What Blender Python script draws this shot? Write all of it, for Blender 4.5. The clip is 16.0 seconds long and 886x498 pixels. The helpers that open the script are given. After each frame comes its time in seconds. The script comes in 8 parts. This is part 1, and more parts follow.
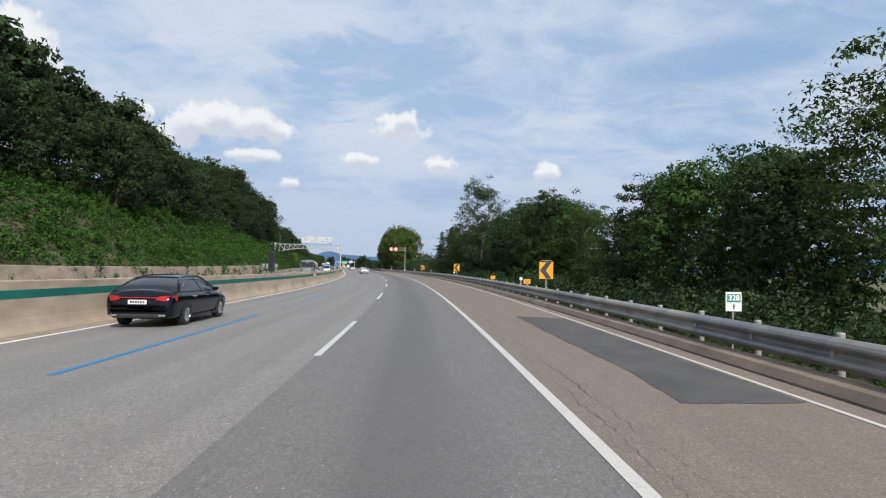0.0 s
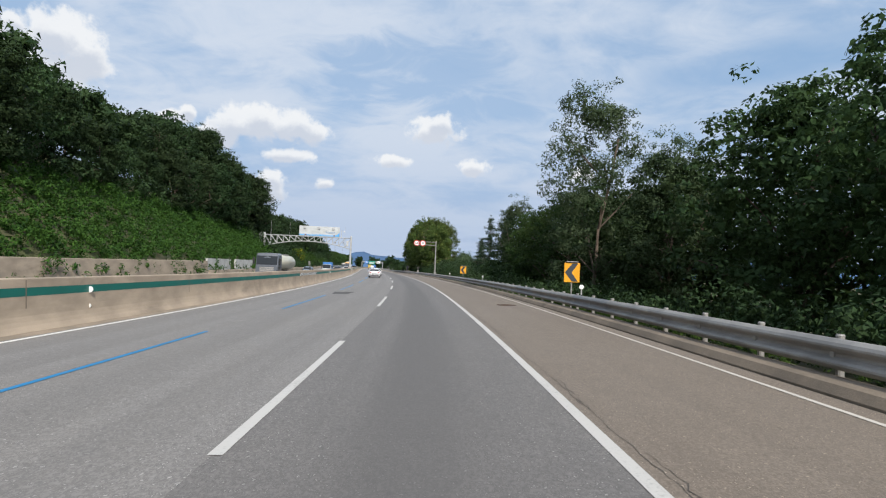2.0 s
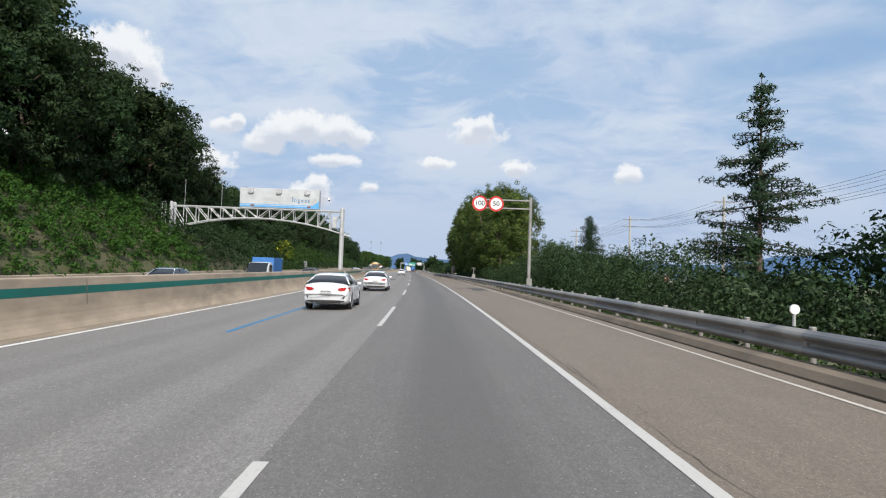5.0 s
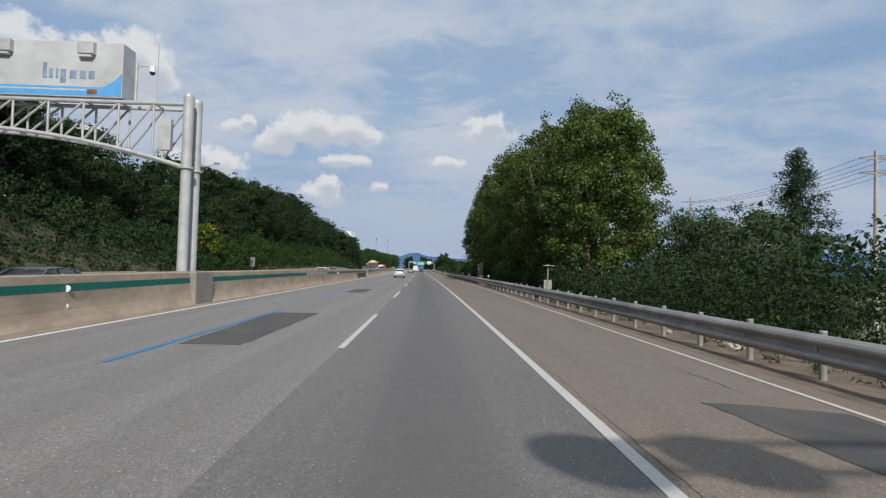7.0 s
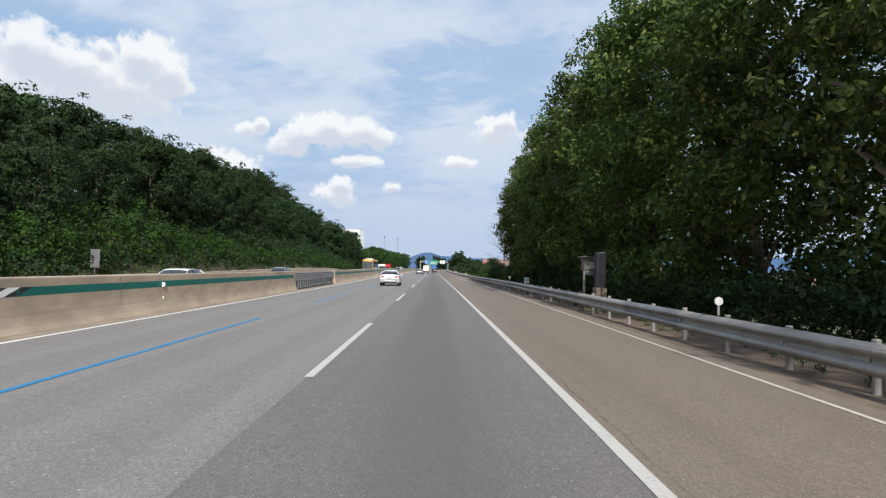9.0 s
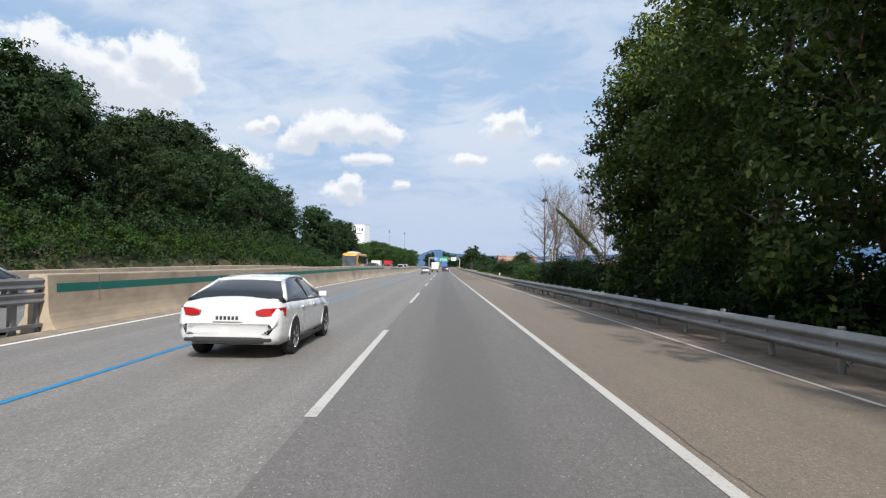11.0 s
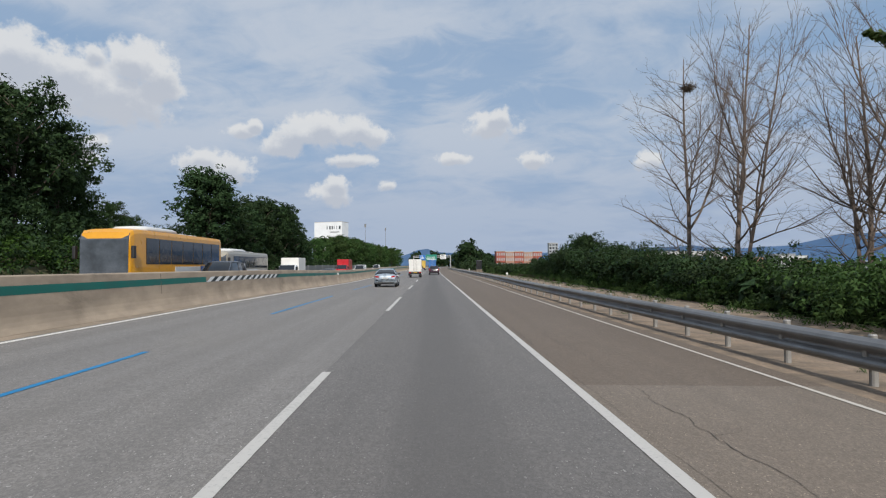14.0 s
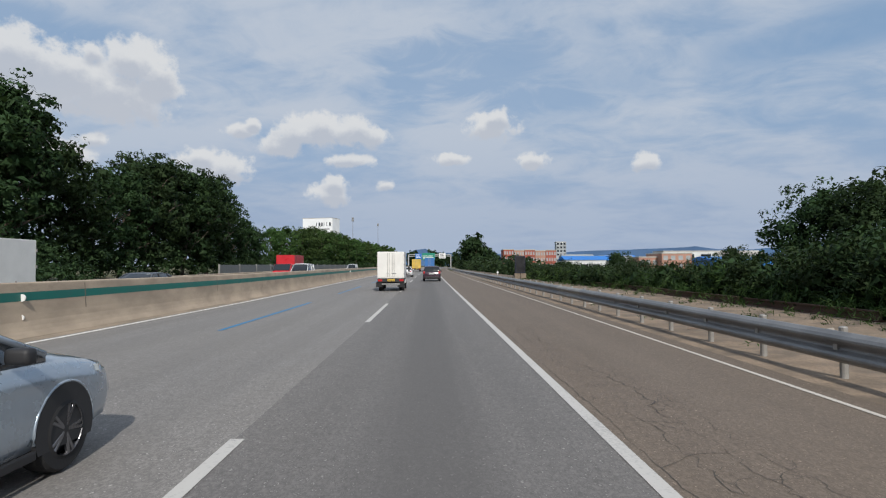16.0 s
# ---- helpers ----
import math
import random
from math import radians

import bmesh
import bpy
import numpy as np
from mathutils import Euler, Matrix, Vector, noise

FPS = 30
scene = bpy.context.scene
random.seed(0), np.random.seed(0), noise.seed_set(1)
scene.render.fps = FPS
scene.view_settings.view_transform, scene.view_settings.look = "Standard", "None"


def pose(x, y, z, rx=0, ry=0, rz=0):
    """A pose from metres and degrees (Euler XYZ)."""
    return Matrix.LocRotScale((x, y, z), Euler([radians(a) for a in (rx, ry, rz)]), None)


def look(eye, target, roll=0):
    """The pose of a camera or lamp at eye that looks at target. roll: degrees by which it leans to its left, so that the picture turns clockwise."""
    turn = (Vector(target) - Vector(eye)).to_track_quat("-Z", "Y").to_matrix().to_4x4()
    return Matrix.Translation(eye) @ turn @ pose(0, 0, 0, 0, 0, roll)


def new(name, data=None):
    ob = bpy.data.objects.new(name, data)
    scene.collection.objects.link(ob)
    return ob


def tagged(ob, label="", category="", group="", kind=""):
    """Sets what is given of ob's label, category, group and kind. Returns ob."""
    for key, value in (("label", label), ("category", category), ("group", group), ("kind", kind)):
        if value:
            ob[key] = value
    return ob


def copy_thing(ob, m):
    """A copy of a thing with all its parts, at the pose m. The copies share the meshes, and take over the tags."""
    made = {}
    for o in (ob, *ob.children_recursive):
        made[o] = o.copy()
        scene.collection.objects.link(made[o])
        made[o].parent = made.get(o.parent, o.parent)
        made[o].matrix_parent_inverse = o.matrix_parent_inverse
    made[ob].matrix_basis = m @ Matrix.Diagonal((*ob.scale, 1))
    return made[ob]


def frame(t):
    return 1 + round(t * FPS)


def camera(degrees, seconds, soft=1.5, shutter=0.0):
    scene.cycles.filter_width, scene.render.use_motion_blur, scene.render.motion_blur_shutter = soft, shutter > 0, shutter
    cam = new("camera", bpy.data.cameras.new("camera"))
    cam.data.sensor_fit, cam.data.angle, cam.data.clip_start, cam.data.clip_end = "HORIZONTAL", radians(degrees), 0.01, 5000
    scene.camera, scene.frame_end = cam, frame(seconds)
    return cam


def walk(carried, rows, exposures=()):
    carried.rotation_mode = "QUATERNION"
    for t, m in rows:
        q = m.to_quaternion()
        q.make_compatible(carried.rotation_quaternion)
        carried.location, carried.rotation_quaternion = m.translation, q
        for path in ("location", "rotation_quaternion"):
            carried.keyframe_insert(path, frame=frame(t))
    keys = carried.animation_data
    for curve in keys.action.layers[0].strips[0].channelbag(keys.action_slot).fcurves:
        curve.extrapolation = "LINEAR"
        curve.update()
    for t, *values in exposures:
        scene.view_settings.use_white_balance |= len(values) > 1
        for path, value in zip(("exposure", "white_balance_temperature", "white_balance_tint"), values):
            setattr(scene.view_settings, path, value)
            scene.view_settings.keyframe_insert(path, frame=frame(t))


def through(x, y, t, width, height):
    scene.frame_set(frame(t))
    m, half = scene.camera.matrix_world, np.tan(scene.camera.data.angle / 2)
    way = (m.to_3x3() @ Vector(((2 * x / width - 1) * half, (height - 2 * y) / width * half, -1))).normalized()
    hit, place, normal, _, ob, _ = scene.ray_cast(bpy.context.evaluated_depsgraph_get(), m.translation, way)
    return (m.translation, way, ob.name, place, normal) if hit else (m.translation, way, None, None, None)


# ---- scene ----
cam = camera(75.8, 16.0, soft=1.2, shutter=0.0)
PATH = [
    (0.0, -1.673, 0.000, 1.649, 91.908, -1.083, -2.192),
    (0.5, -1.716, 11.428, 1.636, 91.962, -1.477, -1.337),
    (1.0, -1.878, 22.850, 1.625, 92.100, -1.864, -0.527),
    (1.5, -2.236, 34.264, 1.615, 92.120, -2.118, 0.207),
    (2.0, -2.720, 45.672, 1.604, 92.080, -2.360, 0.971),
    (2.5, -3.395, 57.074, 1.599, 91.965, -2.387, 1.794),
    (3.0, -4.203, 68.474, 1.594, 92.048, -2.405, 2.680),
    (3.5, -5.144, 79.862, 1.593, 92.077, -2.304, 3.574),
    (4.0, -6.222, 91.229, 1.594, 92.249, -2.198, 4.256),
    (4.5, -7.289, 102.575, 1.599, 92.155, -2.057, 4.918),
    (5.0, -8.468, 113.872, 1.605, 92.094, -1.918, 5.411),
    (5.5, -9.712, 125.111, 1.609, 92.058, -1.821, 5.778),
    (6.0, -11.038, 136.274, 1.613, 92.035, -1.727, 6.050),
    (6.5, -12.400, 147.350, 1.616, 92.015, -1.653, 6.269),
    (7.0, -13.808, 158.322, 1.620, 91.988, -1.576, 6.481),
    (7.5, -15.221, 169.180, 1.626, 91.944, -1.410, 6.749),
    (8.0, -16.653, 179.908, 1.631, 91.905, -1.246, 7.074),
    (8.5, -18.257, 190.486, 1.631, 91.917, -1.169, 7.391),
    (9.0, -19.865, 200.940, 1.631, 91.929, -1.099, 7.803),
    (9.5, -21.545, 211.340, 1.627, 91.770, -1.097, 8.188),
    (10.0, -23.243, 221.772, 1.619, 91.684, -1.095, 8.478),
    (10.5, -24.975, 232.255, 1.608, 91.652, -1.057, 8.671),
    (11.0, -26.725, 242.811, 1.595, 91.657, -1.011, 8.767),
    (11.5, -28.437, 253.444, 1.583, 91.679, -0.854, 8.769),
    (12.0, -30.160, 264.141, 1.568, 91.701, -0.687, 8.676),
    (12.5, -31.759, 274.905, 1.556, 91.704, -0.374, 8.487),
    (13.0, -33.359, 285.698, 1.541, 91.677, -0.057, 8.079),
    (13.5, -34.906, 296.513, 1.525, 91.689, 0.212, 7.757),
    (14.0, -36.452, 307.328, 1.510, 91.618, 0.479, 7.560),
    (14.5, -38.032, 318.142, 1.489, 91.546, 0.486, 7.371),
    (15.0, -39.613, 328.968, 1.471, 91.543, 0.488, 7.327),
    (15.5, -41.249, 339.801, 1.455, 91.645, 0.362, 7.282),
    (16.0, -42.890, 350.651, 1.444, 91.646, 0.236, 7.341),
]
walk(cam, [(t, pose(x, y, z, a, b, c)) for t, x, y, z, a, b, c in PATH], exposures=[(0.0, 0.06), (3.0, 0.08), (4.5, 0.13), (7.0, -0.26), (8.0, -0.08), (8.5, 0.04), (9.5, 0.18), (12.0, 0.16), (12.5, 0.06), (13.0, -0.14), (13.5, -0.22), (14.5, -0.31), (16.0, -0.3)])

# ---- light ----
SUN = Vector((0.307, -0.825, 0.645)).normalized()
sun_data = bpy.data.lights.new("sun", "SUN")
sun_data.energy, sun_data.angle, sun_data.color = 4.3, radians(0.8), (1.0, 0.955, 0.89)
sun = new("sun", sun_data)
sun.matrix_world = look(SUN * 100, (0, 0, 0))

# cumulus clouds: azimuth to the right of +y, elevation, half width, half height, in radians
CLOUDS = [(-0.404, 0.203, 0.036, 0.019), (-0.376, 0.226, 0.042, 0.028), (-0.340, 0.236, 0.030, 0.024), (-0.310, 0.230, 0.050, 0.026), (-0.277, 0.233, 0.029, 0.024),
          (-0.255, 0.222, 0.033, 0.018), (-0.467, 0.222, 0.028, 0.013), (-0.451, 0.232, 0.014, 0.011), (-0.511, 0.162, 0.060, 0.025), (-0.535, 0.174, 0.028, 0.019),
          (-0.323, 0.125, 0.034, 0.020), (-0.317, 0.141, 0.022, 0.017), (-0.226, 0.140, 0.015, 0.010), (-0.043, 0.240, 0.046, 0.024), (-0.029, 0.252, 0.026, 0.016),
          (-0.113, 0.184, 0.030, 0.012), (-0.294, 0.181, 0.042, 0.012), (0.032, 0.180, 0.028, 0.015), (0.216, 0.168, 0.027, 0.015), (-0.634, 0.312, 0.036, 0.034),
          (-0.683, 0.313, 0.014, 0.014), (-0.603, 0.300, 0.034, 0.036), (-0.721, 0.285, 0.070, 0.034), (-0.775, 0.300, 0.045, 0.034), (-0.671, 0.268, 0.090, 0.040),
          (-0.587, 0.275, 0.024, 0.020), (-0.678, 0.189, 0.020, 0.011), (-0.655, 0.258, 0.085, 0.040), (-0.765, 0.255, 0.085, 0.045), (-0.74, 0.165, 0.060, 0.022)]
# clear patches in the veil, in the same measures
GAPS = [(-0.051, 0.336, 0.130, 0.050), (0.048, 0.287, 0.100, 0.026), (0.483, 0.327, 0.110, 0.024), (-0.749, 0.336, 0.090, 0.022), (-0.211, 0.305, 0.065, 0.034)]


def nodes_of(tree):
    def add(kind, **kw):
        n = tree.nodes.new(kind)
        for k, v in kw.items():
            setattr(n, k, v)
        return n

    def link(a, b):
        tree.links.new(a, b)
    return add, link


def math_node(add, link, op, a, b=None, c=None, clamp=False):
    n = add("ShaderNodeMath", operation=op, use_clamp=clamp)
    for i, v in enumerate((a, b, c)):
        if v is None:
            continue
        if isinstance(v, (int, float)):
            n.inputs[i].default_value = v
        else:
            link(v, n.inputs[i])
    return n.outputs[0]


def mix_node(add, link, fac, a, b, mode="MIX"):
    n = add("ShaderNodeMix", data_type="RGBA", blend_type=mode)
    for sock, v in ((n.inputs[0], fac), (n.inputs[6], a), (n.inputs[7], b)):
        if isinstance(v, (int, float)):
            sock.default_value = v
        elif isinstance(v, tuple):
            sock.default_value = (*v, 1) if len(v) == 3 else v
        else:
            link(v, sock)
    return n.outputs[2]


def noise_node(add, link, vec, scale, detail=4, rough=0.55, dist=0.0):
    n = add("ShaderNodeTexNoise")
    n.inputs["Scale"].default_value, n.inputs["Detail"].default_value = scale, detail
    n.inputs["Roughness"].default_value, n.inputs["Distortion"].default_value = rough, dist
    if vec is not None:
        link(vec, n.inputs["Vector"])
    return n.outputs["Fac"]


def range_node(add, link, v, a, b, c=0.0, d=1.0, smooth=True):
    n = add("ShaderNodeMapRange", interpolation_type="SMOOTHSTEP" if smooth else "LINEAR")
    link(v, n.inputs[0])
    for i, k in enumerate((a, b, c, d)):
        n.inputs[1 + i].default_value = k
    return n.outputs[0]


def build_world():
    world = bpy.data.worlds.new("world")
    scene.world = world
    world.use_nodes = True
    tree = world.node_tree
    tree.nodes.clear()
    add, link = nodes_of(tree)
    out, bg = add("ShaderNodeOutputWorld"), add("ShaderNodeBackground")
    sky = add("ShaderNodeTexSky", sky_type="NISHITA", sun_disc=False)
    sky.sun_elevation, sky.sun_rotation = math.asin(SUN.z), math.atan2(SUN.x, SUN.y)
    sky.air_density, sky.dust_density, sky.ozone_density = 1.0, 2.0, 2.0
    tc = add("ShaderNodeTexCoord")
    sep = add("ShaderNodeSeparateXYZ")
    link(tc.outputs["Generated"], sep.inputs[0])
    x, y, z = sep.outputs
    az = math_node(add, link, "ARCTAN2", x, y)
    el = math_node(add, link, "ARCSINE", z)
    comb = add("ShaderNodeCombineXYZ")
    link(az, comb.inputs[0])
    link(el, comb.inputs[1])
    pos = comb.outputs[0]
    # cumulus: bright heads over greyer flat feet
    def heap(drop, kw, kh, spots_of=CLOUDS):
        acc = None
        for a, e, ra, re in spots_of:
            sub = add("ShaderNodeVectorMath", operation="SUBTRACT")
            link(pos, sub.inputs[0])
            sub.inputs[1].default_value = (a, e - drop * re, 0)
            mul = add("ShaderNodeVectorMath", operation="MULTIPLY")
            link(sub.outputs[0], mul.inputs[0])
            mul.inputs[1].default_value = (1 / (ra * kw), 1 / (re * kh), 0)
            ln = add("ShaderNodeVectorMath", operation="LENGTH")
            link(mul.outputs[0], ln.inputs[0])
            v = math_node(add, link, "SUBTRACT", 1.0, ln.outputs["Value"])
            acc = v if acc is None else math_node(add, link, "SMOOTH_MAX", acc, v, 0.45)
        return acc
    acc, foot = heap(0.0, 1.12, 1.14), heap(0.75, 1.05, 0.85)
    fine = noise_node(add, link, pos, 34.0, 9, 0.6, 0.1)
    puff = math_node(add, link, "MULTIPLY_ADD", math_node(add, link, "SUBTRACT", fine, 0.5), 1.9, acc)
    cum = range_node(add, link, puff, -0.06, 0.42)
    # thin veil high up, laid out on a flat layer
    zz = math_node(add, link, "MAXIMUM", math_node(add, link, "ADD", z, 0.22), 0.05)
    lay = add("ShaderNodeCombineXYZ")
    link(math_node(add, link, "DIVIDE", x, zz), lay.inputs[0])
    link(math_node(add, link, "DIVIDE", y, zz), lay.inputs[1])
    mp = add("ShaderNodeMapping")
    mp.inputs["Scale"].default_value, mp.inputs["Rotation"].default_value = (0.75, 1.0, 1), (0, 0, 0.7)
    mp.inputs["Location"].default_value = (1.3, 0.4, 0)
    link(lay.outputs[0], mp.inputs[0])
    big = noise_node(add, link, mp.outputs[0], 0.9, 2, 0.45, 0.2)
    wisp = noise_node(add, link, mp.outputs[0], 2.6, 7, 0.56, 0.5)
    veil = math_node(add, link, "ADD", math_node(add, link, "MULTIPLY", big, 0.62), math_node(add, link, "MULTIPLY", wisp, 0.38))
    streaks = noise_node(add, link, mp.outputs[0], 5.5, 8, 0.62, 0.8)
    gap = range_node(add, link, math_node(add, link, "MULTIPLY_ADD", math_node(add, link, "SUBTRACT", streaks, 0.5), 3.0, heap(0.0, 1.5, 1.5, GAPS)), -0.3, 0.75, 1.0, 0.35)
    vm = math_node(add, link, "MULTIPLY", range_node(add, link, math_node(add, link, "MULTIPLY_ADD", math_node(add, link, "SUBTRACT", streaks, 0.5), 0.25, veil), 0.36, 0.56, 0.25, 0.98), gap)
    blue = mix_node(add, link, 0.72, sky.outputs[0], SKY_BLUE)
    high = mix_node(add, link, vm, blue, SKY_BRIGHT)
    low = range_node(add, link, el, 0.02, 0.27, 0.0, 1.0)
    base = mix_node(add, link, low, mix_node(add, link, math_node(add, link, "MULTIPLY", vm, 0.45), SKY_LOW, SKY_BRIGHT), high)
    grey = math_node(add, link, "MULTIPLY_ADD", math_node(add, link, "SUBTRACT", fine, 0.5), 1.4, foot)
    white = mix_node(add, link, range_node(add, link, grey, -0.2, 0.6, 0.0, 0.75), CLOUD_WHITE, CLOUD_GREY)
    col = mix_node(add, link, math_node(add, link, "MULTIPLY", cum, 0.88), base, white)
    link(col, bg.inputs[0])
    bg.inputs[1].default_value = 0.1
    link(bg.outputs[0], out.inputs[0])


SKY_LOW, SKY_BLUE, SKY_BRIGHT = (3.65, 4.75, 6.75), (2.55, 4.55, 7.4), (6.05, 6.8, 7.95)
CLOUD_GREY, CLOUD_WHITE = (5.2, 5.7, 6.7), (8.8, 8.9, 9.0)
build_world()

# ---- materials ----
MATS = {}


def material(name, color, rough=0.7, metal=0.0, var=0.25, scale=3.0, grain=60.0, bump=0.15, second=None, spec=0.5, coat=0.0, random=0.0, stretch=(1, 1, 1), dirt=0.0, coords="Object"):
    """A surface with coarse and fine variation of its colour, fine relief and, where asked, stains and a tint of its own for each object."""
    if name in MATS:
        return MATS[name]
    m = bpy.data.materials.new(name)
    m.use_nodes = True
    tree = m.node_tree
    add, link = nodes_of(tree)
    b = tree.nodes["Principled BSDF"]
    tc = add("ShaderNodeTexCoord")
    mp = add("ShaderNodeMapping")
    mp.inputs["Scale"].default_value = stretch
    link(tc.outputs[coords], mp.inputs[0])
    coarse = noise_node(add, link, mp.outputs[0], scale, 5, 0.6)
    fine = noise_node(add, link, mp.outputs[0], grain, 3, 0.6)
    other = second or tuple(c * (1 - var) for c in color)
    lighter = tuple(min(1, c * (1 + var * 0.7)) for c in color)
    col = mix_node(add, link, range_node(add, link, coarse, 0.3, 0.7), other, lighter)
    col = mix_node(add, link, math_node(add, link, "MULTIPLY", range_node(add, link, fine, 0.35, 0.65), min(1.0, var * 1.2)), col, tuple(c * 0.72 for c in color))
    if dirt:
        st = noise_node(add, link, mp.outputs[0], scale * 0.35, 6, 0.7, 0.5)
        col = mix_node(add, link, range_node(add, link, st, 0.52, 0.72, 0.0, dirt), col, (0.09, 0.075, 0.055))
    if random:
        oi = add("ShaderNodeObjectInfo")
        k = math_node(add, link, "MULTIPLY_ADD", oi.outputs["Random"], random, 1 - random / 2)
        hs = add("ShaderNodeHueSaturation")
        link(k, hs.inputs["Value"])
        link(col, hs.inputs["Color"])
        col = hs.outputs[0]
    link(col, b.inputs["Base Color"])
    b.inputs["Metallic"].default_value = metal
    b.inputs["Specular IOR Level"].default_value = spec
    if coat:
        b.inputs["Coat Weight"].default_value, b.inputs["Coat Roughness"].default_value = coat, 0.06
    link(range_node(add, link, coarse, 0.25, 0.75, max(0.02, rough - 0.1), min(1, rough + 0.1)), b.inputs["Roughness"])
    if bump:
        bp = add("ShaderNodeBump")
        bp.inputs["Strength"].default_value, bp.inputs["Distance"].default_value = bump, 0.02
        link(fine, bp.inputs["Height"])
        link(bp.outputs[0], b.inputs["Normal"])
    MATS[name] = m
    return m


def road_material(name, color, warm, tracks, grain=28.0):
    """Worn asphalt: coarse stone grain, long streaks along the lanes, wheel tracks and stains. The u of the mesh is metres across, v metres along."""
    m = bpy.data.materials.new(name)
    m.use_nodes = True
    tree = m.node_tree
    add, link = nodes_of(tree)
    b = tree.nodes["Principled BSDF"]
    uv = add("ShaderNodeUVMap", uv_map="road")
    sep = add("ShaderNodeSeparateXYZ")
    link(uv.outputs[0], sep.inputs[0])

    def mapped(sx, sy):
        mp = add("ShaderNodeMapping")
        mp.inputs["Scale"].default_value = (sx, sy, 1)
        link(uv.outputs[0], mp.inputs[0])
        return mp.outputs[0]
    streak = noise_node(add, link, mapped(1.6, 0.035), 1.0, 5, 0.6)
    mottle = noise_node(add, link, mapped(2.6, 1.5), 1.0, 6, 0.7, 0.3)
    patch = noise_node(add, link, mapped(0.35, 0.12), 1.0, 6, 0.65, 0.4)
    stone = noise_node(add, link, mapped(grain * 0.85, grain * 0.5), 1.0, 4, 0.75)
    speck = noise_node(add, link, mapped(grain * 0.5, grain * 0.3), 1.0, 3, 0.6)
    dark, light = tuple(c * 0.90 for c in color), tuple(c * 1.08 for c in color)
    col = mix_node(add, link, range_node(add, link, streak, 0.3, 0.7), dark, light)
    col = mix_node(add, link, range_node(add, link, patch, 0.40, 0.68, 0.0, 0.55), col, warm)
    col = mix_node(add, link, range_node(add, link, mottle, 0.42, 0.70, 0.0, 0.22), col, tuple(c * 0.62 for c in color))
    col = mix_node(add, link, range_node(add, link, mottle, 0.28, 0.46, 0.14, 0.0), col, tuple(min(1, c * 1.35) for c in color))
    col = mix_node(add, link, range_node(add, link, stone, 0.40, 0.58, 0.0, 0.62), col, tuple(c * 0.42 for c in color))
    col = mix_node(add, link, range_node(add, link, stone, 0.56, 0.68, 0.0, 0.85), col, tuple(min(1, c * 2.1) for c in color))
    col = mix_node(add, link, range_node(add, link, speck, 0.56, 0.70, 0.0, 0.55), col, tuple(c * 0.5 for c in color))
    col = mix_node(add, link, range_node(add, link, speck, 0.30, 0.42, 0.28, 0.0), col, tuple(min(1, c * 1.5) for c in color))
    if tracks:
        # the darker oil band along the middle of the lane and paler wheel tracks beside it
        for mid, half, amount in tracks:
            d = math_node(add, link, "ABSOLUTE", math_node(add, link, "SUBTRACT", sep.outputs[0], mid))
            f = range_node(add, link, math_node(add, link, "ADD", d, math_node(add, link, "MULTIPLY", math_node(add, link, "SUBTRACT", streak, 0.5), 0.6)), half * 0.35, half, amount, 0.0)
            col = mix_node(add, link, f, col, tuple(c * 0.55 for c in color))
    link(col, b.inputs["Base Color"])
    b.inputs["Roughness"].default_value, b.inputs["Specular IOR Level"].default_value = 0.74, 0.45
    bp = add("ShaderNodeBump")
    bp.inputs["Strength"].default_value, bp.inputs["Distance"].default_value = 0.3, 0.008
    link(stone, bp.inputs["Height"])
    link(bp.outputs[0], b.inputs["Normal"])
    return m


def paint_material(name, color, worn=0.5):
    """Thermoplastic road paint, worn through in specks."""
    m = bpy.data.materials.new(name)
    m.use_nodes = True
    add, link = nodes_of(m.node_tree)
    b = m.node_tree.nodes["Principled BSDF"]
    tc = add("ShaderNodeTexCoord")
    fine = noise_node(add, link, tc.outputs["Object"], 22.0, 5, 0.75)
    big = noise_node(add, link, tc.outputs["Object"], 0.7, 4, 0.6)
    wear = math_node(add, link, "MULTIPLY_ADD", big, 0.35, math_node(add, link, "MULTIPLY", fine, 0.65))
    col = mix_node(add, link, range_node(add, link, wear, 0.5, 0.68, 0.0, worn), color, tuple(0.3 * c + 0.08 for c in color))
    link(col, b.inputs["Base Color"])
    b.inputs["Roughness"].default_value = 0.6
    return m


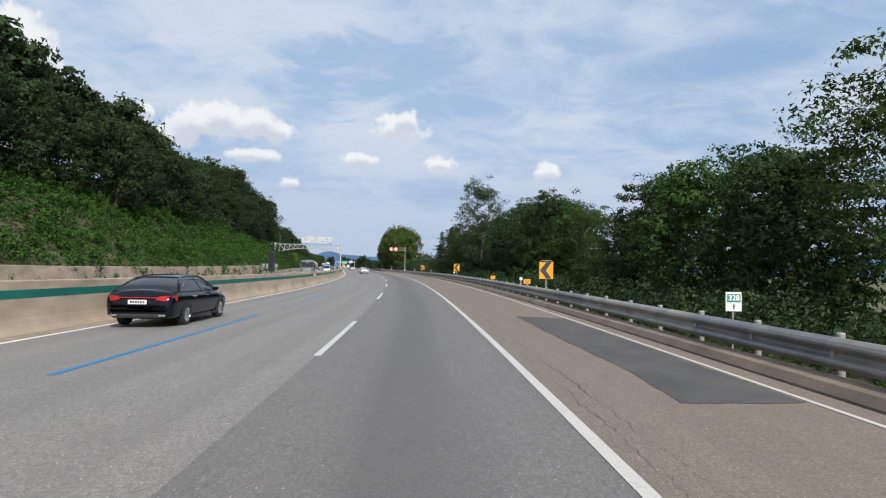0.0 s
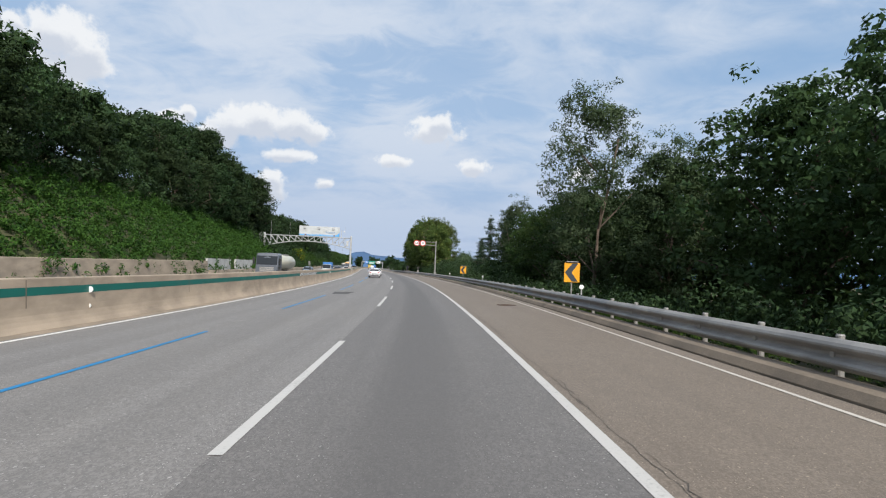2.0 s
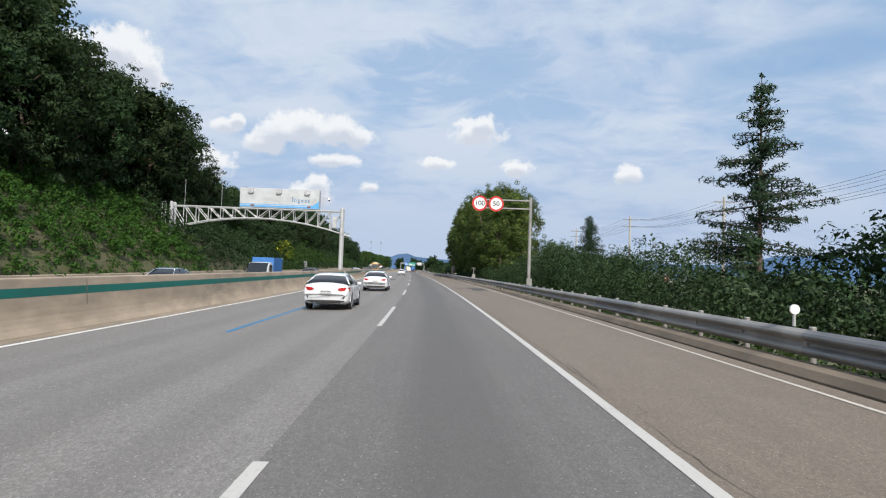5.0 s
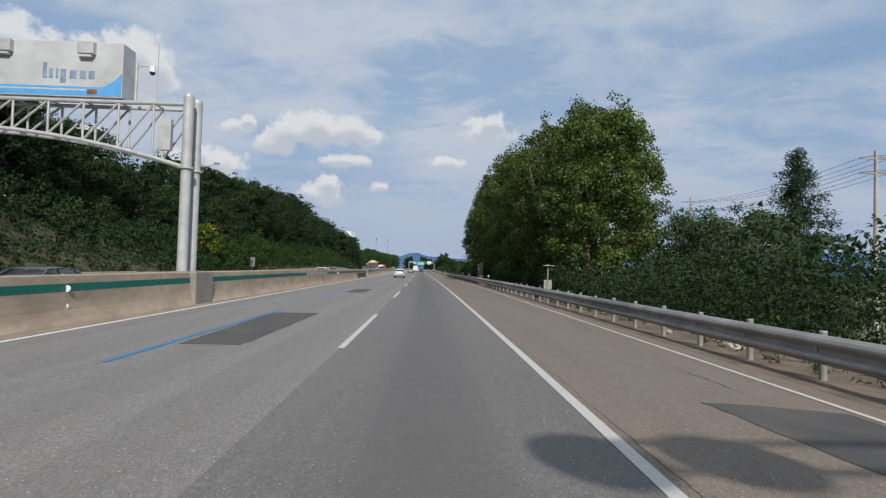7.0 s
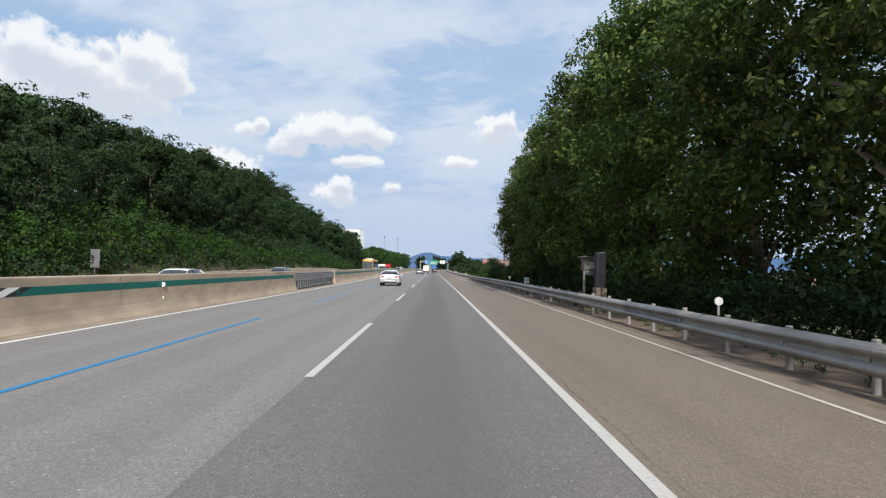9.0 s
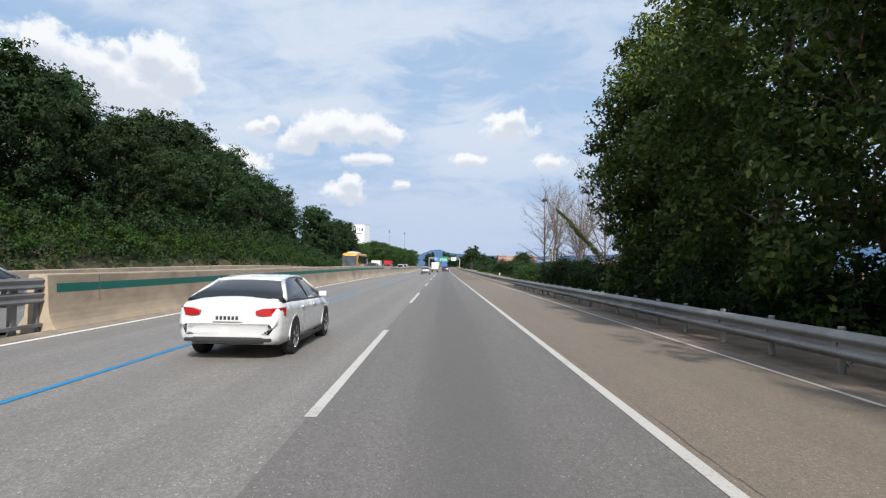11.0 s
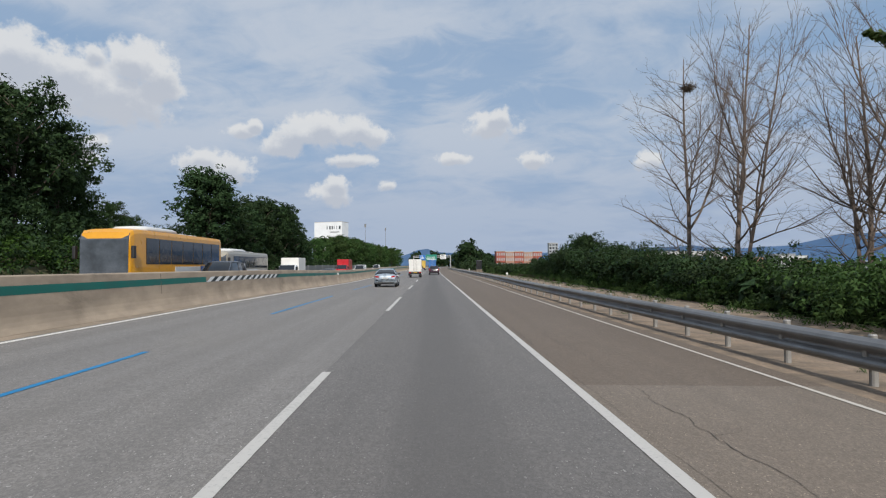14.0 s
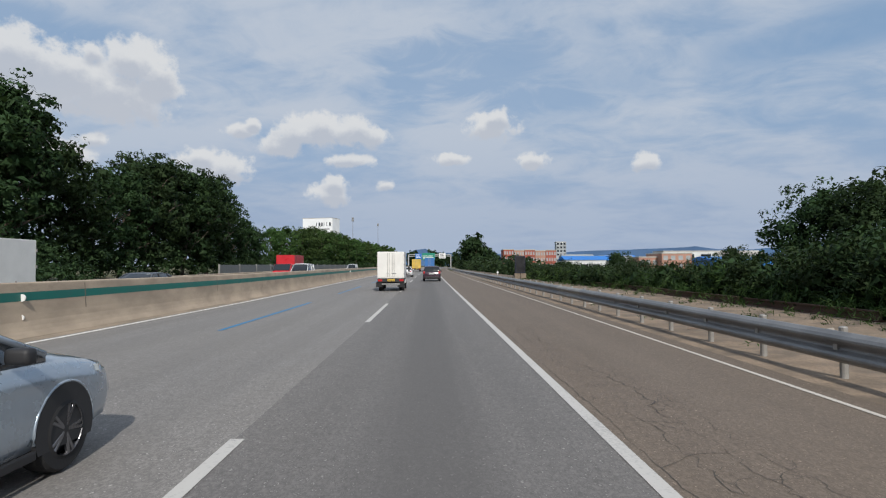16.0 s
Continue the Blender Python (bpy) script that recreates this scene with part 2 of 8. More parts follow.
def leaf_material(name, dark, light, tip=None, through=0.24, rough=0.7):
    m = bpy.data.materials.new(name)
    m.use_nodes = True
    tree = m.node_tree
    add, link = nodes_of(tree)
    out = tree.nodes["Material Output"]
    b = tree.nodes["Principled BSDF"]
    geo, oi, tc = add("ShaderNodeNewGeometry"), add("ShaderNodeObjectInfo"), add("ShaderNodeTexCoord")
    clump = noise_node(add, link, tc.outputs["Object"], 0.55, 3, 0.6)
    blade = noise_node(add, link, tc.outputs["Object"], 7.0, 3, 0.65)
    col = mix_node(add, link, geo.outputs["Random Per Island"], dark, light)
    col = mix_node(add, link, range_node(add, link, clump, 0.35, 0.7, 0.0, 0.6), col, light)
    if tip:
        col = mix_node(add, link, range_node(add, link, geo.outputs["Random Per Island"], 0.90, 0.97, 0.0, 0.9), col, tip)
    hs = add("ShaderNodeHueSaturation")
    link(math_node(add, link, "MULTIPLY", math_node(add, link, "MULTIPLY_ADD", oi.outputs["Random"], 0.45, 0.78), range_node(add, link, blade, 0.32, 0.68, 0.68, 1.25)), hs.inputs["Value"])
    link(math_node(add, link, "MULTIPLY_ADD", oi.outputs["Random"], 0.03, 0.485), hs.inputs["Hue"])
    link(col, hs.inputs["Color"])
    link(hs.outputs[0], b.inputs["Base Color"])
    b.inputs["Roughness"].default_value, b.inputs["Specular IOR Level"].default_value = rough, 0.14
    tr = add("ShaderNodeBsdfTranslucent")
    link(mix_node(add, link, 0.3, hs.outputs[0], (0.10, 0.17, 0.03)), tr.inputs[0])
    mx = add("ShaderNodeMixShader")
    mx.inputs[0].default_value = through
    link(b.outputs[0], mx.inputs[1])
    link(tr.outputs[0], mx.inputs[2])
    link(mx.outputs[0], out.inputs[0])
    return m


def glow_material(name, color, strength):
    m = bpy.data.materials.new(name)
    m.use_nodes = True
    b = m.node_tree.nodes["Principled BSDF"]
    b.inputs["Base Color"].default_value = (*color, 1)
    b.inputs["Emission Color"].default_value = (*color, 1)
    b.inputs["Emission Strength"].default_value = strength
    return m


ASPHALT = road_material("asphalt", (0.198, 0.184, 0.172), (0.210, 0.192, 0.174), [(-1.75, 0.8, 0.55), (-1.75, 1.5, 0.16)])
ASPHALT_OLD = road_material("asphalt_old", (0.265, 0.247, 0.230), (0.28, 0.256, 0.229), [(-4.6, 0.55, 0.20), (-6.3, 0.6, 0.22), (-8.4, 0.6, 0.2), (-9.9, 0.5, 0.2)])
SHOULDER = road_material("asphalt_shoulder", (0.238, 0.192, 0.149), (0.254, 0.211, 0.169), [], 34.0)
SHOULDER_OLD = road_material("asphalt_shoulder_old", (0.190, 0.146, 0.108), (0.208, 0.164, 0.126), [], 30.0)
PATCH = material("asphalt_patch", (0.092, 0.085, 0.080), 0.88, var=0.3, scale=0.9, grain=38, bump=0.45, second=(0.068, 0.064, 0.062), coords="Object")
FAR_ROAD = road_material("asphalt_far", (0.22, 0.21, 0.195), (0.25, 0.235, 0.21), [])
WHITE_LINE = paint_material("white_paint", (0.56, 0.535, 0.495), 0.65)
MEDIAN_LINE = paint_material("white_paint_fresh", (0.80, 0.78, 0.74), 0.35)
WHITE_OLD = paint_material("white_paint_old", (0.60, 0.55, 0.48), 0.6)
BLUE_LINE = paint_material("blue_paint", (0.012, 0.215, 0.46), 0.45)
CONCRETE = material("concrete", (0.42, 0.335, 0.248), 0.85, var=0.22, scale=0.6, grain=40, bump=0.25, dirt=0.45, stretch=(1, 1, 2.5))
CONCRETE_PALE = material("concrete_pale", (0.48, 0.45, 0.40), 0.85, var=0.2, scale=0.8, grain=40, bump=0.25, dirt=0.35)
KERB = material("kerb_concrete", (0.22, 0.175, 0.13), 0.9, var=0.3, scale=0.8, grain=30, bump=0.3, dirt=0.5)
TEAL = material("teal_band", (0.002, 0.135, 0.105), 0.55, var=0.15, scale=1.0, grain=40, bump=0.05)
BLACK_PAINT = material("black_paint", (0.02, 0.03, 0.03), 0.6, var=0.2, bump=0.05)
WHITE_PAINT = material("white_sheet", (0.78, 0.78, 0.76), 0.5, var=0.06, bump=0.03)
GALV = material("galvanised_steel", (0.33, 0.318, 0.30), 0.6, metal=0.2, var=0.28, scale=1.2, grain=50, bump=0.1, dirt=0.35)
GALV_DARK = material("weathered_steel", (0.25, 0.25, 0.25), 0.5, metal=0.45, var=0.28, scale=1.2, grain=40, bump=0.1, dirt=0.35)
WHITE_STEEL = material("white_painted_steel", (0.47, 0.475, 0.47), 0.45, metal=0.1, var=0.12, scale=2, bump=0.04, dirt=0.2)
GROUND = material("grassy_earth", (0.075, 0.085, 0.03), 0.95, var=0.4, scale=0.25, grain=9, bump=0.5, second=(0.12, 0.10, 0.055))
GRAVEL = material("gravel_strip", (0.31, 0.245, 0.18), 0.95, var=0.3, scale=0.9, grain=34, bump=0.6, second=(0.24, 0.20, 0.15))
# brown soil, its colour darkened for the shade the verge lies in
VERGE_SOIL = material("verge_soil", (0.195, 0.145, 0.105), 0.95, var=0.45, scale=1.3, grain=26, bump=0.7, second=(0.105, 0.082, 0.06))
GRAVEL_OLD = material("old_gravel", (0.275, 0.205, 0.145), 0.95, var=0.5, scale=1.4, grain=20, bump=0.9, second=(0.15, 0.12, 0.09), dirt=0.5)
BARK = material("bark", (0.10, 0.075, 0.055), 0.95, var=0.4, scale=3, grain=18, bump=0.6, stretch=(1, 1, 0.25))
BARK_PALE = material("pale_bark", (0.26, 0.19, 0.145), 0.9, var=0.35, scale=2.5, grain=16, bump=0.5, stretch=(1, 1, 0.3))
LEAF = leaf_material("leaf", (0.030, 0.062, 0.019), (0.072, 0.126, 0.036), through=0.3)
LEAF_BRIGHT = leaf_material("leaf_bright", (0.015, 0.046, 0.009), (0.060, 0.122, 0.021), through=0.28)
# the light and yellow tip colours imitate sunlit highlights on plane leaves
LEAF_OLIVE = leaf_material("leaf_olive", (0.020, 0.044, 0.013), (0.122, 0.172, 0.042), (0.30, 0.30, 0.07), through=0.32, rough=0.5)
# dark leaf green, lowered so that foliage shade is part of the colour
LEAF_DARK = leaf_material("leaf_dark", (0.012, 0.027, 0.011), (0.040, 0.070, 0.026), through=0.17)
LEAF_ACACIA = leaf_material("leaf_acacia", (0.021, 0.044, 0.018), (0.056, 0.094, 0.036), through=0.28)
LEAF_SILVER = leaf_material("leaf_silver", (0.036, 0.064, 0.030), (0.095, 0.135, 0.068))
BARK_TAN = material("tan_bark", (0.22, 0.165, 0.128), 0.9, var=0.4, scale=2.5, grain=14, bump=0.5, stretch=(1, 1, 0.3))
DEAD_BARK = material("dead_bark", (0.15, 0.112, 0.088), 0.9, var=0.35, scale=2.5, grain=16, bump=0.5, stretch=(1, 1, 0.3))
LEAF_YELLOW = leaf_material("leaf_yellow", (0.045, 0.085, 0.015), (0.13, 0.17, 0.025), (0.55, 0.42, 0.02))
NEEDLE = leaf_material("needle", (0.015, 0.036, 0.019), (0.036, 0.068, 0.036), through=0.15)
RUBBER = material("rubber", (0.018, 0.018, 0.019), 0.85, var=0.2, bump=0.1)
ALLOY = material("alloy", (0.55, 0.56, 0.57), 0.3, metal=0.9, var=0.1, bump=0.0)
DARK_PLASTIC = material("dark_plastic", (0.022, 0.022, 0.024), 0.6, var=0.2, bump=0.05)
GLASS = material("tinted_glass", (0.012, 0.014, 0.016), 0.06, var=0.1, bump=0.0, spec=0.8)
BLACK_CAR = material("black_car_paint", (0.002, 0.003, 0.007), 0.10, var=0.1, bump=0.0, coat=0.25, spec=0.3)
WHITE_CAR = material("white_car_paint", (0.74, 0.75, 0.76), 0.25, var=0.03, bump=0.0, coat=0.8)
SILVER_CAR = material("silver_car_paint", (0.36, 0.42, 0.48), 0.3, metal=0.5, var=0.05, bump=0.0, coat=1.0)
PLUM_CAR = material("plum_car_paint", (0.045, 0.022, 0.035), 0.25, var=0.05, bump=0.0, coat=1.0)
GREY_CAR = material("grey_car_paint", (0.08, 0.09, 0.11), 0.3, metal=0.3, var=0.05, bump=0.0, coat=0.8)
RED_LAMP = material("red_lamp", (0.42, 0.012, 0.014), 0.15, var=0.1, bump=0.0, coat=0.6)
AMBER = material("amber_lamp", (0.7, 0.22, 0.01), 0.2, var=0.1, bump=0.0)
YELLOW_SHEET = material("yellow_sheet", (0.80, 0.36, 0.010), 0.45, var=0.07, bump=0.02)
RED_SHEET = material("red_sheet", (0.55, 0.02, 0.02), 0.5, var=0.06, bump=0.02)
BLUE_SHEET = material("blue_sheet", (0.02, 0.16, 0.5), 0.5, var=0.06, bump=0.02)
GREEN_SHEET = material("green_sheet", (0.01, 0.22, 0.15), 0.5, var=0.06, bump=0.02)
PLATE = material("plate_sheet", (0.70, 0.70, 0.68), 0.5, var=0.05, bump=0.0)
BAR_INK = material("ink", (0.03, 0.04, 0.05), 0.6, var=0.1, bump=0.0)

# ---- the line of the road: s metres along the right edge line, u metres to its right ----
KAPPA_S, KAPPA = [-40.0, 0.0, 40.0, 80.0, 120.0, 160.0, 200.0, 240.0, 280.0, 320.0, 360.0, 400.0, 420.0, 720.0, 740.0], [0.77, 0.88, 0.99, 1.08, 0.78, 0.36, 0.15, 0.04, -0.03, -0.0, 0.04, 0.0, -0.16, -0.16, 0.0]
BANK_S = [0, 23, 46, 69, 92, 114, 137, 159, 181, 202, 223, 245, 266, 288, 310, 332, 348, 358, 368, 382]
BANK = [-0.46, -1.25, -1.74, -1.79, -1.58, -1.29, -1.1, -0.96, -0.62, -0.48, -0.47, -0.39, -0.07, 0.57, 1.1, 1.11, 0.85, 0.3, -0.15, -0.45]
GRADE = [-0.0, -0.01, -0.01, -0.0, -0.01, -0.01, -0.01, -0.13, -0.25, -0.17, -0.02, 0.07, 0.1, 0.0, 0.0]
STEP = 2.0
S_ALL = np.arange(-160.0, 1900.0, STEP)
_k = np.interp(S_ALL, KAPPA_S, KAPPA) * 1e-3
_k[S_ALL < -40] = KAPPA[0] * 1e-3
_zero = int(np.searchsorted(S_ALL, 0.0))


def _sum(v):
    a = np.concatenate([[0.0], np.cumsum((v[1:] + v[:-1]) / 2 * STEP)])
    return a - a[_zero]


TH = _sum(_k)
RX, RY = _sum(-np.sin(TH)), _sum(np.cos(TH))
RZ = _sum(np.interp(S_ALL, KAPPA_S, GRADE) * 1e-2 * (S_ALL < 440))
RB = np.radians(np.interp(S_ALL, BANK_S, BANK) * np.interp(S_ALL, [360, 460], [1, 0]))


def spots(s, u, z=0.0):
    """World places for arrays of s, u and the height z over the road's plane."""
    s, u, z = np.broadcast_arrays(np.asarray(s, float), np.asarray(u, float), np.asarray(z, float))
    th, b = np.interp(s, S_ALL, TH), np.interp(s, S_ALL, RB)
    cross = np.clip(u, -30, 12)
    return np.stack([np.interp(s, S_ALL, RX) + u * np.cos(th), np.interp(s, S_ALL, RY) + u * np.sin(th), np.interp(s, S_ALL, RZ) - cross * np.sin(b) + z], -1)


def spot(s, u, z=0.0):
    return Vector(spots(s, u, z).tolist())


def at(s, u, z=0.0, turn=0.0):
    """A pose on the road's plane, +y along the road."""
    p = spot(s, u, z)
    return pose(p.x, p.y, p.z, 0, 0, math.degrees(float(np.interp(s, S_ALL, TH))) + turn)


# ---- mesh helpers ----
def part(name, bm, mat, parent=None, label="", smooth=False):
    """Links a bmesh, or a mesh, as one object under parent."""
    if isinstance(bm, bmesh.types.BMesh):
        me = bpy.data.meshes.new(name)
        bm.to_mesh(me)
        bm.free()
    else:
        me = bm
    if mat is not None and not me.materials:
        for m in (mat if isinstance(mat, (list, tuple)) else [mat]):
            me.materials.append(m)
    if smooth:
        me.polygons.foreach_set("use_smooth", [True] * len(me.polygons))
    ob = new(name, me)
    if parent is not None:
        ob.parent = parent
    if label:
        ob["label"] = label
    return ob


def thing(name, m, label, category, group="", kind=""):
    ob = new(name)
    ob.empty_display_size = 0.1
    ob.matrix_basis = m
    return tagged(ob, label, category, group, kind)


def box(bm, lo, hi, bevel=0.0, m=None):
    """A box between two corners, its edges rounded by bevel."""
    lo, hi = Vector(lo), Vector(hi)
    g = bmesh.ops.create_cube(bm, size=1.0)
    vs = g["verts"]
    bmesh.ops.scale(bm, vec=hi - lo, verts=vs)
    bmesh.ops.translate(bm, vec=(lo + hi) / 2, verts=vs)
    if bevel:
        es = list({e for v in vs for e in v.link_edges})
        r = bmesh.ops.bevel(bm, geom=es, offset=bevel, segments=2, affect="EDGES", profile=0.6)
        vs = list({v for f in r["faces"] for v in f.verts} | {v for v in vs if v.is_valid})
    if m is not None:
        bmesh.ops.transform(bm, matrix=m, verts=vs)
    return vs


def rod(bm, a, b, r, r2=None, sides=10, caps=True):
    a, b = Vector(a), Vector(b)
    d = b - a
    m = Matrix.Translation((a + b) / 2) @ d.to_track_quat("Z", "Y").to_matrix().to_4x4()
    bmesh.ops.create_cone(bm, cap_ends=caps, segments=sides, radius1=r, radius2=r if r2 is None else r2, depth=d.length, matrix=m)


def disc(bm, centre, normal, r, thick, sides=24):
    n = Vector(normal).normalized() * thick / 2
    rod(bm, Vector(centre) - n, Vector(centre) + n, r, sides=sides)


def fresh():
    return bmesh.new()


def raw(name, verts, faces, mat, parent=None, label="", smooth=False):
    me = bpy.data.meshes.new(name)
    me.from_pydata(verts, [], faces)
    me.update()
    return part(name, me, mat, parent, label, smooth)


def sweep(name, profile, s0, s1, mat, step=2.0, parent=None, closed=False, kind="structure", label="", category="", uv=False):
    """Runs a profile of (u, z) along the road from s0 to s1."""
    n = max(2, int(round((s1 - s0) / step)) + 1)
    sv = np.linspace(s0, s1, n)
    prof = np.array(profile, float)
    k = len(prof)
    P = spots(sv[:, None], prof[None, :, 0], prof[None, :, 1]).reshape(-1, 3)
    faces = []
    for i in range(n - 1):
        for j in range(k if closed else k - 1):
            j2 = (j + 1) % k
            faces.append((i * k + j, i * k + j2, (i + 1) * k + j2, (i + 1) * k + j))
    if closed:
        faces.append(tuple(range(k))[::-1])
        faces.append(tuple((n - 1) * k + j for j in range(k)))
    ob = raw(name, P.tolist(), faces, mat, parent)
    me = ob.data
    if uv:
        lay = me.uv_layers.new(name="road")
        flat = np.stack([np.tile(prof[:, 0], n), np.repeat(sv, k)], -1)
        idx = np.empty(len(me.loops), int)
        me.loops.foreach_get("vertex_index", idx)
        lay.data.foreach_set("uv", flat[idx].ravel().tolist())
    if parent is None:
        tagged(ob, label, category, kind=kind)
    return ob


def outline(name, pts_su, mat, z=0.006, label="", category="road patch", parent=None):
    """A flat piece of paving with an uneven edge, from corners in (s, u)."""
    P = []
    for i, (s, u) in enumerate(pts_su):
        s2, u2 = pts_su[(i + 1) % len(pts_su)]
        n = max(2, int(math.hypot(s2 - s, u2 - u) / 0.22))
        for k in range(n):
            w = k / n
            j = 0.05 * noise.noise(Vector((s + (s2 - s) * w, u + (u2 - u) * w, 3.1)) * 1.3) + 0.035 * noise.noise(Vector((s + (s2 - s) * w, u + (u2 - u) * w, 7.1)) * 4.0)
            P.append((s + (s2 - s) * w + j, u + (u2 - u) * w + j))
    V = [tuple(spot(s, u, z)) for s, u in P]
    ob = raw(name, V, [tuple(range(len(V)))], mat, parent)
    bm = fresh()
    bm.from_mesh(ob.data)
    bmesh.ops.triangulate(bm, faces=bm.faces[:])
    for f in bm.faces:
        if f.normal.z < 0:
            f.normal_flip()
    lay = bm.loops.layers.uv.new("road")
    for f in bm.faces:
        for lp in f.loops:
            lp[lay].uv = P[lp.vert.index]
    bm.to_mesh(ob.data)
    bm.free()
    if parent is None:
        tagged(ob, label, category, kind="structure")
    return ob


# ---- ground ----
def smooth01(x):
    x = np.clip(x, 0, 1)
    return x * x * (3 - 2 * x)


def hill(s):
    """How high the bank beyond the oncoming lanes stands, along the road."""
    return np.interp(s, [-160, 60, 150, 192, 212, 238, 262, 320, 350, 375, 390, 430], [1.1, 1.02, 1.0, 0.95, 0.6, 0.34, 0.66, 0.74, 0.66, 0.40, 0.06, 0.03])


def land(s, u):
    s, u = np.broadcast_arrays(np.asarray(s, float), np.asarray(u, float))
    d = -27.6 - u
    bank = np.interp(d, [0, 0.6, 7, 16, 40, 90, 400], [0.0, 1.9, 7.2, 14.0, 19.0, 19.0, 2.0]) * hill(s)
    drop = np.interp(u, [5.2, 8.5, 18, 60, 400], [-0.02, -0.9, -2.6, -3.0, -6.0])
    shelf = np.interp(u, [5.2, 6.5, 8.6, 10.0, 12.5, 18, 60, 400], [-0.02, 0.08, 0.24, 0.20, -0.8, -2.6, -3.0, -6.0])
    right = np.where(s > 300, shelf, drop)
    lump = 0.25 * np.sin(s * 0.31 + u * 0.7) * np.sin(u * 0.23 - s * 0.11)
    return np.where(u < -27.6, bank - 0.06 + lump * np.clip(d / 4, 0, 1), np.where(u > 5.2, right - 0.06 + lump * np.clip((u - 7.5) / 6, 0, 1), -0.08))


def build_ground():
    sv = np.concatenate([np.arange(-150, 460, 3.0), np.arange(460, 900, 20.0), np.array([900, 1000, 1200, 1500, 1890.0])])
    uv = np.array([-2600, -1200, -600, -400, -250, -160, -117, -90, -67, -58, -50, -44, -40, -37, -34.6, -32, -30, -28.4, -28.2, -27.6, -20, -12, -4, 2, 5.2, 6.3, 7.6, 8.5, 9.5, 12, 15, 18, 24, 34, 60, 110, 200, 400, 800, 1500, 2600])
    S, U = np.meshgrid(sv, uv, indexing="ij")
    P = spots(S, U, land(S, U))
    V = [tuple(v) for v in P.reshape(-1, 3).tolist()]
    n, k = len(sv), len(uv)
    F = [(i * k + j, i * k + j + 1, (i + 1) * k + j + 1, (i + 1) * k + j) for i in range(n - 1) for j in range(k - 1)]
    # the plain runs on to the horizon
    e = len(V)
    for j in range(k):
        x, y, z = V[(n - 1) * k + j]
        V.append((x * 2.0 - 200, y + 2800, z))
    F += [((n - 1) * k + j, (n - 1) * k + j + 1, e + j + 1, e + j) for j in range(k - 1)]
    ob = raw("ground", V, F, GROUND, smooth=True)
    tagged(ob, "grassy earth banks and plain beside the motorway", "ground", kind="structure")


build_ground()
S0, S1 = -60.0, 900.0
sweep("road", [(-3.58, 0.0), (-1.8, 0.0), (0.04, 0.0)], S0, S1, ASPHALT, uv=True, label="worn grey asphalt lane with a darker oil band", category="road")
sweep("road", [(-11.6, 0.0), (-7.2, 0.0), (-3.58, 0.0)], S0, S1, ASPHALT_OLD, uv=True, label="two pale worn asphalt lanes", category="road")
sweep("pavement", [(0.04, 0.0), (2.0, 0.0), (3.75, 0.0)], 318.0, S1, SHOULDER_OLD, uv=True, label="older dark brown asphalt hard shoulder full of cracks", category="hard shoulder")
sweep("pavement", [(0.04, 0.0), (2.0, 0.0), (3.75, 0.0)], S0, 318.0, SHOULDER, uv=True, label="brownish asphalt hard shoulder with cracks", category="hard shoulder")
sweep("road", [(-27.2, 0.0), (-20.0, 0.0), (-12.2, 0.0)], S0, S1, FAR_ROAD, uv=True, label="oncoming carriageway of pale worn asphalt", category="road")

# painted lines
LINE_Z = 0.007
sweep("trim", [(-0.02, LINE_Z), (0.125, LINE_Z)], S0, S1, WHITE_LINE, label="solid white edge line on asphalt", category="road marking")
sweep("trim", [(3.28, LINE_Z), (3.365, LINE_Z)], S0, S1, WHITE_OLD, label="thin faded white line at the shoulder's outer edge", category="road marking")
sweep("trim", [(-10.73, LINE_Z), (-10.57, LINE_Z)], S0, S1, MEDIAN_LINE, label="solid white line beside the median barrier", category="road marking")
for u0, u1 in ((-12.75, -12.6), (-26.2, -26.0)):
    sweep("trim", [(u0, LINE_Z), (u1, LINE_Z)], S0, 700, WHITE_LINE, label="solid white edge line of the oncoming carriageway", category="road marking")
for k in range(-3, 40):
    s = 10.9 + 20 * k
    sweep("lane_dash", [(-3.62, LINE_Z), (-3.48, LINE_Z)], s - (1.0 if k == 13 else 0.0), s + {0: 7.1, 1: 7.4, 2: 8.0, 15: 7.9, 16: 9.1}.get(k, 8.4), WHITE_LINE, label="white lane dash on asphalt", category="road marking")
    for u in (-16.4, -19.8, -23.0):
        if s < 560:
            sweep("lane_dash", [(u - 0.07, LINE_Z), (u + 0.07, LINE_Z)], s + 4, s + 12, WHITE_LINE, label="white lane dash of the oncoming carriageway", category="road marking")
for k in range(-2, 26):
    s = 9.0 + 20 * k
    sweep("blue_dash", [(-7.31, LINE_Z), (-7.19, LINE_Z)], s, s + 11.7, BLUE_LINE, label="long bright blue lane dash on asphalt", category="road marking")

outline("road_patch", [(7.0, 1.6), (9.3, 1.8), (14.0, 1.72), (19.5, 1.77), (18.5, 3.2), (7.0, 3.22)], PATCH, label="dark asphalt repair patch in the hard shoulder")
outline("road_patch", [(82.1, -7.1), (85.3, -7.3), (85.3, -5.9), (82.1, -6.1)], PATCH, label="dark grey asphalt repair patch in the lane")
outline("road_patch", [(171.3, -7.0), (179.6, -7.2), (179.6, -5.6), (171.3, -5.65)], PATCH, label="long dark asphalt repair patch in the lane")
outline("road_patch", [(196.4, -7.0), (202.0, -6.95), (202.0, -5.75), (196.4, -5.7)], PATCH, label="dark asphalt repair patch in the lane")
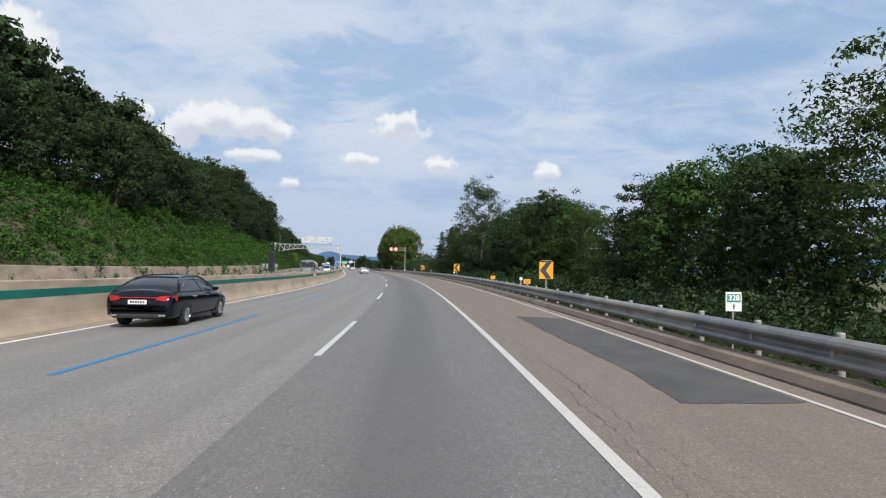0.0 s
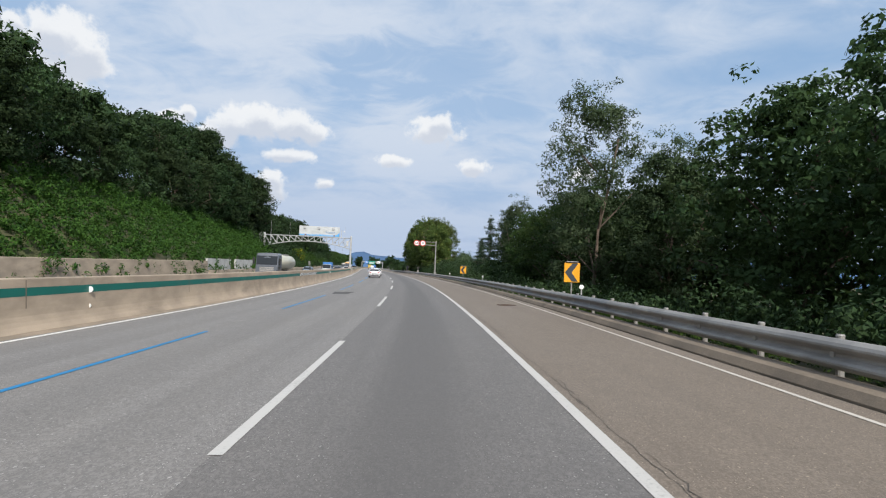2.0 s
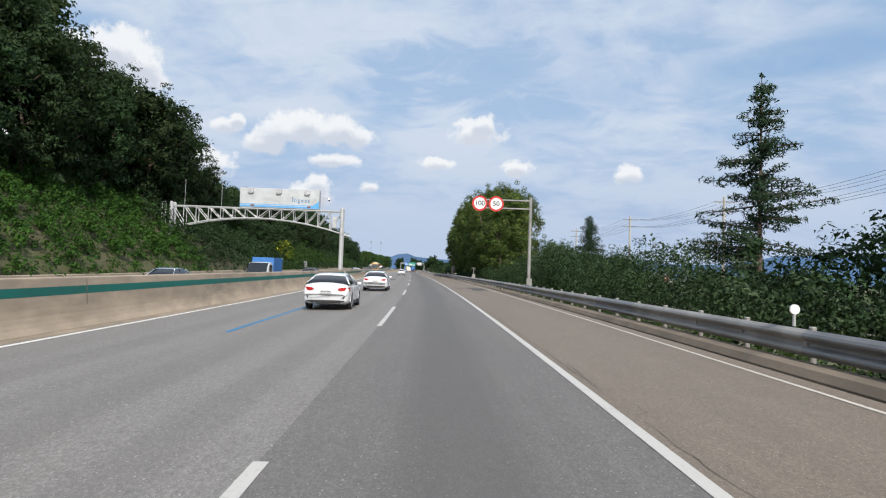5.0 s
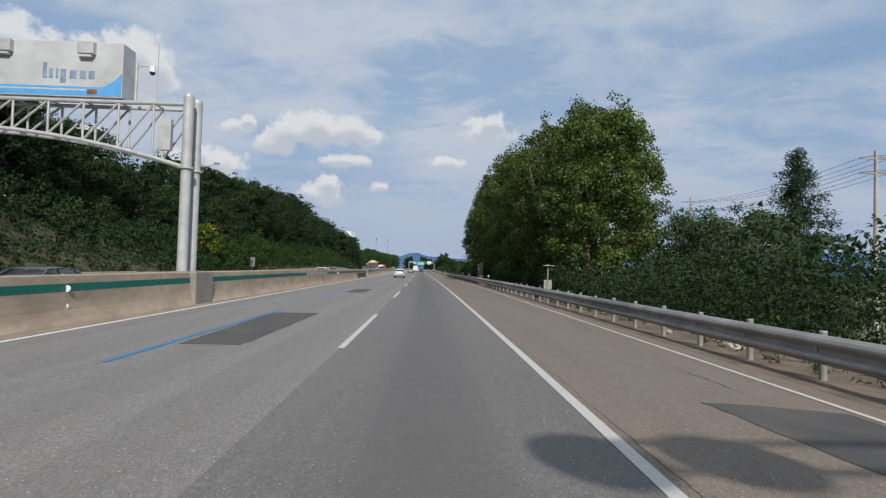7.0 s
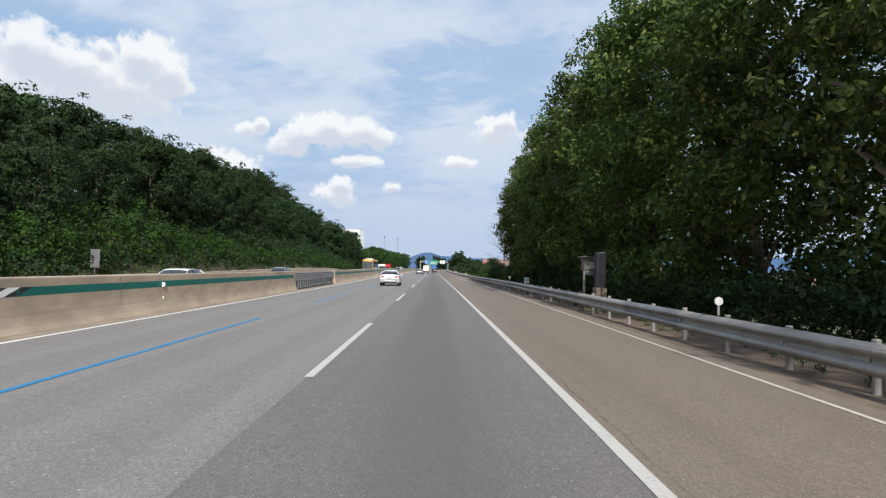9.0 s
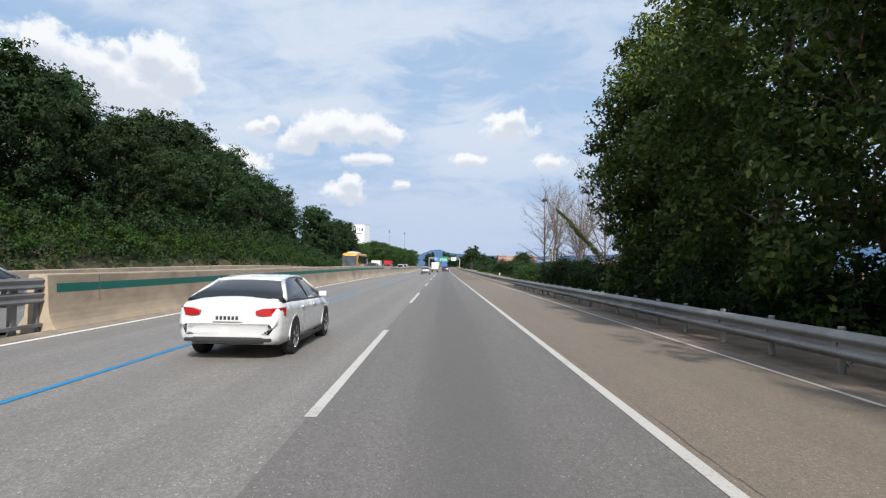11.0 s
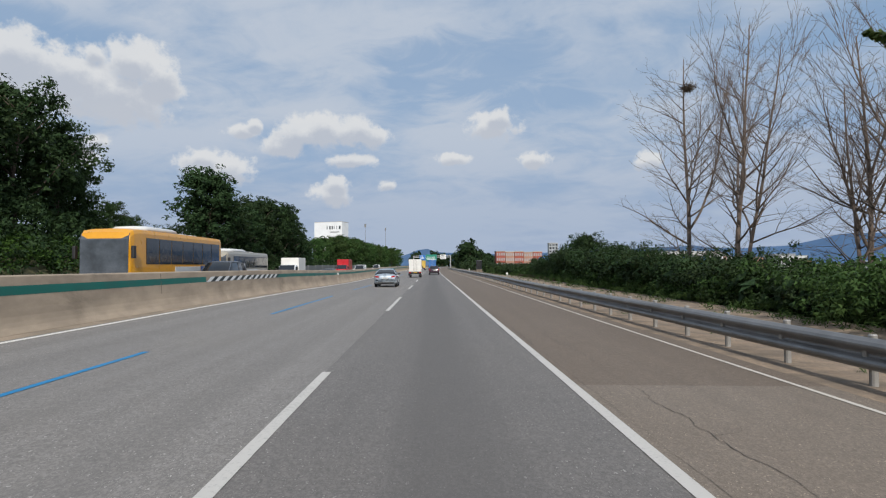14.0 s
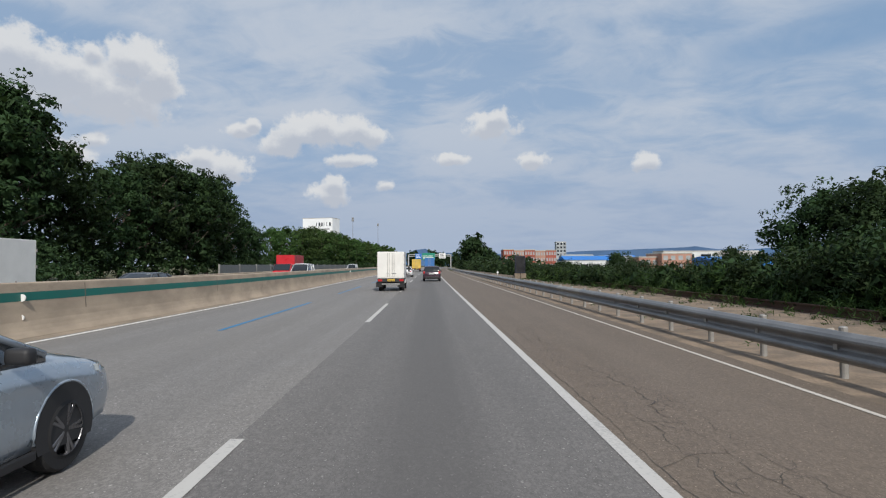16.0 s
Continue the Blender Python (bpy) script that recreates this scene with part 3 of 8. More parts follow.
outline("road_patch", [(159.9, 2.3), (159.9, 1.8), (160.6, 1.8), (162.7, 2.02), (166.4, 1.7), (166.2, 2.3), (165.8, 3.2), (161.2, 3.22)], PATCH, label="dark asphalt repair patch in the hard shoulder")

# ---- median barrier ----
def barrier(s0, s1):
    prof = [(-11.12, -0.05), (-11.12, 0.05), (-11.17, 0.11), (-11.225, 0.19), (-11.27, 0.29), (-11.31, 0.42), (-11.335, 0.60), (-11.38, 1.29), (-11.385, 1.32), (-11.41, 1.34), (-11.79, 1.34), (-11.82, 1.30), (-11.90, 0.34), (-12.08, 0.06), (-12.08, -0.05)]
    return sweep("barrier", prof, s0, s1, CONCRETE, closed=True, step=2.0, label="beige weathered concrete median barrier with a green band", category="barrier")


def band(parent, s0, s1, z0, z1, mat, slant=0.0, out=0.004):
    """A painted strip on the barrier's face, its ends slanted."""
    n = max(2, int((s1 - s0) / 2) + 1)
    V, F = [], []

    def face_u(z):
        return float(np.interp(z, [0.60, 1.29], [-11.335, -11.38])) + out
    for i in range(n):
        w = i / (n - 1)
        s = s0 + (s1 - s0) * w
        V += [tuple(spot(s, face_u(z0), z0)), tuple(spot(s + slant, face_u(z1), z1))]
    F = [(2 * i, 2 * i + 2, 2 * i + 3, 2 * i + 1) for i in range(n - 1)]
    return raw("painted_band", V, F, mat, parent)


STRIPES = [(95.0, 105.0), (205.6, 215.6), (334.0, 345.0)]
OPENING = (242.0, 258.0)
wall_a, wall_b = barrier(S0, OPENING[0]), barrier(OPENING[1], 760.0)
edges = [S0 + 0.5] + [v for st in STRIPES for v in st] + [750.0]
for i in range(0, len(edges), 2):
    a, b = edges[i], edges[i + 1]
    if a < OPENING[0] < b:
        band(wall_a, a, OPENING[0] - 0.3, 0.90, 1.11, TEAL)
        band(wall_b, OPENING[1] + 0.3, b, 0.90, 1.11, TEAL)
    else:
        band(wall_a if b < OPENING[0] else wall_b, a, b, 0.90, 1.11, TEAL)
for a, b in STRIPES:
    w = wall_a if b < OPENING[0] else wall_b
    n = 12
    for k in range(2 * n):
        d = (b - a) / (2 * n)
        band(w, a + k * d, a + (k + 1) * d, 0.90, 1.11, BLACK_PAINT if k % 2 else WHITE_PAINT, slant=0.55)
for s in np.arange(-50, 700, 10.0):
    if not OPENING[0] - 1 < s < OPENING[1] + 1:
        raw("joint", [tuple(spot(s + ds, u, z)) for ds in (-0.02, 0.02) for u, z in ((-11.331, 0.60), (-11.376, 1.29))], [(0, 2, 3, 1)], KERB, wall_a if s < OPENING[0] else wall_b)

# sand and dirt gathered along the foot of the barrier
sweep("pavement", [(-11.2, 0.05), (-10.98, 0.016), (-10.85, 0.004)], S0, 760, GRAVEL, label="strip of sand and dirt along the barrier's foot", category="dirt strip")

# kerb and verge on the right, up to where the posts stand in the open
sweep("kerb", [(3.78, -0.05), (3.78, 0.03), (3.88, 0.15), (4.10, 0.19), (4.34, 0.16), (4.38, -0.1)], S0, 158.0, KERB, label="low dirty concrete kerb below the guard rail", category="kerb")
sweep("pavement", [(3.75, -0.004), (4.4, -0.012), (5.6, -0.03)], 158.0, 300.0, VERGE_SOIL, label="sandy verge under the guard rail", category="verge")
sweep("pavement", [(3.75, -0.004), (5.2, 0.02), (6.5, 0.11), (8.6, 0.26), (9.4, 0.25), (9.9, 0.16)], 300.0, 520.0, GRAVEL_OLD, label="wide sandy gravel verge", category="verge")


# ---- guard rail ----
def w_beam(name, s0, s1, parent, mat):
    # the front face bulges out twice, and the sheet is folded at both edges
    front = [(4.345, 0.705), (4.315, 0.700), (4.245, 0.655), (4.215, 0.610), (4.215, 0.580), (4.245, 0.545), (4.315, 0.500), (4.325, 0.470), (4.315, 0.440), (4.245, 0.395), (4.215, 0.360), (4.215, 0.330), (4.245, 0.290), (4.315, 0.250), (4.335, 0.245)]
    prof = front + [(u + 0.008, z) for u, z in front[::-1]]
    return sweep(name, prof, s0, s1, mat, step=4.0, parent=parent, closed=True)


def guard_rail():
    rail = thing("guard_rail", Matrix(), "galvanised steel guard rail on round posts", "guard rail", kind="structure")
    for s in np.arange(-40, 700, 4.0):
        mat = GALV_DARK if (s > 296 and int(s / 4) % 9 != 4) or int(s / 4) % 7 in (2, 5) else GALV
        w_beam("beam", s, s + 4.0 if s < 690 else s + 4.0, rail, mat)
    bm = fresh()
    rod(bm, (0, 0, -0.4), (0, 0, 0.735), 0.058, sides=12)
    rod(bm, (0, 0, 0.735), (0, 0, 0.758), 0.064, 0.05, sides=12)
    box(bm, (-0.13, -0.04, 0.34), (-0.05, 0.04, 0.58))
    first = part("post", bm, GALV, rail)
    first.matrix_basis = at(-38.0, 4.42)
    for s in np.arange(-36.0, 520, 2.0):
        o = first.copy()
        scene.collection.objects.link(o)
        o.matrix_basis = at(s + random.uniform(-0.04, 0.04), 4.42, random.uniform(-0.015, 0.015))
    return rail


guard_rail()


def delineator(s, u, z, r=0.09, group="delineators on the guard rail"):
    d = thing("delineator", at(s, u, z), "round white reflector on a short white stalk", "delineator", group)
    bm = fresh()
    rod(bm, (0, 0, 0), (0, 0, 0.24), 0.028, sides=8)
    part("stalk", bm, WHITE_STEEL, d)
    bm = fresh()
    disc(bm, (0, -0.01, 0.30), (0, 1, 0), r, 0.04, 18)
    part("reflector", bm, WHITE_PAINT, d)
    return d


first = delineator(31.8, 4.42, 0.72)
for s in (67.5, 96.0, 124.5, 214.4, 248.0, 310.4, 357.5, 404.0):
    copy_thing(first, at(s, 4.42, 0.72))
bd = thing("delineator", at(7.0, -11.5, 1.33), "small white reflector on the barrier's top", "delineator", "delineators on the barrier")
bm = fresh()
rod(bm, (0, 0, 0), (0, 0, 0.05), 0.02, sides=8)
part("stalk", bm, GALV, bd)
for z, r in ((-0.35, 0.09), (-0.82, 0.062)):
    bm = fresh()
    disc(bm, (0.16, -0.02, z), (0, 1, 0), r, 0.03, 16)
    part("reflector", bm, WHITE_PAINT, bd)
for s in (62.7, 118.2, 174.6, 222.7, 367.5, 424):
    copy_thing(bd, at(s, -11.5, 1.33))


# ---- cracks and joints in the paving ----
def crack(pts_su, width, name="crack", seed=1, whole=0.35, label="dark crack in the asphalt shoulder"):
    """A thin jagged dark gap along the points (s, u)."""
    rng = random.Random(seed)
    P = []
    for (s, u), (s2, u2) in zip(pts_su, pts_su[1:]):
        n = max(2, int(abs(s2 - s) / 0.14))
        for k in range(n):
            w = k / n
            P.append((s + (s2 - s) * w, u + (u2 - u) * w + 0.05 * noise.noise(Vector((len(P) * 0.11, seed, 0))) + rng.uniform(-0.045, 0.045), width * 0.6 * rng.uniform(0.1, 1.0) * max(0.0, whole + 1.5 * noise.noise(Vector((len(P) * 0.07, seed * 3.1, 5))))))
    V = []
    for s, u, w in P:
        V += [tuple(spot(s, u - w / 2, 0.005)), tuple(spot(s, u + w / 2, 0.005))]
    F = [(2 * i, 2 * i + 1, 2 * i + 3, 2 * i + 2) for i in range(len(P) - 1)]
    ob = raw(name, V, F, TAR)
    tagged(ob, label, "crack", kind="structure")


TAR = material("tar_joint", (0.095, 0.080, 0.066), 0.8, var=0.3, bump=0.1)
crack([(-5, 0.60), (10.4, 0.62), (40, 0.55)], 0.03, seed=2, whole=0.75, label="dark tar joint beside the edge line")
crack([(-5, 0.33), (10, 0.36), (40, 0.30), (90, 0.34), (150, 0.3)], 0.025, seed=16, label="ragged seam between lane and shoulder asphalt")
def crack_web(s0, s1, u0, seed, width, wander=0.25, forks=0.0, label="jagged dark crack in the asphalt shoulder"):
    """A jagged crack that wanders along u0 and throws short forks to both sides."""
    rng = random.Random(seed)
    V, F = [], []

    def strip(P):
        b = len(V)
        for i, (s, u, w) in enumerate(P):
            (sa, ua, _), (sb, ub, _) = P[max(i - 1, 0)], P[min(i + 1, len(P) - 1)]
            ln = math.hypot(sb - sa, ub - ua) + 1e-6
            ns, nu = -(ub - ua) / ln, (sb - sa) / ln
            V.append(tuple(spot(s - ns * w / 2, u - nu * w / 2, 0.005)))
            V.append(tuple(spot(s + ns * w / 2, u + nu * w / 2, 0.005)))
        F.extend((b + 2 * i, b + 2 * i + 1, b + 2 * i + 3, b + 2 * i + 2) for i in range(len(P) - 1))

    s, u, P = s0, u0, []
    while s < s1:
        goal = u0 + wander * 2 * noise.noise(Vector((s * 0.22, seed * 1.7, 0)))
        s += rng.uniform(0.03, 0.13)
        u += rng.gauss(0, min(0.045, 0.004 + 0.25 * wander)) + (goal - u) * 0.2
        w = width * rng.uniform(0.35, 1.0) * max(0.12, min(1.0, 0.6 + 1.4 * noise.noise(Vector((s * 0.35, seed, 4)))))
        P.append((s, u, w))
        if rng.random() < forks:
            a, ps, pu, Q = rng.uniform(0.5, 1.35) * rng.choice((-1, 1)), s, u, [(s, u, w)]
            for k in range(rng.randint(4, 13)):
                ps += 0.09 * math.cos(a) * rng.uniform(0.6, 1.2)
                pu += 0.09 * math.sin(a) * rng.uniform(0.6, 1.2)
                a += rng.gauss(0, 0.35)
                if pu < 0.2:
                    break
                Q.append((ps, pu, width * 0.75 * rng.uniform(0.3, 1.0) * (1 - k / 14)))
            if len(Q) > 2:
                strip(Q)
    strip(P)
    tagged(raw("crack", V, F, TAR), label, "crack", kind="structure")


for s0, s1, u0, seed, w, wander, forks in ((40, 150, 0.26, 3, 0.018, 0.02, 0.01), (160, 268, 0.24, 4, 0.012, 0.012, 0.0), (266, 322, 0.25, 9, 0.012, 0.012, 0.0), (290, 324, 0.92, 5, 0.015, 0.10, 0.02),
                                           (322, 384, 0.95, 6, 0.019, 0.14, 0.05), (332, 372, 0.60, 7, 0.016, 0.10, 0.07), (338, 366, 1.30, 8, 0.011, 0.16, 0.04), (322, 384, 0.24, 13, 0.018, 0.02, 0.03), (334, 349, 2.3, 14, 0.010, 0.3, 0.03)):
    crack_web(s0, s1, u0, seed, w, wander, forks)
crack_web(-8, 400, -7.33, 52, 0.008, 0.012, 0.0, "thin dark seam between two lanes of asphalt")
crack([(163.2, 2.5), (165.0, 2.62), (168.0, 2.5), (174.5, 2.6)], 0.05, seed=14)
crack([(174.5, 2.60), (176.0, 2.9), (178.5, 2.95)], 0.12, seed=15, label="dark ragged tear in the shoulder's asphalt")
crack([(224.9, 1.64), (224.9, 1.9), (224.75, 2.2)], 0.06, seed=40, label="short dark stick-like mark on the shoulder")

# ---- plants ----
def tubes(segs, sides=6):
    """One mesh of tapered tubes from (a, b, ra, rb)."""
    V, F = [], []
    for a, b, ra, rb in segs:
        a, b = Vector(a), Vector(b)
        q = (b - a).to_track_quat("Z", "Y")
        base = len(V)
        for c, r in ((a, ra), (b, rb)):
            for i in range(sides):
                an = 2 * math.pi * i / sides
                V.append(tuple(c + q @ Vector((r * math.cos(an), r * math.sin(an), 0))))
        for i in range(sides):
            j = (i + 1) % sides
            F.append((base + i, base + j, base + sides + j, base + sides + i))
        F.append(tuple(base + sides + i for i in range(sides)))
    me = bpy.data.meshes.new("wood")
    me.from_pydata(V, [], F)
    me.polygons.foreach_set("use_smooth", [True] * len(me.polygons))
    me.update()
    return me


def tube_path(pts, radius, sides=5, end=None):
    """One connected tube through the points, thinning to end, closed at its tip."""
    V, F = [], []
    for i, p in enumerate(pts):
        d = (pts[min(i + 1, len(pts) - 1)] - pts[max(i - 1, 0)]).to_track_quat("Z", "Y")
        r = radius if end is None else radius + (end - radius) * i / (len(pts) - 1)
        for k in range(sides):
            an = 2 * math.pi * k / sides
            V.append(tuple(p + d @ Vector((r * math.cos(an), r * math.sin(an), 0))))
    for i in range(len(pts) - 1):
        for k in range(sides):
            j = (k + 1) % sides
            F.append((i * sides + k, i * sides + j, (i + 1) * sides + j, (i + 1) * sides + k))
    F.append(tuple((len(pts) - 1) * sides + k for k in range(sides)))
    me = bpy.data.meshes.new("tube")
    me.from_pydata(V, [], F)
    me.update()
    return me


def branching(rng, height, levels, spread, trunk_r, first=0.25, kids=4, lean=0.0, droop=0.0, wobble=0.18):
    """Trunk and limbs as tapered segments, with the tips where leaves sit."""
    segs, tips = [], []

    def grow(p, d, length, r, level):
        n = 4 if level == 0 else 3
        step = length / n
        for i in range(n):
            d = (d + Vector((rng.uniform(-1, 1), rng.uniform(-1, 1), rng.uniform(-0.6, 0.6) - droop * level)) * wobble).normalized()
            q = p + d * step
            r2 = r * (1 - 0.55 * (i + 1) / n) if level < levels else r * (1 - 0.8 * (i + 1) / n)
            segs.append((p, q, r * (1 - 0.55 * i / n) if level < levels else r * (1 - 0.8 * i / n), max(r2, 0.004)))
            p = q
            if level < levels and (level > 0 or (i + 1) / n > first):
                for _ in range(kids if level == 0 else 2):
                    an = rng.uniform(0, 2 * math.pi)
                    side = Vector((math.cos(an), math.sin(an), 0))
                    nd = (d * (1 - spread) + side * spread + Vector((0, 0, 0.18))).normalized()
                    grow(p, nd, length * rng.uniform(0.42, 0.62), r2 * rng.uniform(0.45, 0.62), level + 1)
            if level >= max(1, levels - 1):
                tips.append(p.copy())
    grow(Vector((0, 0, -0.3)), Vector((lean, 0, 1)).normalized(), height * 0.82, trunk_r, 0)
    return segs, tips


def leaves(rng, centres, radii, per, size, flat=0.45, aspect=0.55, pad=0.8, out=None, kite=False, soften_by=1.0):
    """Leaf-shaped blades in loose clumps round the centres: verts, faces and the soft normals of the clumps. out: which way each clump faces."""
    C = np.repeat(np.asarray(centres, float), per, axis=0)
    R = np.repeat(np.asarray(radii, float), per)
    n = len(C)
    d = rng.normal(size=(n, 3))
    d /= np.linalg.norm(d, axis=1, keepdims=True)
    rad = R * rng.uniform(0.25, 1.0, n) ** 0.5
    P = C + d * rad[:, None] * np.array([1, 1, pad])
    nrm = d * 0.9 + rng.normal(size=(n, 3)) * 0.42 + np.array([0, 0, flat])
    nrm /= np.linalg.norm(nrm, axis=1, keepdims=True)
    t = rng.normal(size=(n, 3)) + d * 0.8 - np.array([0, 0, 0.35])
    t -= nrm * (t * nrm).sum(1, keepdims=True)
    t /= np.linalg.norm(t, axis=1, keepdims=True)
    b = np.cross(nrm, t)
    L = size * rng.uniform(0.65, 1.3, n)[:, None]
    Wd = L * aspect
    if kite:
        V = np.stack([P - t * L * 0.5, P + b * Wd * 0.62 - t * L * 0.08 - nrm * L * 0.06, P + t * L * 0.6 - nrm * L * 0.14, P - b * Wd * 0.62 - t * L * 0.08 - nrm * L * 0.06], 1).reshape(-1, 3)
        q = 4 * np.arange(n)[:, None]
        F = np.concatenate([q + np.array([0, 2, 1]), q + np.array([0, 3, 2])], 1).reshape(-1, 3)
    else:
        V = np.stack([P - t * L * 0.5 - b * Wd * 0.5, P + t * L * 0.6 - nrm * L * 0.12, P - t * L * 0.35 + b * Wd * 0.6], 1).reshape(-1, 3)
        F = np.arange(3 * n).reshape(-1, 3)
    big = np.array([[0, 0, 0.55]]) if out is None else np.repeat(np.asarray(out, float), per, axis=0) * 0.75
    soft = (big + 0.6 * d) * soften_by + 0.45 * nrm
    soft /= np.linalg.norm(soft, axis=1, keepdims=True) + 1e-9
    # the face's own side follows the soft normal
    back = (soft * nrm).sum(1) < 0
    k = len(F) // n
    F = F.reshape(n, k, 3)
    F[back] = F[back][:, :, ::-1]
    return V, F.reshape(-1, 3), np.repeat(soft, 4 if kite else 3, axis=0)


def leaf_mesh(name, V, F, N):
    me = bpy.data.meshes.new(name)
    me.vertices.add(len(V))
    me.vertices.foreach_set("co", np.ascontiguousarray(V, dtype=np.float32).ravel())
    n = len(F)
    me.loops.add(3 * n)
    me.loops.foreach_set("vertex_index", np.ascontiguousarray(F, dtype=np.int32).ravel())
    me.polygons.add(n)
    me.polygons.foreach_set("loop_start", np.arange(0, 3 * n, 3, dtype=np.int32))
    me.polygons.foreach_set("loop_total", np.full(n, 3, dtype=np.int32))
    me.polygons.foreach_set("use_smooth", np.ones(n, dtype=bool))
    me.update(calc_edges=True)
    soft = me.attributes.new("custom_normal", "FLOAT_VECTOR", "POINT")
    soft.data.foreach_set("vector", np.ascontiguousarray(N, dtype=np.float32).ravel())
    return me


def joined(*sets):
    """Several sets of verts, faces and normals as one."""
    V, F, N, k = [], [], [], 0
    for v, f, m in sets:
        V.append(v)
        F.append(f + k)
        N.append(m)
        k += len(v)
    return np.concatenate(V), np.concatenate(F), np.concatenate(N)


def crown_points(rng, tips, height, width, low, n, lumps=14):
    """Clump centres over the lumps of an uneven crown, and the lumps themselves."""
    mid = low + (height - low) * 0.42

    def reach(z):
        if z > mid:
            return width * math.sqrt(max(0.02, 1 - ((z - mid) / (height * 1.02 - mid)) ** 2))
        return width * (0.72 + 0.28 * (z - low) / (mid - low))
    ls = []
    for k in range(lumps):
        z = low + (height * 0.93 - low) * ((k + 0.5) / lumps) ** 0.9
        an = 2.39996 * k + rng.uniform(-0.4, 0.4)
        r = reach(z) * rng.uniform(0.50, 0.72)
        ls.append((np.array([r * math.cos(an), r * math.sin(an), z]), width * rng.uniform(0.30, 0.44)))
    ls.append((np.array([0, 0, height * 0.87]), width * 0.30))
    pts, outs = [], []
    while len(pts) < n:
        c, r = ls[rng.integers(len(ls))]
        d = rng.normal(size=3)
        d /= np.linalg.norm(d)
        q = c + d * r * rng.uniform(0.7, 1.0) * np.array([1, 1, 0.8])
        if low < q[2] < height:
            pts.append(q)
            outs.append(d + 0.35 * np.array([q[0], q[1], 0.0]) / max(0.5, math.hypot(q[0], q[1])))
    for _ in range(n // 9):
        z = rng.uniform(low + 0.3 * (height - low), height * 1.03)
        an, r = rng.uniform(0, 6.283), reach(min(z, height * 0.97)) * rng.uniform(0.92, 1.16)
        pts.append(np.array([r * math.cos(an), r * math.sin(an), z]))
        outs.append(np.array([math.cos(an), math.sin(an), 0.4]))
    for v in tips[:: max(1, len(tips) * 3 // n)]:
        if v.z > low and math.hypot(v.x, v.y) < reach(v.z) * 1.02 and v.z < height:
            pts.append(np.array(tuple(v)))
            outs.append(np.array([v.x / (width + 0.1), v.y / (width + 0.1), 0.5]))
    return np.array(pts), ls, reach, np.array(outs)


def rooted(segs):
    """Only the segments that hang together with the first one."""
    ends, kept = {tuple(round(c, 4) for c in segs[0][0])}, []
    for sg in segs:
        if tuple(round(c, 4) for c in sg[0]) in ends:
            ends.add(tuple(round(c, 4) for c in sg[1]))
            kept.append(sg)
    return kept


def tree(name, seed, height, width, low, mat, label, clumps=230, per=26, size=0.30, clump_r=0.62, bark=None, trunk_r=None, kids=4, lean=0.0, group="", lumps=14, flat=0.45, core=1.0, levels=2, pad=0.8, kite=False, soften_by=1.0):
    rng = np.random.default_rng(seed)
    pr = random.Random(seed)
    root = thing(name, Matrix(), label, "tree", group)
    segs, tips = branching(pr, height * 0.95, levels, 0.62, trunk_r or height * 0.017, 0.2, kids, lean)
    pts, ls, reach, outs = crown_points(rng, tips, height, width, low, clumps, lumps)
    segs = rooted([sg for sg in segs if sg[2] > 0.03 and math.hypot(sg[1].x, sg[1].y) < max(0.5, reach(max(low, min(height, sg[1].z))) * 0.85) and sg[1].z < height * 0.93])
    part("trunk", tubes([sg for sg in segs if sg[2] > 0.03], 4), bark or BARK, root)
    rim = leaves(rng, pts, np.full(len(pts), clump_r) * rng.uniform(0.6, 1.25, len(pts)), per, size, flat, pad=pad, out=outs, kite=kite, soften_by=soften_by)
    # oversized leaves added inside the crown to block light, for its dense inner layers
    inner = np.array([c * np.array([0.8, 0.8, 1]) + rng.normal(size=3) * r * 0.3 for c, r in ls for _ in range(max(1, int(22 * core)))])
    heart = leaves(rng, inner, np.full(len(inner), 0.5), 2, size * 1.9, 0.6, 0.9)
    part("crown", leaf_mesh("crown", *joined(rim, heart)), mat, root)
    return root


def conifer(name, seed, height, width, label, low=1.0, dense=1.0, puff=1.0):
    rng = np.random.default_rng(seed)
    root = thing(name, Matrix(), label, "tree")
    segs = [(Vector((0, 0, -0.4)), Vector((0, 0, height)), height * 0.014, 0.02)]
    cs, rs = [], []
    z = low
    while z < height - 0.3:
        w = width * (1 - (z - low) / (height - low)) ** (0.9 if puff == 1.0 else 0.7) + 0.12
        for k in range(rng.integers(6, 9)):
            an, ln = rng.uniform(0, 6.283), w * rng.uniform(0.62, 1.12)
            zb = min(height - 0.2, z + rng.uniform(-0.32, 0.32))
            tip = Vector((math.cos(an) * ln, math.sin(an) * ln, zb + ln * rng.uniform(-0.14, 0.26)))
            segs.append((Vector((0, 0, zb)), tip, 0.045, 0.012))
            m = max(2, int(ln / 0.33 * dense))
            for i in range(m):
                f = (i + 0.6) / m
                cs.append([tip.x * f, tip.y * f, zb + (tip.z - zb) * f - 0.10 * rng.random()])
                rs.append((0.16 + 0.24 * (1 - f * 0.5)) * puff)
        z += rng.uniform(0.45, 0.66) * max(0.7, height / 12)
    cs.append([0, 0, height])
    rs.append(0.15)
    part("trunk", tubes(segs, 5), BARK, root)
    part("crown", leaf_mesh("crown", *leaves(rng, cs, rs, 18, 0.22, 0.3, 0.3)), NEEDLE, root)
    return root


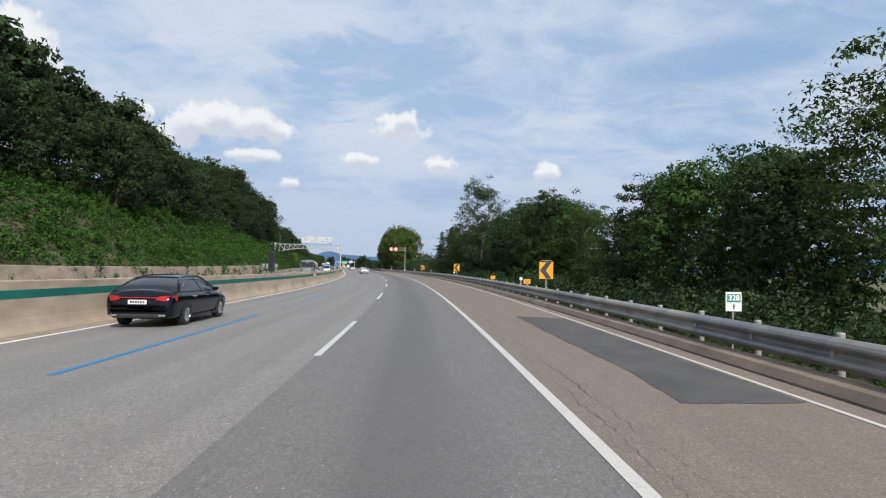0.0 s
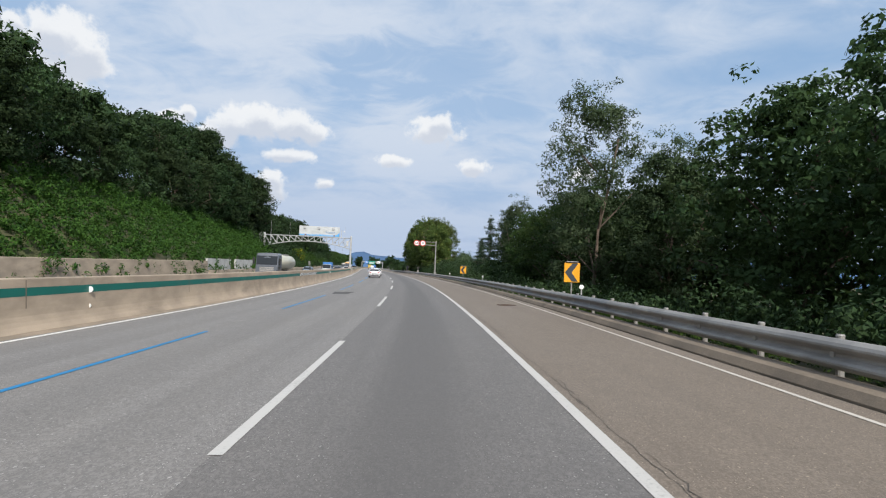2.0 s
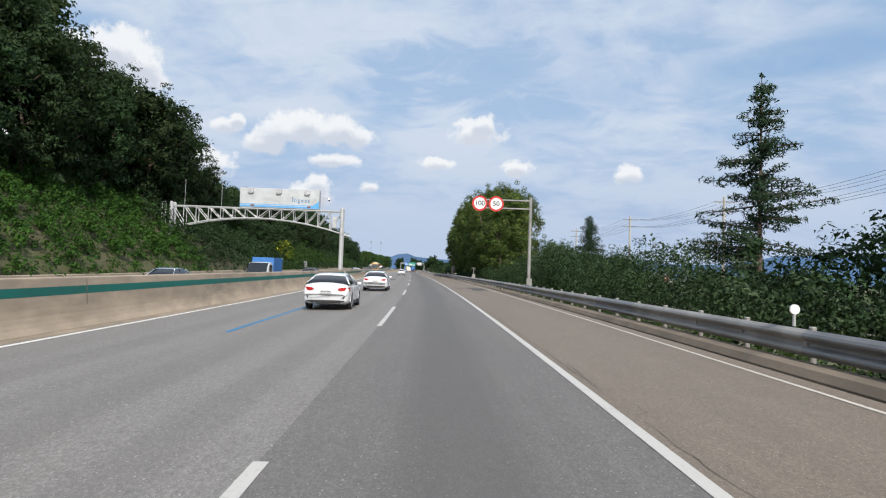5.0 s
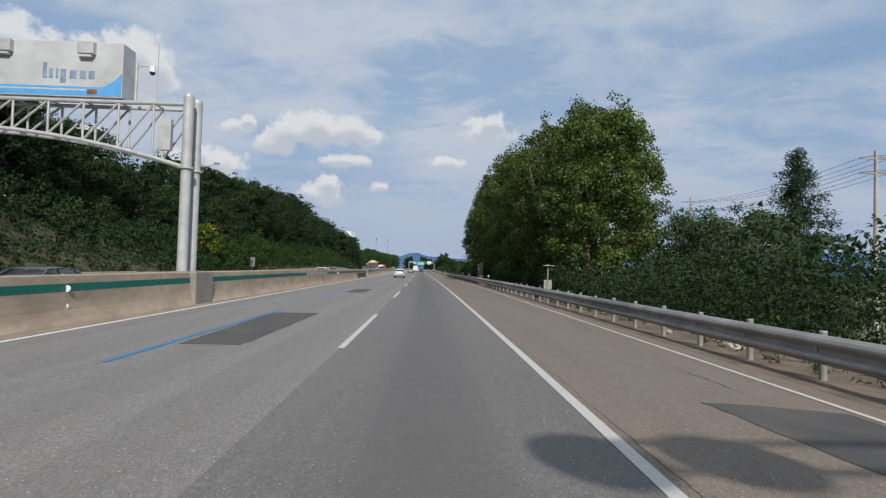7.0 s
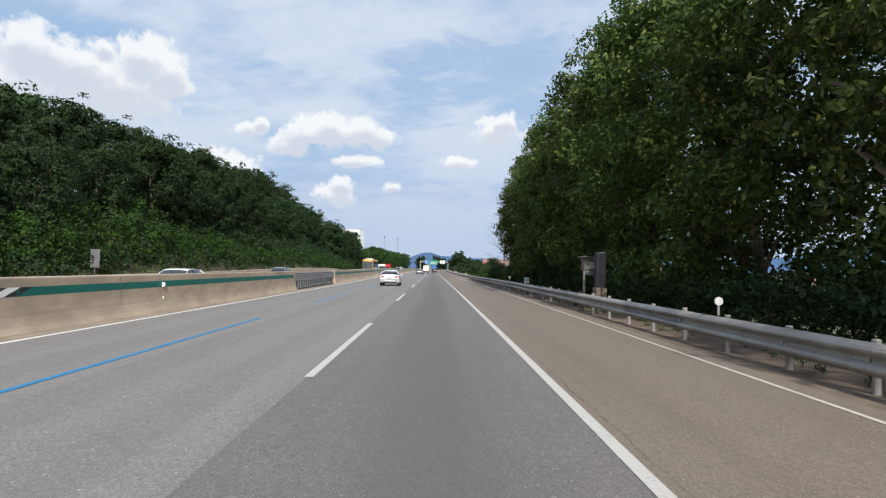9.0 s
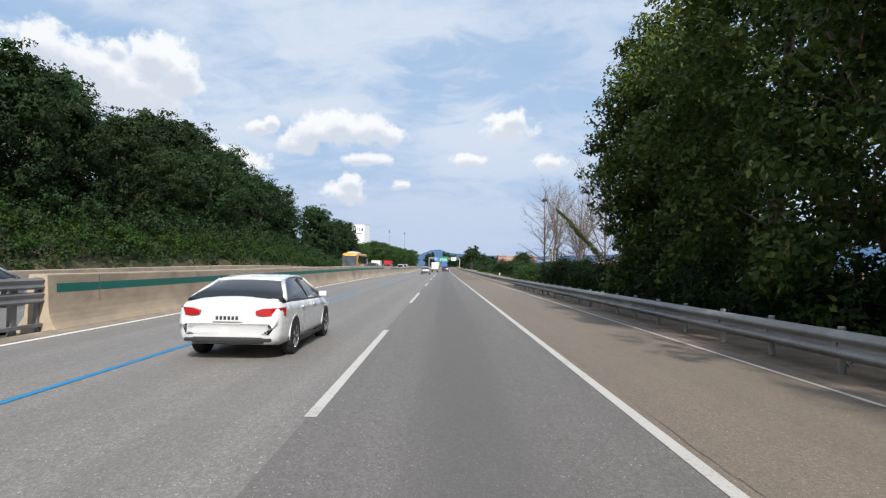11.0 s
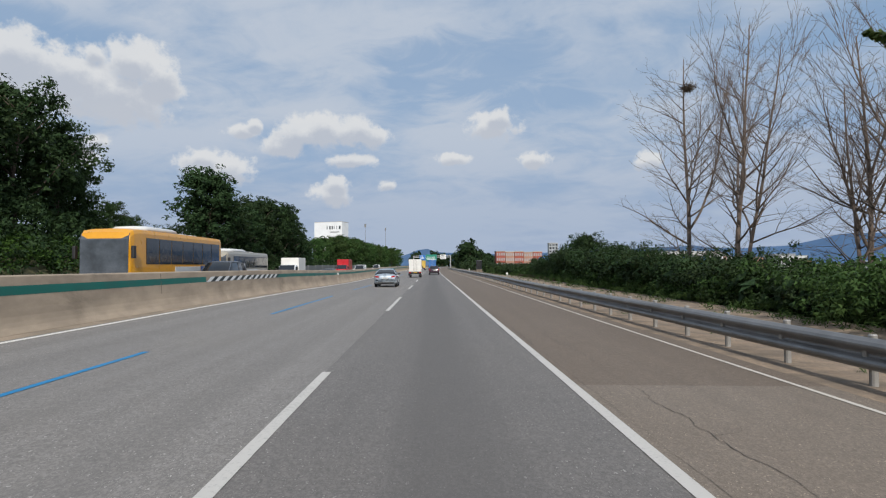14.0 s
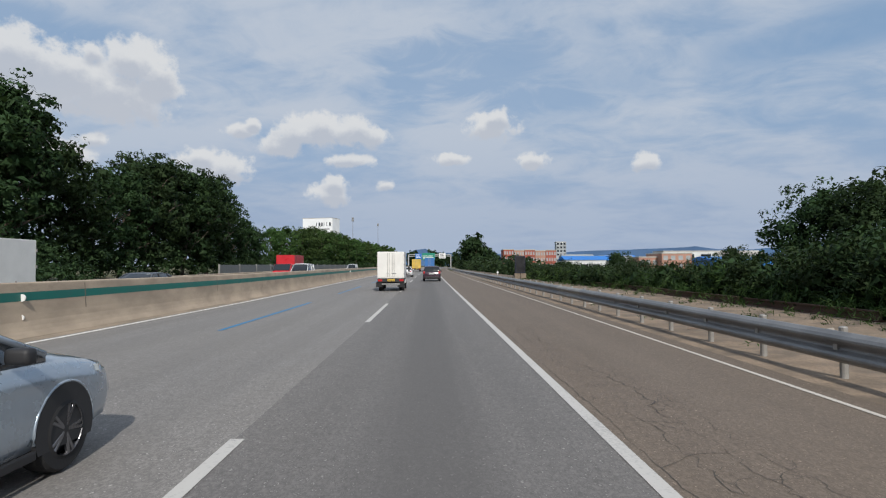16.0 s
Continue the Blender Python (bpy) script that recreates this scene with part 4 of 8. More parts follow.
def bare_tree(name, seed, height, label, stems=1, reach=0.34, r=0.2, mat=None):
    """A leafless tree: straight stems, limbs that spread widest low down, and long thin twigs."""
    rng = random.Random(seed)
    root = thing(name, Matrix(), label, "bare tree")
    stout, thin = [], []

    def limb(p, d, length, r0, level):
        n = max(3, int(length / (0.95, 0.5, 0.42, 0.4)[level]))
        side = rng.choice((-1, 1))
        for i in range(n):
            f0, f1 = i / n, (i + 1) / n
            lift = 0.045 if level == 1 else 0.0
            d = (d + Vector((rng.uniform(-1, 1), rng.uniform(-1, 1), rng.uniform(-1, 1))) * (0.13 if level else 0.035) + Vector((0, 0, lift if level else 0.03))).normalized()
            q = p + d * length / n
            a, b = r0 * (1 - 0.85 * f0), r0 * (1 - 0.85 * f1)
            (stout if a > 0.03 else thin).append((p, q, max(a, 0.009), max(b, 0.006)))
            p = q
            if level == 0:
                if leaders and f1 > leaders[0]:
                    leaders.pop(0)
                    an = rng.uniform(0, 6.2832)
                    limb(p, Vector((math.cos(an), math.sin(an), 1.7)).normalized(), height * (1.0 - f1) * rng.uniform(0.8, 1.0), a * 0.62, 1)
                if f1 > 0.14 and f1 < 0.98:
                    for _ in range(2 if f1 > 0.35 else 1):
                        an = rng.uniform(0, 6.2832)
                        up = 0.25 + 0.8 * f1 * rng.uniform(0.5, 1.2)
                        ln = height * reach * (1.1 - 0.8 * f1 ** 1.6) * rng.uniform(0.55, 1.1)
                        limb(p, Vector((math.cos(an), math.sin(an), up)).normalized(), ln, max(0.016, a * rng.uniform(0.36, 0.55)), 1)
            elif level < 3 and f1 > 0.2:
                for _ in range(1 if level == 2 else 1 + (rng.random() < 0.35)):
                    side = -side
                    across = d.cross(Vector((0, 0, 1)))
                    nd = (d * 0.7 + across * side * rng.uniform(0.45, 1.1) + Vector((0, 0, rng.uniform(-0.25, 0.45)))).normalized()
                    limb(p, nd, min(2.8, length * (1.1 - 0.6 * f1) * rng.uniform(0.3, 0.55)), max(0.009, b * 0.6), level + 1)
    for k in range(stems):
        leaders = [0.32, 0.42, 0.52]
        lean = Vector((rng.uniform(-0.16, 0.16), rng.uniform(-0.16, 0.16), 1)) if k else Vector((rng.uniform(-0.04, 0.04), 0, 1))
        limb(Vector((0.0, 0.0, -0.3)), lean.normalized(), height * (1.0 if k == 0 else rng.uniform(0.78, 0.92)), r * (1.0 if k == 0 else 0.75), 0)
    part("trunk", tubes(stout, 6), mat or DEAD_BARK, root)
    part("branchwork", tubes(thin, 3), mat or DEAD_BARK, root, "thin leafless twigs")
    return root


def plant_out(proto, places, base=None):
    """Sets the prototype at the first place and copies at the rest; a place is (s, u, scale, turn)."""
    obs = []
    for i, (s, u, k, turn) in enumerate(places):
        z = float(land(s, u))
        m = at(s, u, z - 0.1, turn)
        ob = proto if i == 0 else copy_thing(proto, m)
        ob.matrix_basis = m
        ob.scale = (k, k, k)
        obs.append(ob)
    return obs


def scrub(name, label, s_range, u_range, count, clump_r, per, size, mat, high, seed, keep=None, flat=0.6, aspect=0.6, rise=0.45, kite=False):
    """A cover of leaves over the ground, one sheet of stuff: clumps heaped to a height of high(s, u)."""
    rng = np.random.default_rng(seed)
    s = rng.uniform(*s_range, count)
    u = rng.uniform(*u_range, count)
    if keep is not None:
        k = keep(s, u)
        s, u = s[k], u[k]
    h = high(s, u)
    top = rng.uniform(0.0, 1.0, len(s)) ** rise
    z = land(s, u) + h * top
    P = spots(s, u, z)
    ob = part(name, leaf_mesh(name, *leaves(rng, P, clump_r * rng.uniform(0.6, 1.3, len(s)), per, size, flat, aspect, kite=kite)), mat)
    return tagged(ob, label, "shrubs", kind="stuff")


def bumpy(s, u, a=0.35, f=0.5):
    return 1 + a * np.sin(s * f + 1.3 * np.sin(u * 0.9)) * np.sin(s * f * 0.37 + u * 0.8) + a * 0.6 * np.sin(s * f * 2.7 + u * 1.9)


# the bank beyond the oncoming lanes: creeper-covered slope, woods above
scrub("bank_creepers", "bright green creepers covering the sloping bank", (30, 184), (-38, -27.1), 6000, 0.55, 30, 0.235, LEAF_BRIGHT, lambda s, u: 1.3 * np.clip(bumpy(s, u, 0.75, 1.3), 0.1, 3), 11)
scrub("bank_bushes", "dark green bushes along the foot of the wooded bank", (180, 400), (-36, -27.6), 5400, 0.6, 24, 0.25, LEAF_DARK, lambda s, u: (1.6 + 1.5 * (u < -29)) * bumpy(s, u), 12)
scrub("bank_shoots", "lighter green bushes at the foot of the wooded bank", (222, 388), (-32, -27.9), 2300, 0.62, 26, 0.22, LEAF_BRIGHT, lambda s, u: (np.interp(s, [222, 236, 250, 264, 285, 310, 335, 388], [1.5, 2.6, 5.2, 4.8, 3.2, 3.0, 3.0, 1.8]) - land(s, u) * 0.55) * bumpy(s, u, 0.3, 0.6), 14, rise=0.8)
flowering = tree("flowering_tree", 95, 5.6, 2.4, 0.6, LEAF_YELLOW, "small tree with yellow green blossom at the roadside", 160, 26, 0.22, 0.5)
plant_out(flowering, [(233.5, -30.0, 1.0, 0)])
R = random.Random(5)
woods = []
wood_kinds = [tree("broadleaf_tree", 100 + i, 11.5, 3.7 + 0.45 * (i % 3), 1.2, (LEAF_DARK, LEAF_ACACIA, LEAF_DARK)[i % 3], "dense dark green broadleaf tree on the wooded bank", 300, 25, 0.29, 0.85, pad=0.55, group="woods on the bank", levels=1) for i in range(4)]
back_kinds = [tree("broadleaf_tree", 120 + i, 11.5, 4.6, 3.5, (LEAF_ACACIA, LEAF_DARK)[i % 2], "dark green tree deeper in the wooded bank", 150, 12, 0.62, 0.95, group="woods on the bank", levels=1, core=0.4) for i in range(2)]
spread = [[] for _ in range(6)]


def skyline(s):
    """Height of the wood's top over the road."""
    return float(np.interp(s, [0, 60, 98, 112, 137, 160, 182, 203, 216, 232, 245, 254, 266, 300, 330, 350, 362, 372, 379], [25.0, 27.0, 26.5, 24.0, 24.5, 29.0, 31.0, 27.0, 21.5, 17.0, 14.5, 17.5, 20.8, 20.5, 22.5, 22.8, 20.5, 13.0, 9.0]))


for row, (u0, gap, part_of) in enumerate(((-37.0, 6.8, 0.76), (-43.5, 6.9, 0.98), (-51.0, 10.5, 1.06))):
    s = 28 + row * 2.0
    while s < 367:
        u = u0 + R.uniform(-1.5, 1.5) + (2.5 if s > 230 else 0)
        k = (skyline(s) * part_of - float(land(s, u))) / 11.8 * R.uniform(0.80, 1.08)
        if k > 0.45 and not (row == 2 and s > 350):
            spread[R.randrange(4) if row == 0 or (row == 1 and s > 140) else 4 + R.randrange(2)].append((s, u, min(k, 1.6), R.uniform(0, 360)))
        s += gap * R.uniform(0.75, 1.25)
# the low end of the wood, and a bright thicket at its foot
for s, u, top in ((369.0, -39.0, 12.5), (374.0, -37.5, 9.6), (379.5, -38.5, 8.6), (385.0, -37.0, 7.4), (390.5, -38.0, 8.0), (376.0, -44.0, 10.0), (384.0, -45.0, 9.0)):
    spread[R.randrange(4)].append((s, u, (top - float(land(s, u))) / 11.8, R.uniform(0, 360)))
for proto, places in zip(wood_kinds + back_kinds, spread):
    plant_out(proto, places)
# dark leaf fill, added to close the sky gaps below the crowns
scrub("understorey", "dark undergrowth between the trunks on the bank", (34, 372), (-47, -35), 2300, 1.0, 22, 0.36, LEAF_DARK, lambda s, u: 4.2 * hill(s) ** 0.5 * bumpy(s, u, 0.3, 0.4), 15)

# the tall roadside trees further on, along the far edge of the oncoming lanes
left_tall = [tree("roadside_tree", 140 + i, 15.5, 5.0, 1.5, LEAF_DARK, "tall dark green broadleaf tree beside the motorway", 300, 19, 0.40, 0.8, pad=0.6, group="trees along the oncoming lanes") for i in range(2)]
left_tall.append(tree("roadside_tree", 144, 15.5, 5.2, 1.5, LEAF, "tall dark green broadleaf tree beside the motorway", 190, 13, 0.6, 0.9, pad=0.6, group="trees along the oncoming lanes", levels=1, core=0.5))
rows = [[], [], []]
s, i = 399.5, 0
while s < 760:
    u = -37.5 + R.uniform(-1.0, 1.0)
    top = float(np.interp(s, [400, 406, 411, 416, 428, 450, 458, 464, 484, 510, 540, 600, 700], [18.6, 18.8, 13.0, 11.6, 16.2, 16.0, 13.0, 10.4, 10.6, 12.8, 14.6, 14.0, 14.5])) * (1.06 if 420 < s < 456 else 1.0)
    rows[i % 2 if s < 475 else 2].append((s, u, (top - float(land(s, u))) / 16.0 * R.uniform(0.96, 1.03), R.uniform(0, 360)))
    s += (5.5 if s < 470 else 9.0 if s < 620 else 14.0) * R.uniform(0.85, 1.15)
    i += 1
for proto, places in zip(left_tall, rows):
    plant_out(proto, places)
scrub("hedge", "dark green undergrowth under the roadside trees", (395, 640), (-40, -33), 1500, 0.7, 22, 0.36, LEAF_DARK, lambda s, u: 2.6 * bumpy(s, u), 13)

# woods on the right
right_kinds = [tree("acacia_tree", 200 + i, 11.2, 4.2, 0.6, (LEAF_ACACIA, LEAF_ACACIA, LEAF)[i], "leafy green roadside tree with drooping sprays", 480, 30, 0.20, 0.62, pad=0.5, lumps=16, kite=True, group="trees beside the hard shoulder", flat=0.7) for i in range(3)]
airy = tree("airy_tree", 216, 10.8, 4.4, 1.2, LEAF, "airy roadside tree with feathery layered sprays", 330, 30, 0.17, 0.75, group="trees beside the hard shoulder", flat=0.9, core=0.2, pad=0.3)
plant_out(airy, [(13.8, 13.0, 1.0, 10), (17.5, 14.5, 0.95, 100), (42.5, 12.6, 0.74, 220), (98.5, 12.0, 0.95, 60), (36, 12, 0.66, 320), (54.5, 12.5, 0.92, 80), (292.0, 16.4, 0.98, 140), (288.0, 18.0, 0.9, 30)])
plant_out(right_kinds[0], [(38, 14.5, 0.66, 130), (60, 13, 0.98, 250), (78, 13.5, 0.92, 40), (102, 13.5, 0.98, 190), (113, 12.8, 0.9, 60), (5, 16, 0.7, 70)])
plant_out(right_kinds[1], [(22, 13.5, 0.78, 200), (33, 13, 0.80, 90), (52, 12.2, 0.90, 310), (67, 12.2, 0.98, 150), (94, 13.0, 0.98, 20), (118, 15.5, 0.9, 100), (72, 18, 1.0, 10), (46, 18, 0.8, 50), (86, 15.5, 0.95, 70), (93, 17, 1.0, 160), (80, 17, 0.9, 260)])
plant_out(right_kinds[2], [(26.5, 11.8, 0.74, 0), (47.5, 12.5, 0.76, 210), (107, 12.4, 0.86, 300), (30, 17, 0.95, 120), (62, 17.5, 1.0, 220), (100, 18, 1.05, 330)])
poplar = tree("poplar_tree", 230, 16.6, 3.7, 1.2, LEAF_SILVER, "tall airy poplar with pale fluttering leaves", 520, 36, 0.165, 0.60, trunk_r=0.17, lumps=18, core=0.8)
plant_out(poplar, [(86.0, 10.8, 1.0, 0), (77.0, 12.2, 0.66, 100), (121.0, 12.8, 0.78, 210)])
spruces = conifer("spruce_tree", 240, 13.2, 4.8, "dark green spruce with tiered branches", 1.0, 1.2)
plant_out(spruces, [(139.6, 12.8, 0.95, 0), (133.5, 18.5, 0.7, 140)])
pines = conifer("pine_tree", 244, 13.6, 4.3, "broad dark green pine with dense irregular boughs", 0.8, 2.2, 1.7)
plant_out(pines, [(126.6, 12.9, 0.92, 80), (195.0, 22.0, 0.92, 30), (292.0, 16.5, 0.70, 200)])
scrub("undergrowth", "dark undergrowth behind the guard rail", (2, 160), (6.2, 13), 5200, 0.42, 30, 0.13, LEAF_DARK, lambda s, u: np.interp(s, [0, 118, 135, 160], [1.35, 1.35, 2.4, 3.1]) * bumpy(s, u), 21)
scrub("undergrowth", "tall dark thicket behind the guard rail", (104, 136), (8.5, 19), 1500, 0.55, 24, 0.2, LEAF_DARK, lambda s, u: (2.3 - land(s, u)) * bumpy(s, u, 0.25), 27)
scrub("mixed_thicket", "mixed olive and grey green bushes behind the guard rail", (116, 166), (6.6, 11.5), 1100, 0.5, 26, 0.13, LEAF_SILVER, lambda s, u: np.interp(s, [116, 135, 160, 196], [1.5, 2.3, 2.9, 1.8]) * bumpy(s, u, 0.4, 0.8), 35, keep=lambda s, u: np.sin(s * 0.43 + u) + np.sin(s * 0.19 - u * 0.6) > -0.1)
# the sun on these bushes is put into a brighter leaf colour
scrub("sunlit_bushes", "bushes behind the guard rail, sunlight put into their bright green", (20, 118), (6.8, 9.6), 520, 0.42, 34, 0.12, LEAF_BRIGHT, lambda s, u: np.interp(s, [20, 34, 38, 48, 52, 118], [0.8, 1.2, 3.0, 3.0, 1.0, 0.8]) * bumpy(s, u, 0.5, 0.9), 28, keep=lambda s, u: ((s > 36) & (s < 50)) | (np.sin(s * 0.5) + np.sin(s * 0.17) > 0.9))
# dark fill added behind the plane trees to close bright see-through gaps
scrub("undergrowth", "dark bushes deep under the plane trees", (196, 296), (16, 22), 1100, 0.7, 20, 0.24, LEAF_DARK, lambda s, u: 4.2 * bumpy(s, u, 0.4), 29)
scrub("roadside_bushes", "thick green bushes behind the guard rail", (150, 240), (6.8, 17), 4600, 0.45, 26, 0.15, LEAF_DARK, lambda s, u: (np.interp(s, [150, 170, 180, 190, 215, 240], [2.9, 2.9, 2.3, 1.7, 1.4, 1.3]) - land(s, u) * 0.9) * bumpy(s, u, 0.2), 22)
scrub("hedge", "dense green shrub belt beside the sandy verge", (232, 420), (8.1, 14.5), 9600, 0.42, 40, 0.125, LEAF_DARK, lambda s, u: np.clip(np.interp(s, [232, 282, 290, 300, 311, 316, 330, 336, 342, 350, 360, 366, 374, 380, 400, 420], [1.5, 2.0, 2.45, 2.6, 2.5, 1.75, 1.75, 2.3, 2.7, 2.8, 2.9, 2.5, 2.1, 1.65, 1.6, 1.7]) - land(s, u) * 0.95 - 0.1, 0.4, 6) * bumpy(s, u, 0.16), 23, keep=lambda s, u: u > np.interp(s, [304, 318, 380, 392], [8.1, 9.2, 9.3, 8.5]), rise=0.75)
# big filler leaves added inside the belt to block light and gaps
scrub("hedge", "oversized dark leaves added inside the shrub belt", (232, 420), (8.6, 15), 5200, 0.5, 12, 0.42, LEAF_DARK, lambda s, u: np.clip(np.interp(s, [232, 282, 290, 300, 311, 316, 330, 336, 342, 350, 360, 366, 374, 380, 400, 420], [1.2, 1.7, 2.1, 2.25, 2.15, 1.4, 1.4, 1.95, 2.35, 2.45, 2.5, 2.15, 1.75, 1.35, 1.3, 1.4]) - land(s, u) * 0.95 - 0.2, 0.3, 6), 36, keep=lambda s, u: u > np.interp(s, [304, 318, 380, 392], [8.5, 9.7, 9.8, 9.0]), aspect=0.9, rise=0.9)
# a lighter leaf colour carries the sunlight on the belt's tops
scrub("sunlit_shrubs", "fresh green bush tops in the shrub belt, sunlight in their lighter colour", (276, 332), (8.0, 13), 2600, 0.40, 36, 0.12, LEAF, lambda s, u: np.clip(np.interp(s, [276, 290, 300, 311, 316, 332], [2.0, 2.45, 2.65, 2.5, 1.75, 1.75]) - land(s, u) * 0.95, 0.4, 6) * bumpy(s, u, 0.16), 37, keep=lambda s, u: np.sin(s * 0.55 + u * 0.7) + np.sin(s * 0.23 - u) > np.interp(s, [276, 305, 312], [1.0, 0.5, -0.4]), rise=0.4)
scrub("fresh_shrubs", "lighter green shoots along the front of the shrub belt", (170, 420), (7.6, 9.4), 700, 0.30, 22, 0.14, LEAF, lambda s, u: 0.9 * bumpy(s, u, 0.5), 25, keep=lambda s, u: (s < 325) | (s > 394))
scrub("verge_weeds", "low weeds and grass along the guard rail", (2, 255), (4.65, 6.4), 2300, 0.16, 19, 0.10, LEAF_BRIGHT, lambda s, u: 0.28 * bumpy(s, u), 24, flat=0.1, aspect=0.25)
scrub("hedge", "dense dark shrubs behind the sandy verge", (334, 373), (9.5, 13.5), 2300, 0.42, 28, 0.16, LEAF_DARK, lambda s, u: np.clip(np.interp(s, [334, 345, 362, 369, 373], [1.7, 2.5, 2.8, 2.2, 1.8]) - land(s, u) * 0.95, 0.4, 6) * bumpy(s, u, 0.2), 34, rise=0.7)
scrub("tall_grass", "tall green grass along the front of the shrub belt", (332, 400), (9.2, 10.6), 900, 0.34, 22, 0.34, LEAF, lambda s, u: 0.75 * bumpy(s, u, 0.5, 1.2), 33, flat=0.0, aspect=0.09)
scrub("verge_weeds", "sparse grass tufts on the sandy verge", (300, 420), (4.9, 9.8), 2200, 0.24, 18, 0.17, LEAF, lambda s, u: np.interp(u, [5, 8, 9.6], [0.05, 0.12, 0.7]) * bumpy(s, u), 26, flat=0.05, aspect=0.16, keep=lambda s, u: (u > 8.0) | (np.sin(s * 1.7 + u * 2.3) * np.sin(s * 0.61 - u) > 0.62))

# great plane trees
planes = [tree("plane_tree", 260 + i, 20.0, 5.6, 2.4, LEAF_OLIVE, "huge plane tree with olive green leaves, sunlit yellow highlights in their colour", 820, 40, 0.25, 0.8, BARK_PALE, 0.32, lumps=20, core=0.55, kite=True, soften_by=0.3, group="plane trees by the shoulder") for i in range(2)]
plant_out(planes[0], [(200, 10.6, 0.76, 0), (215, 11.9, 0.90, 70), (233, 11.3, 0.97, 200), (251, 11.6, 0.97, 310), (269, 11.8, 0.95, 140), (279.8, 12.8, 0.98, 75)])
plant_out(planes[1], [(206.5, 12.8, 0.86, 120), (224, 11.6, 0.91, 20), (242, 11.4, 1.0, 260), (260, 11.7, 0.96, 30), (279, 12.0, 0.9, 190)])
small = tree("young_tree", 290, 6.0, 2.0, 0.8, LEAF_DARK, "young dark green tree among the shrubs", 300, 42, 0.15, 0.42, lumps=9, core=0.6)
plant_out(small, [(379.6, 16.3, 1.2, 0), (376.2, 16.6, 1.22, 90), (406, 16, 0.8, 200), (175, 19, 1.0, 200), (412, 30, 1.0, 80)])
sallow = tree("sallow_tree", 292, 7.6, 3.0, 0.8, LEAF_SILVER, "greyish olive sallow tree behind the bushes", 300, 32, 0.17, 0.55)
plant_out(sallow, [(190, 16.5, 1.0, 45), (197, 18.0, 1.15, 200), (204, 19.0, 1.2, 80)])

# dead trees
bare = [bare_tree("dead_tree", 300 + i, h, "bare dead tree with pale branches", stems=st, reach=rc, r=0.2) for i, (h, st, rc) in enumerate(((19.6, 1, 0.36), (19.8, 2, 0.30), (17.5, 2, 0.36)))]
plant_out(bare[0], [(350.4, 16.8, 1.0, 200), (322.7, 19.9, 1.0, 20)])
plant_out(bare[1], [(345.2, 17.2, 1.0, 140)])
plant_out(bare[2], [(332.5, 19.0, 1.0, 90), (338.5, 20.5, 0.95, 250)])


def vine_trunk():
    """A leaning dead trunk wrapped in climbing leaves."""
    t = thing("vine_covered_trunk", Matrix(), "leaning dead trunk wrapped in climbing vine leaves", "tree trunk")
    ends = [(324.6, 20.6, -2.6), (324.8, 20.2, 3.4), (326.0, 18.8, 5.4), (327.4, 17.5, 7.1), (329.0, 16.4, 9.0), (331.4, 15.1, 10.8)]
    P = [spot(s, u, z) for s, u, z in ends]
    part("trunk", tubes([(a, b, 0.22 - 0.035 * i, 0.19 - 0.035 * i) for i, (a, b) in enumerate(zip(P, P[1:]))], 7), BARK_PALE, t)
    rng = np.random.default_rng(77)
    cs = [np.array(P[i].lerp(P[i + 1], w)) for i in range(1, 5) for w in np.linspace(0, 1, 20)]
    rs = np.interp(np.arange(len(cs)), [0, 20, 50, 79], [0.75, 0.6, 0.5, 0.25]) * rng.uniform(0.5, 1.2, len(cs))
    part("vine", leaf_mesh("vine", *leaves(rng, cs, rs, 30, 0.22, 0.3, 0.7)), LEAF_OLIVE, t)


vine_trunk()
nest = thing("bird_nest", at(349.9, 16.5, 14.4), "dark round twig nest in a bare tree", "nest")
rs = random.Random(8)
part("basket", tubes([(Vector((rs.gauss(0, 0.22), rs.gauss(0, 0.22), rs.gauss(0, 0.15))), Vector((rs.gauss(0, 0.3), rs.gauss(0, 0.3), rs.gauss(0, 0.2))), 0.02, 0.015) for _ in range(160)], 3), BARK, nest)


def lopped_trunk(s, u, height, lean, seed):
    rng = random.Random(seed)
    t = thing("lopped_trunk", at(s, u, float(land(s, u)) - 0.2, rng.uniform(-40, 40)), "lopped bare tree trunk with cut ends", "tree trunk", "lopped trunks behind the shrubs")
    p, d, pts = Vector((0, 0, 0)), Vector((lean, 0, 1)).normalized(), [Vector((0, 0, 0))]
    for i in range(7):
        p = p + d * height / 7
        pts.append(p)
        d = (d + Vector((rng.uniform(-0.14, 0.14), rng.uniform(-0.14, 0.14), 0))).normalized()
    part("trunk", tube_path(pts, 0.21, 8, 0.14), BARK_TAN, t)
    for i in (4, 5):
        side = Vector((rng.uniform(-0.6, 0.6), rng.uniform(-0.6, 0.6), 0.8))
        part("branch_stub", tube_path([pts[i], pts[i] + side * 0.6, pts[i] + side], 0.08, 7, 0.055), BARK_TAN, t)


for i, (s, u, h, ln) in enumerate(((316.6, 21.8, 9.4, 0.20), (310.4, 20.2, 8.9, 0.02), (309.3, 20.2, 8.5, 0.04), (307.6, 20.6, 9.0, -0.03), (307.0, 20.6, 8.9, 0.06))):
    lopped_trunk(s, u, h, ln, 40 + i)


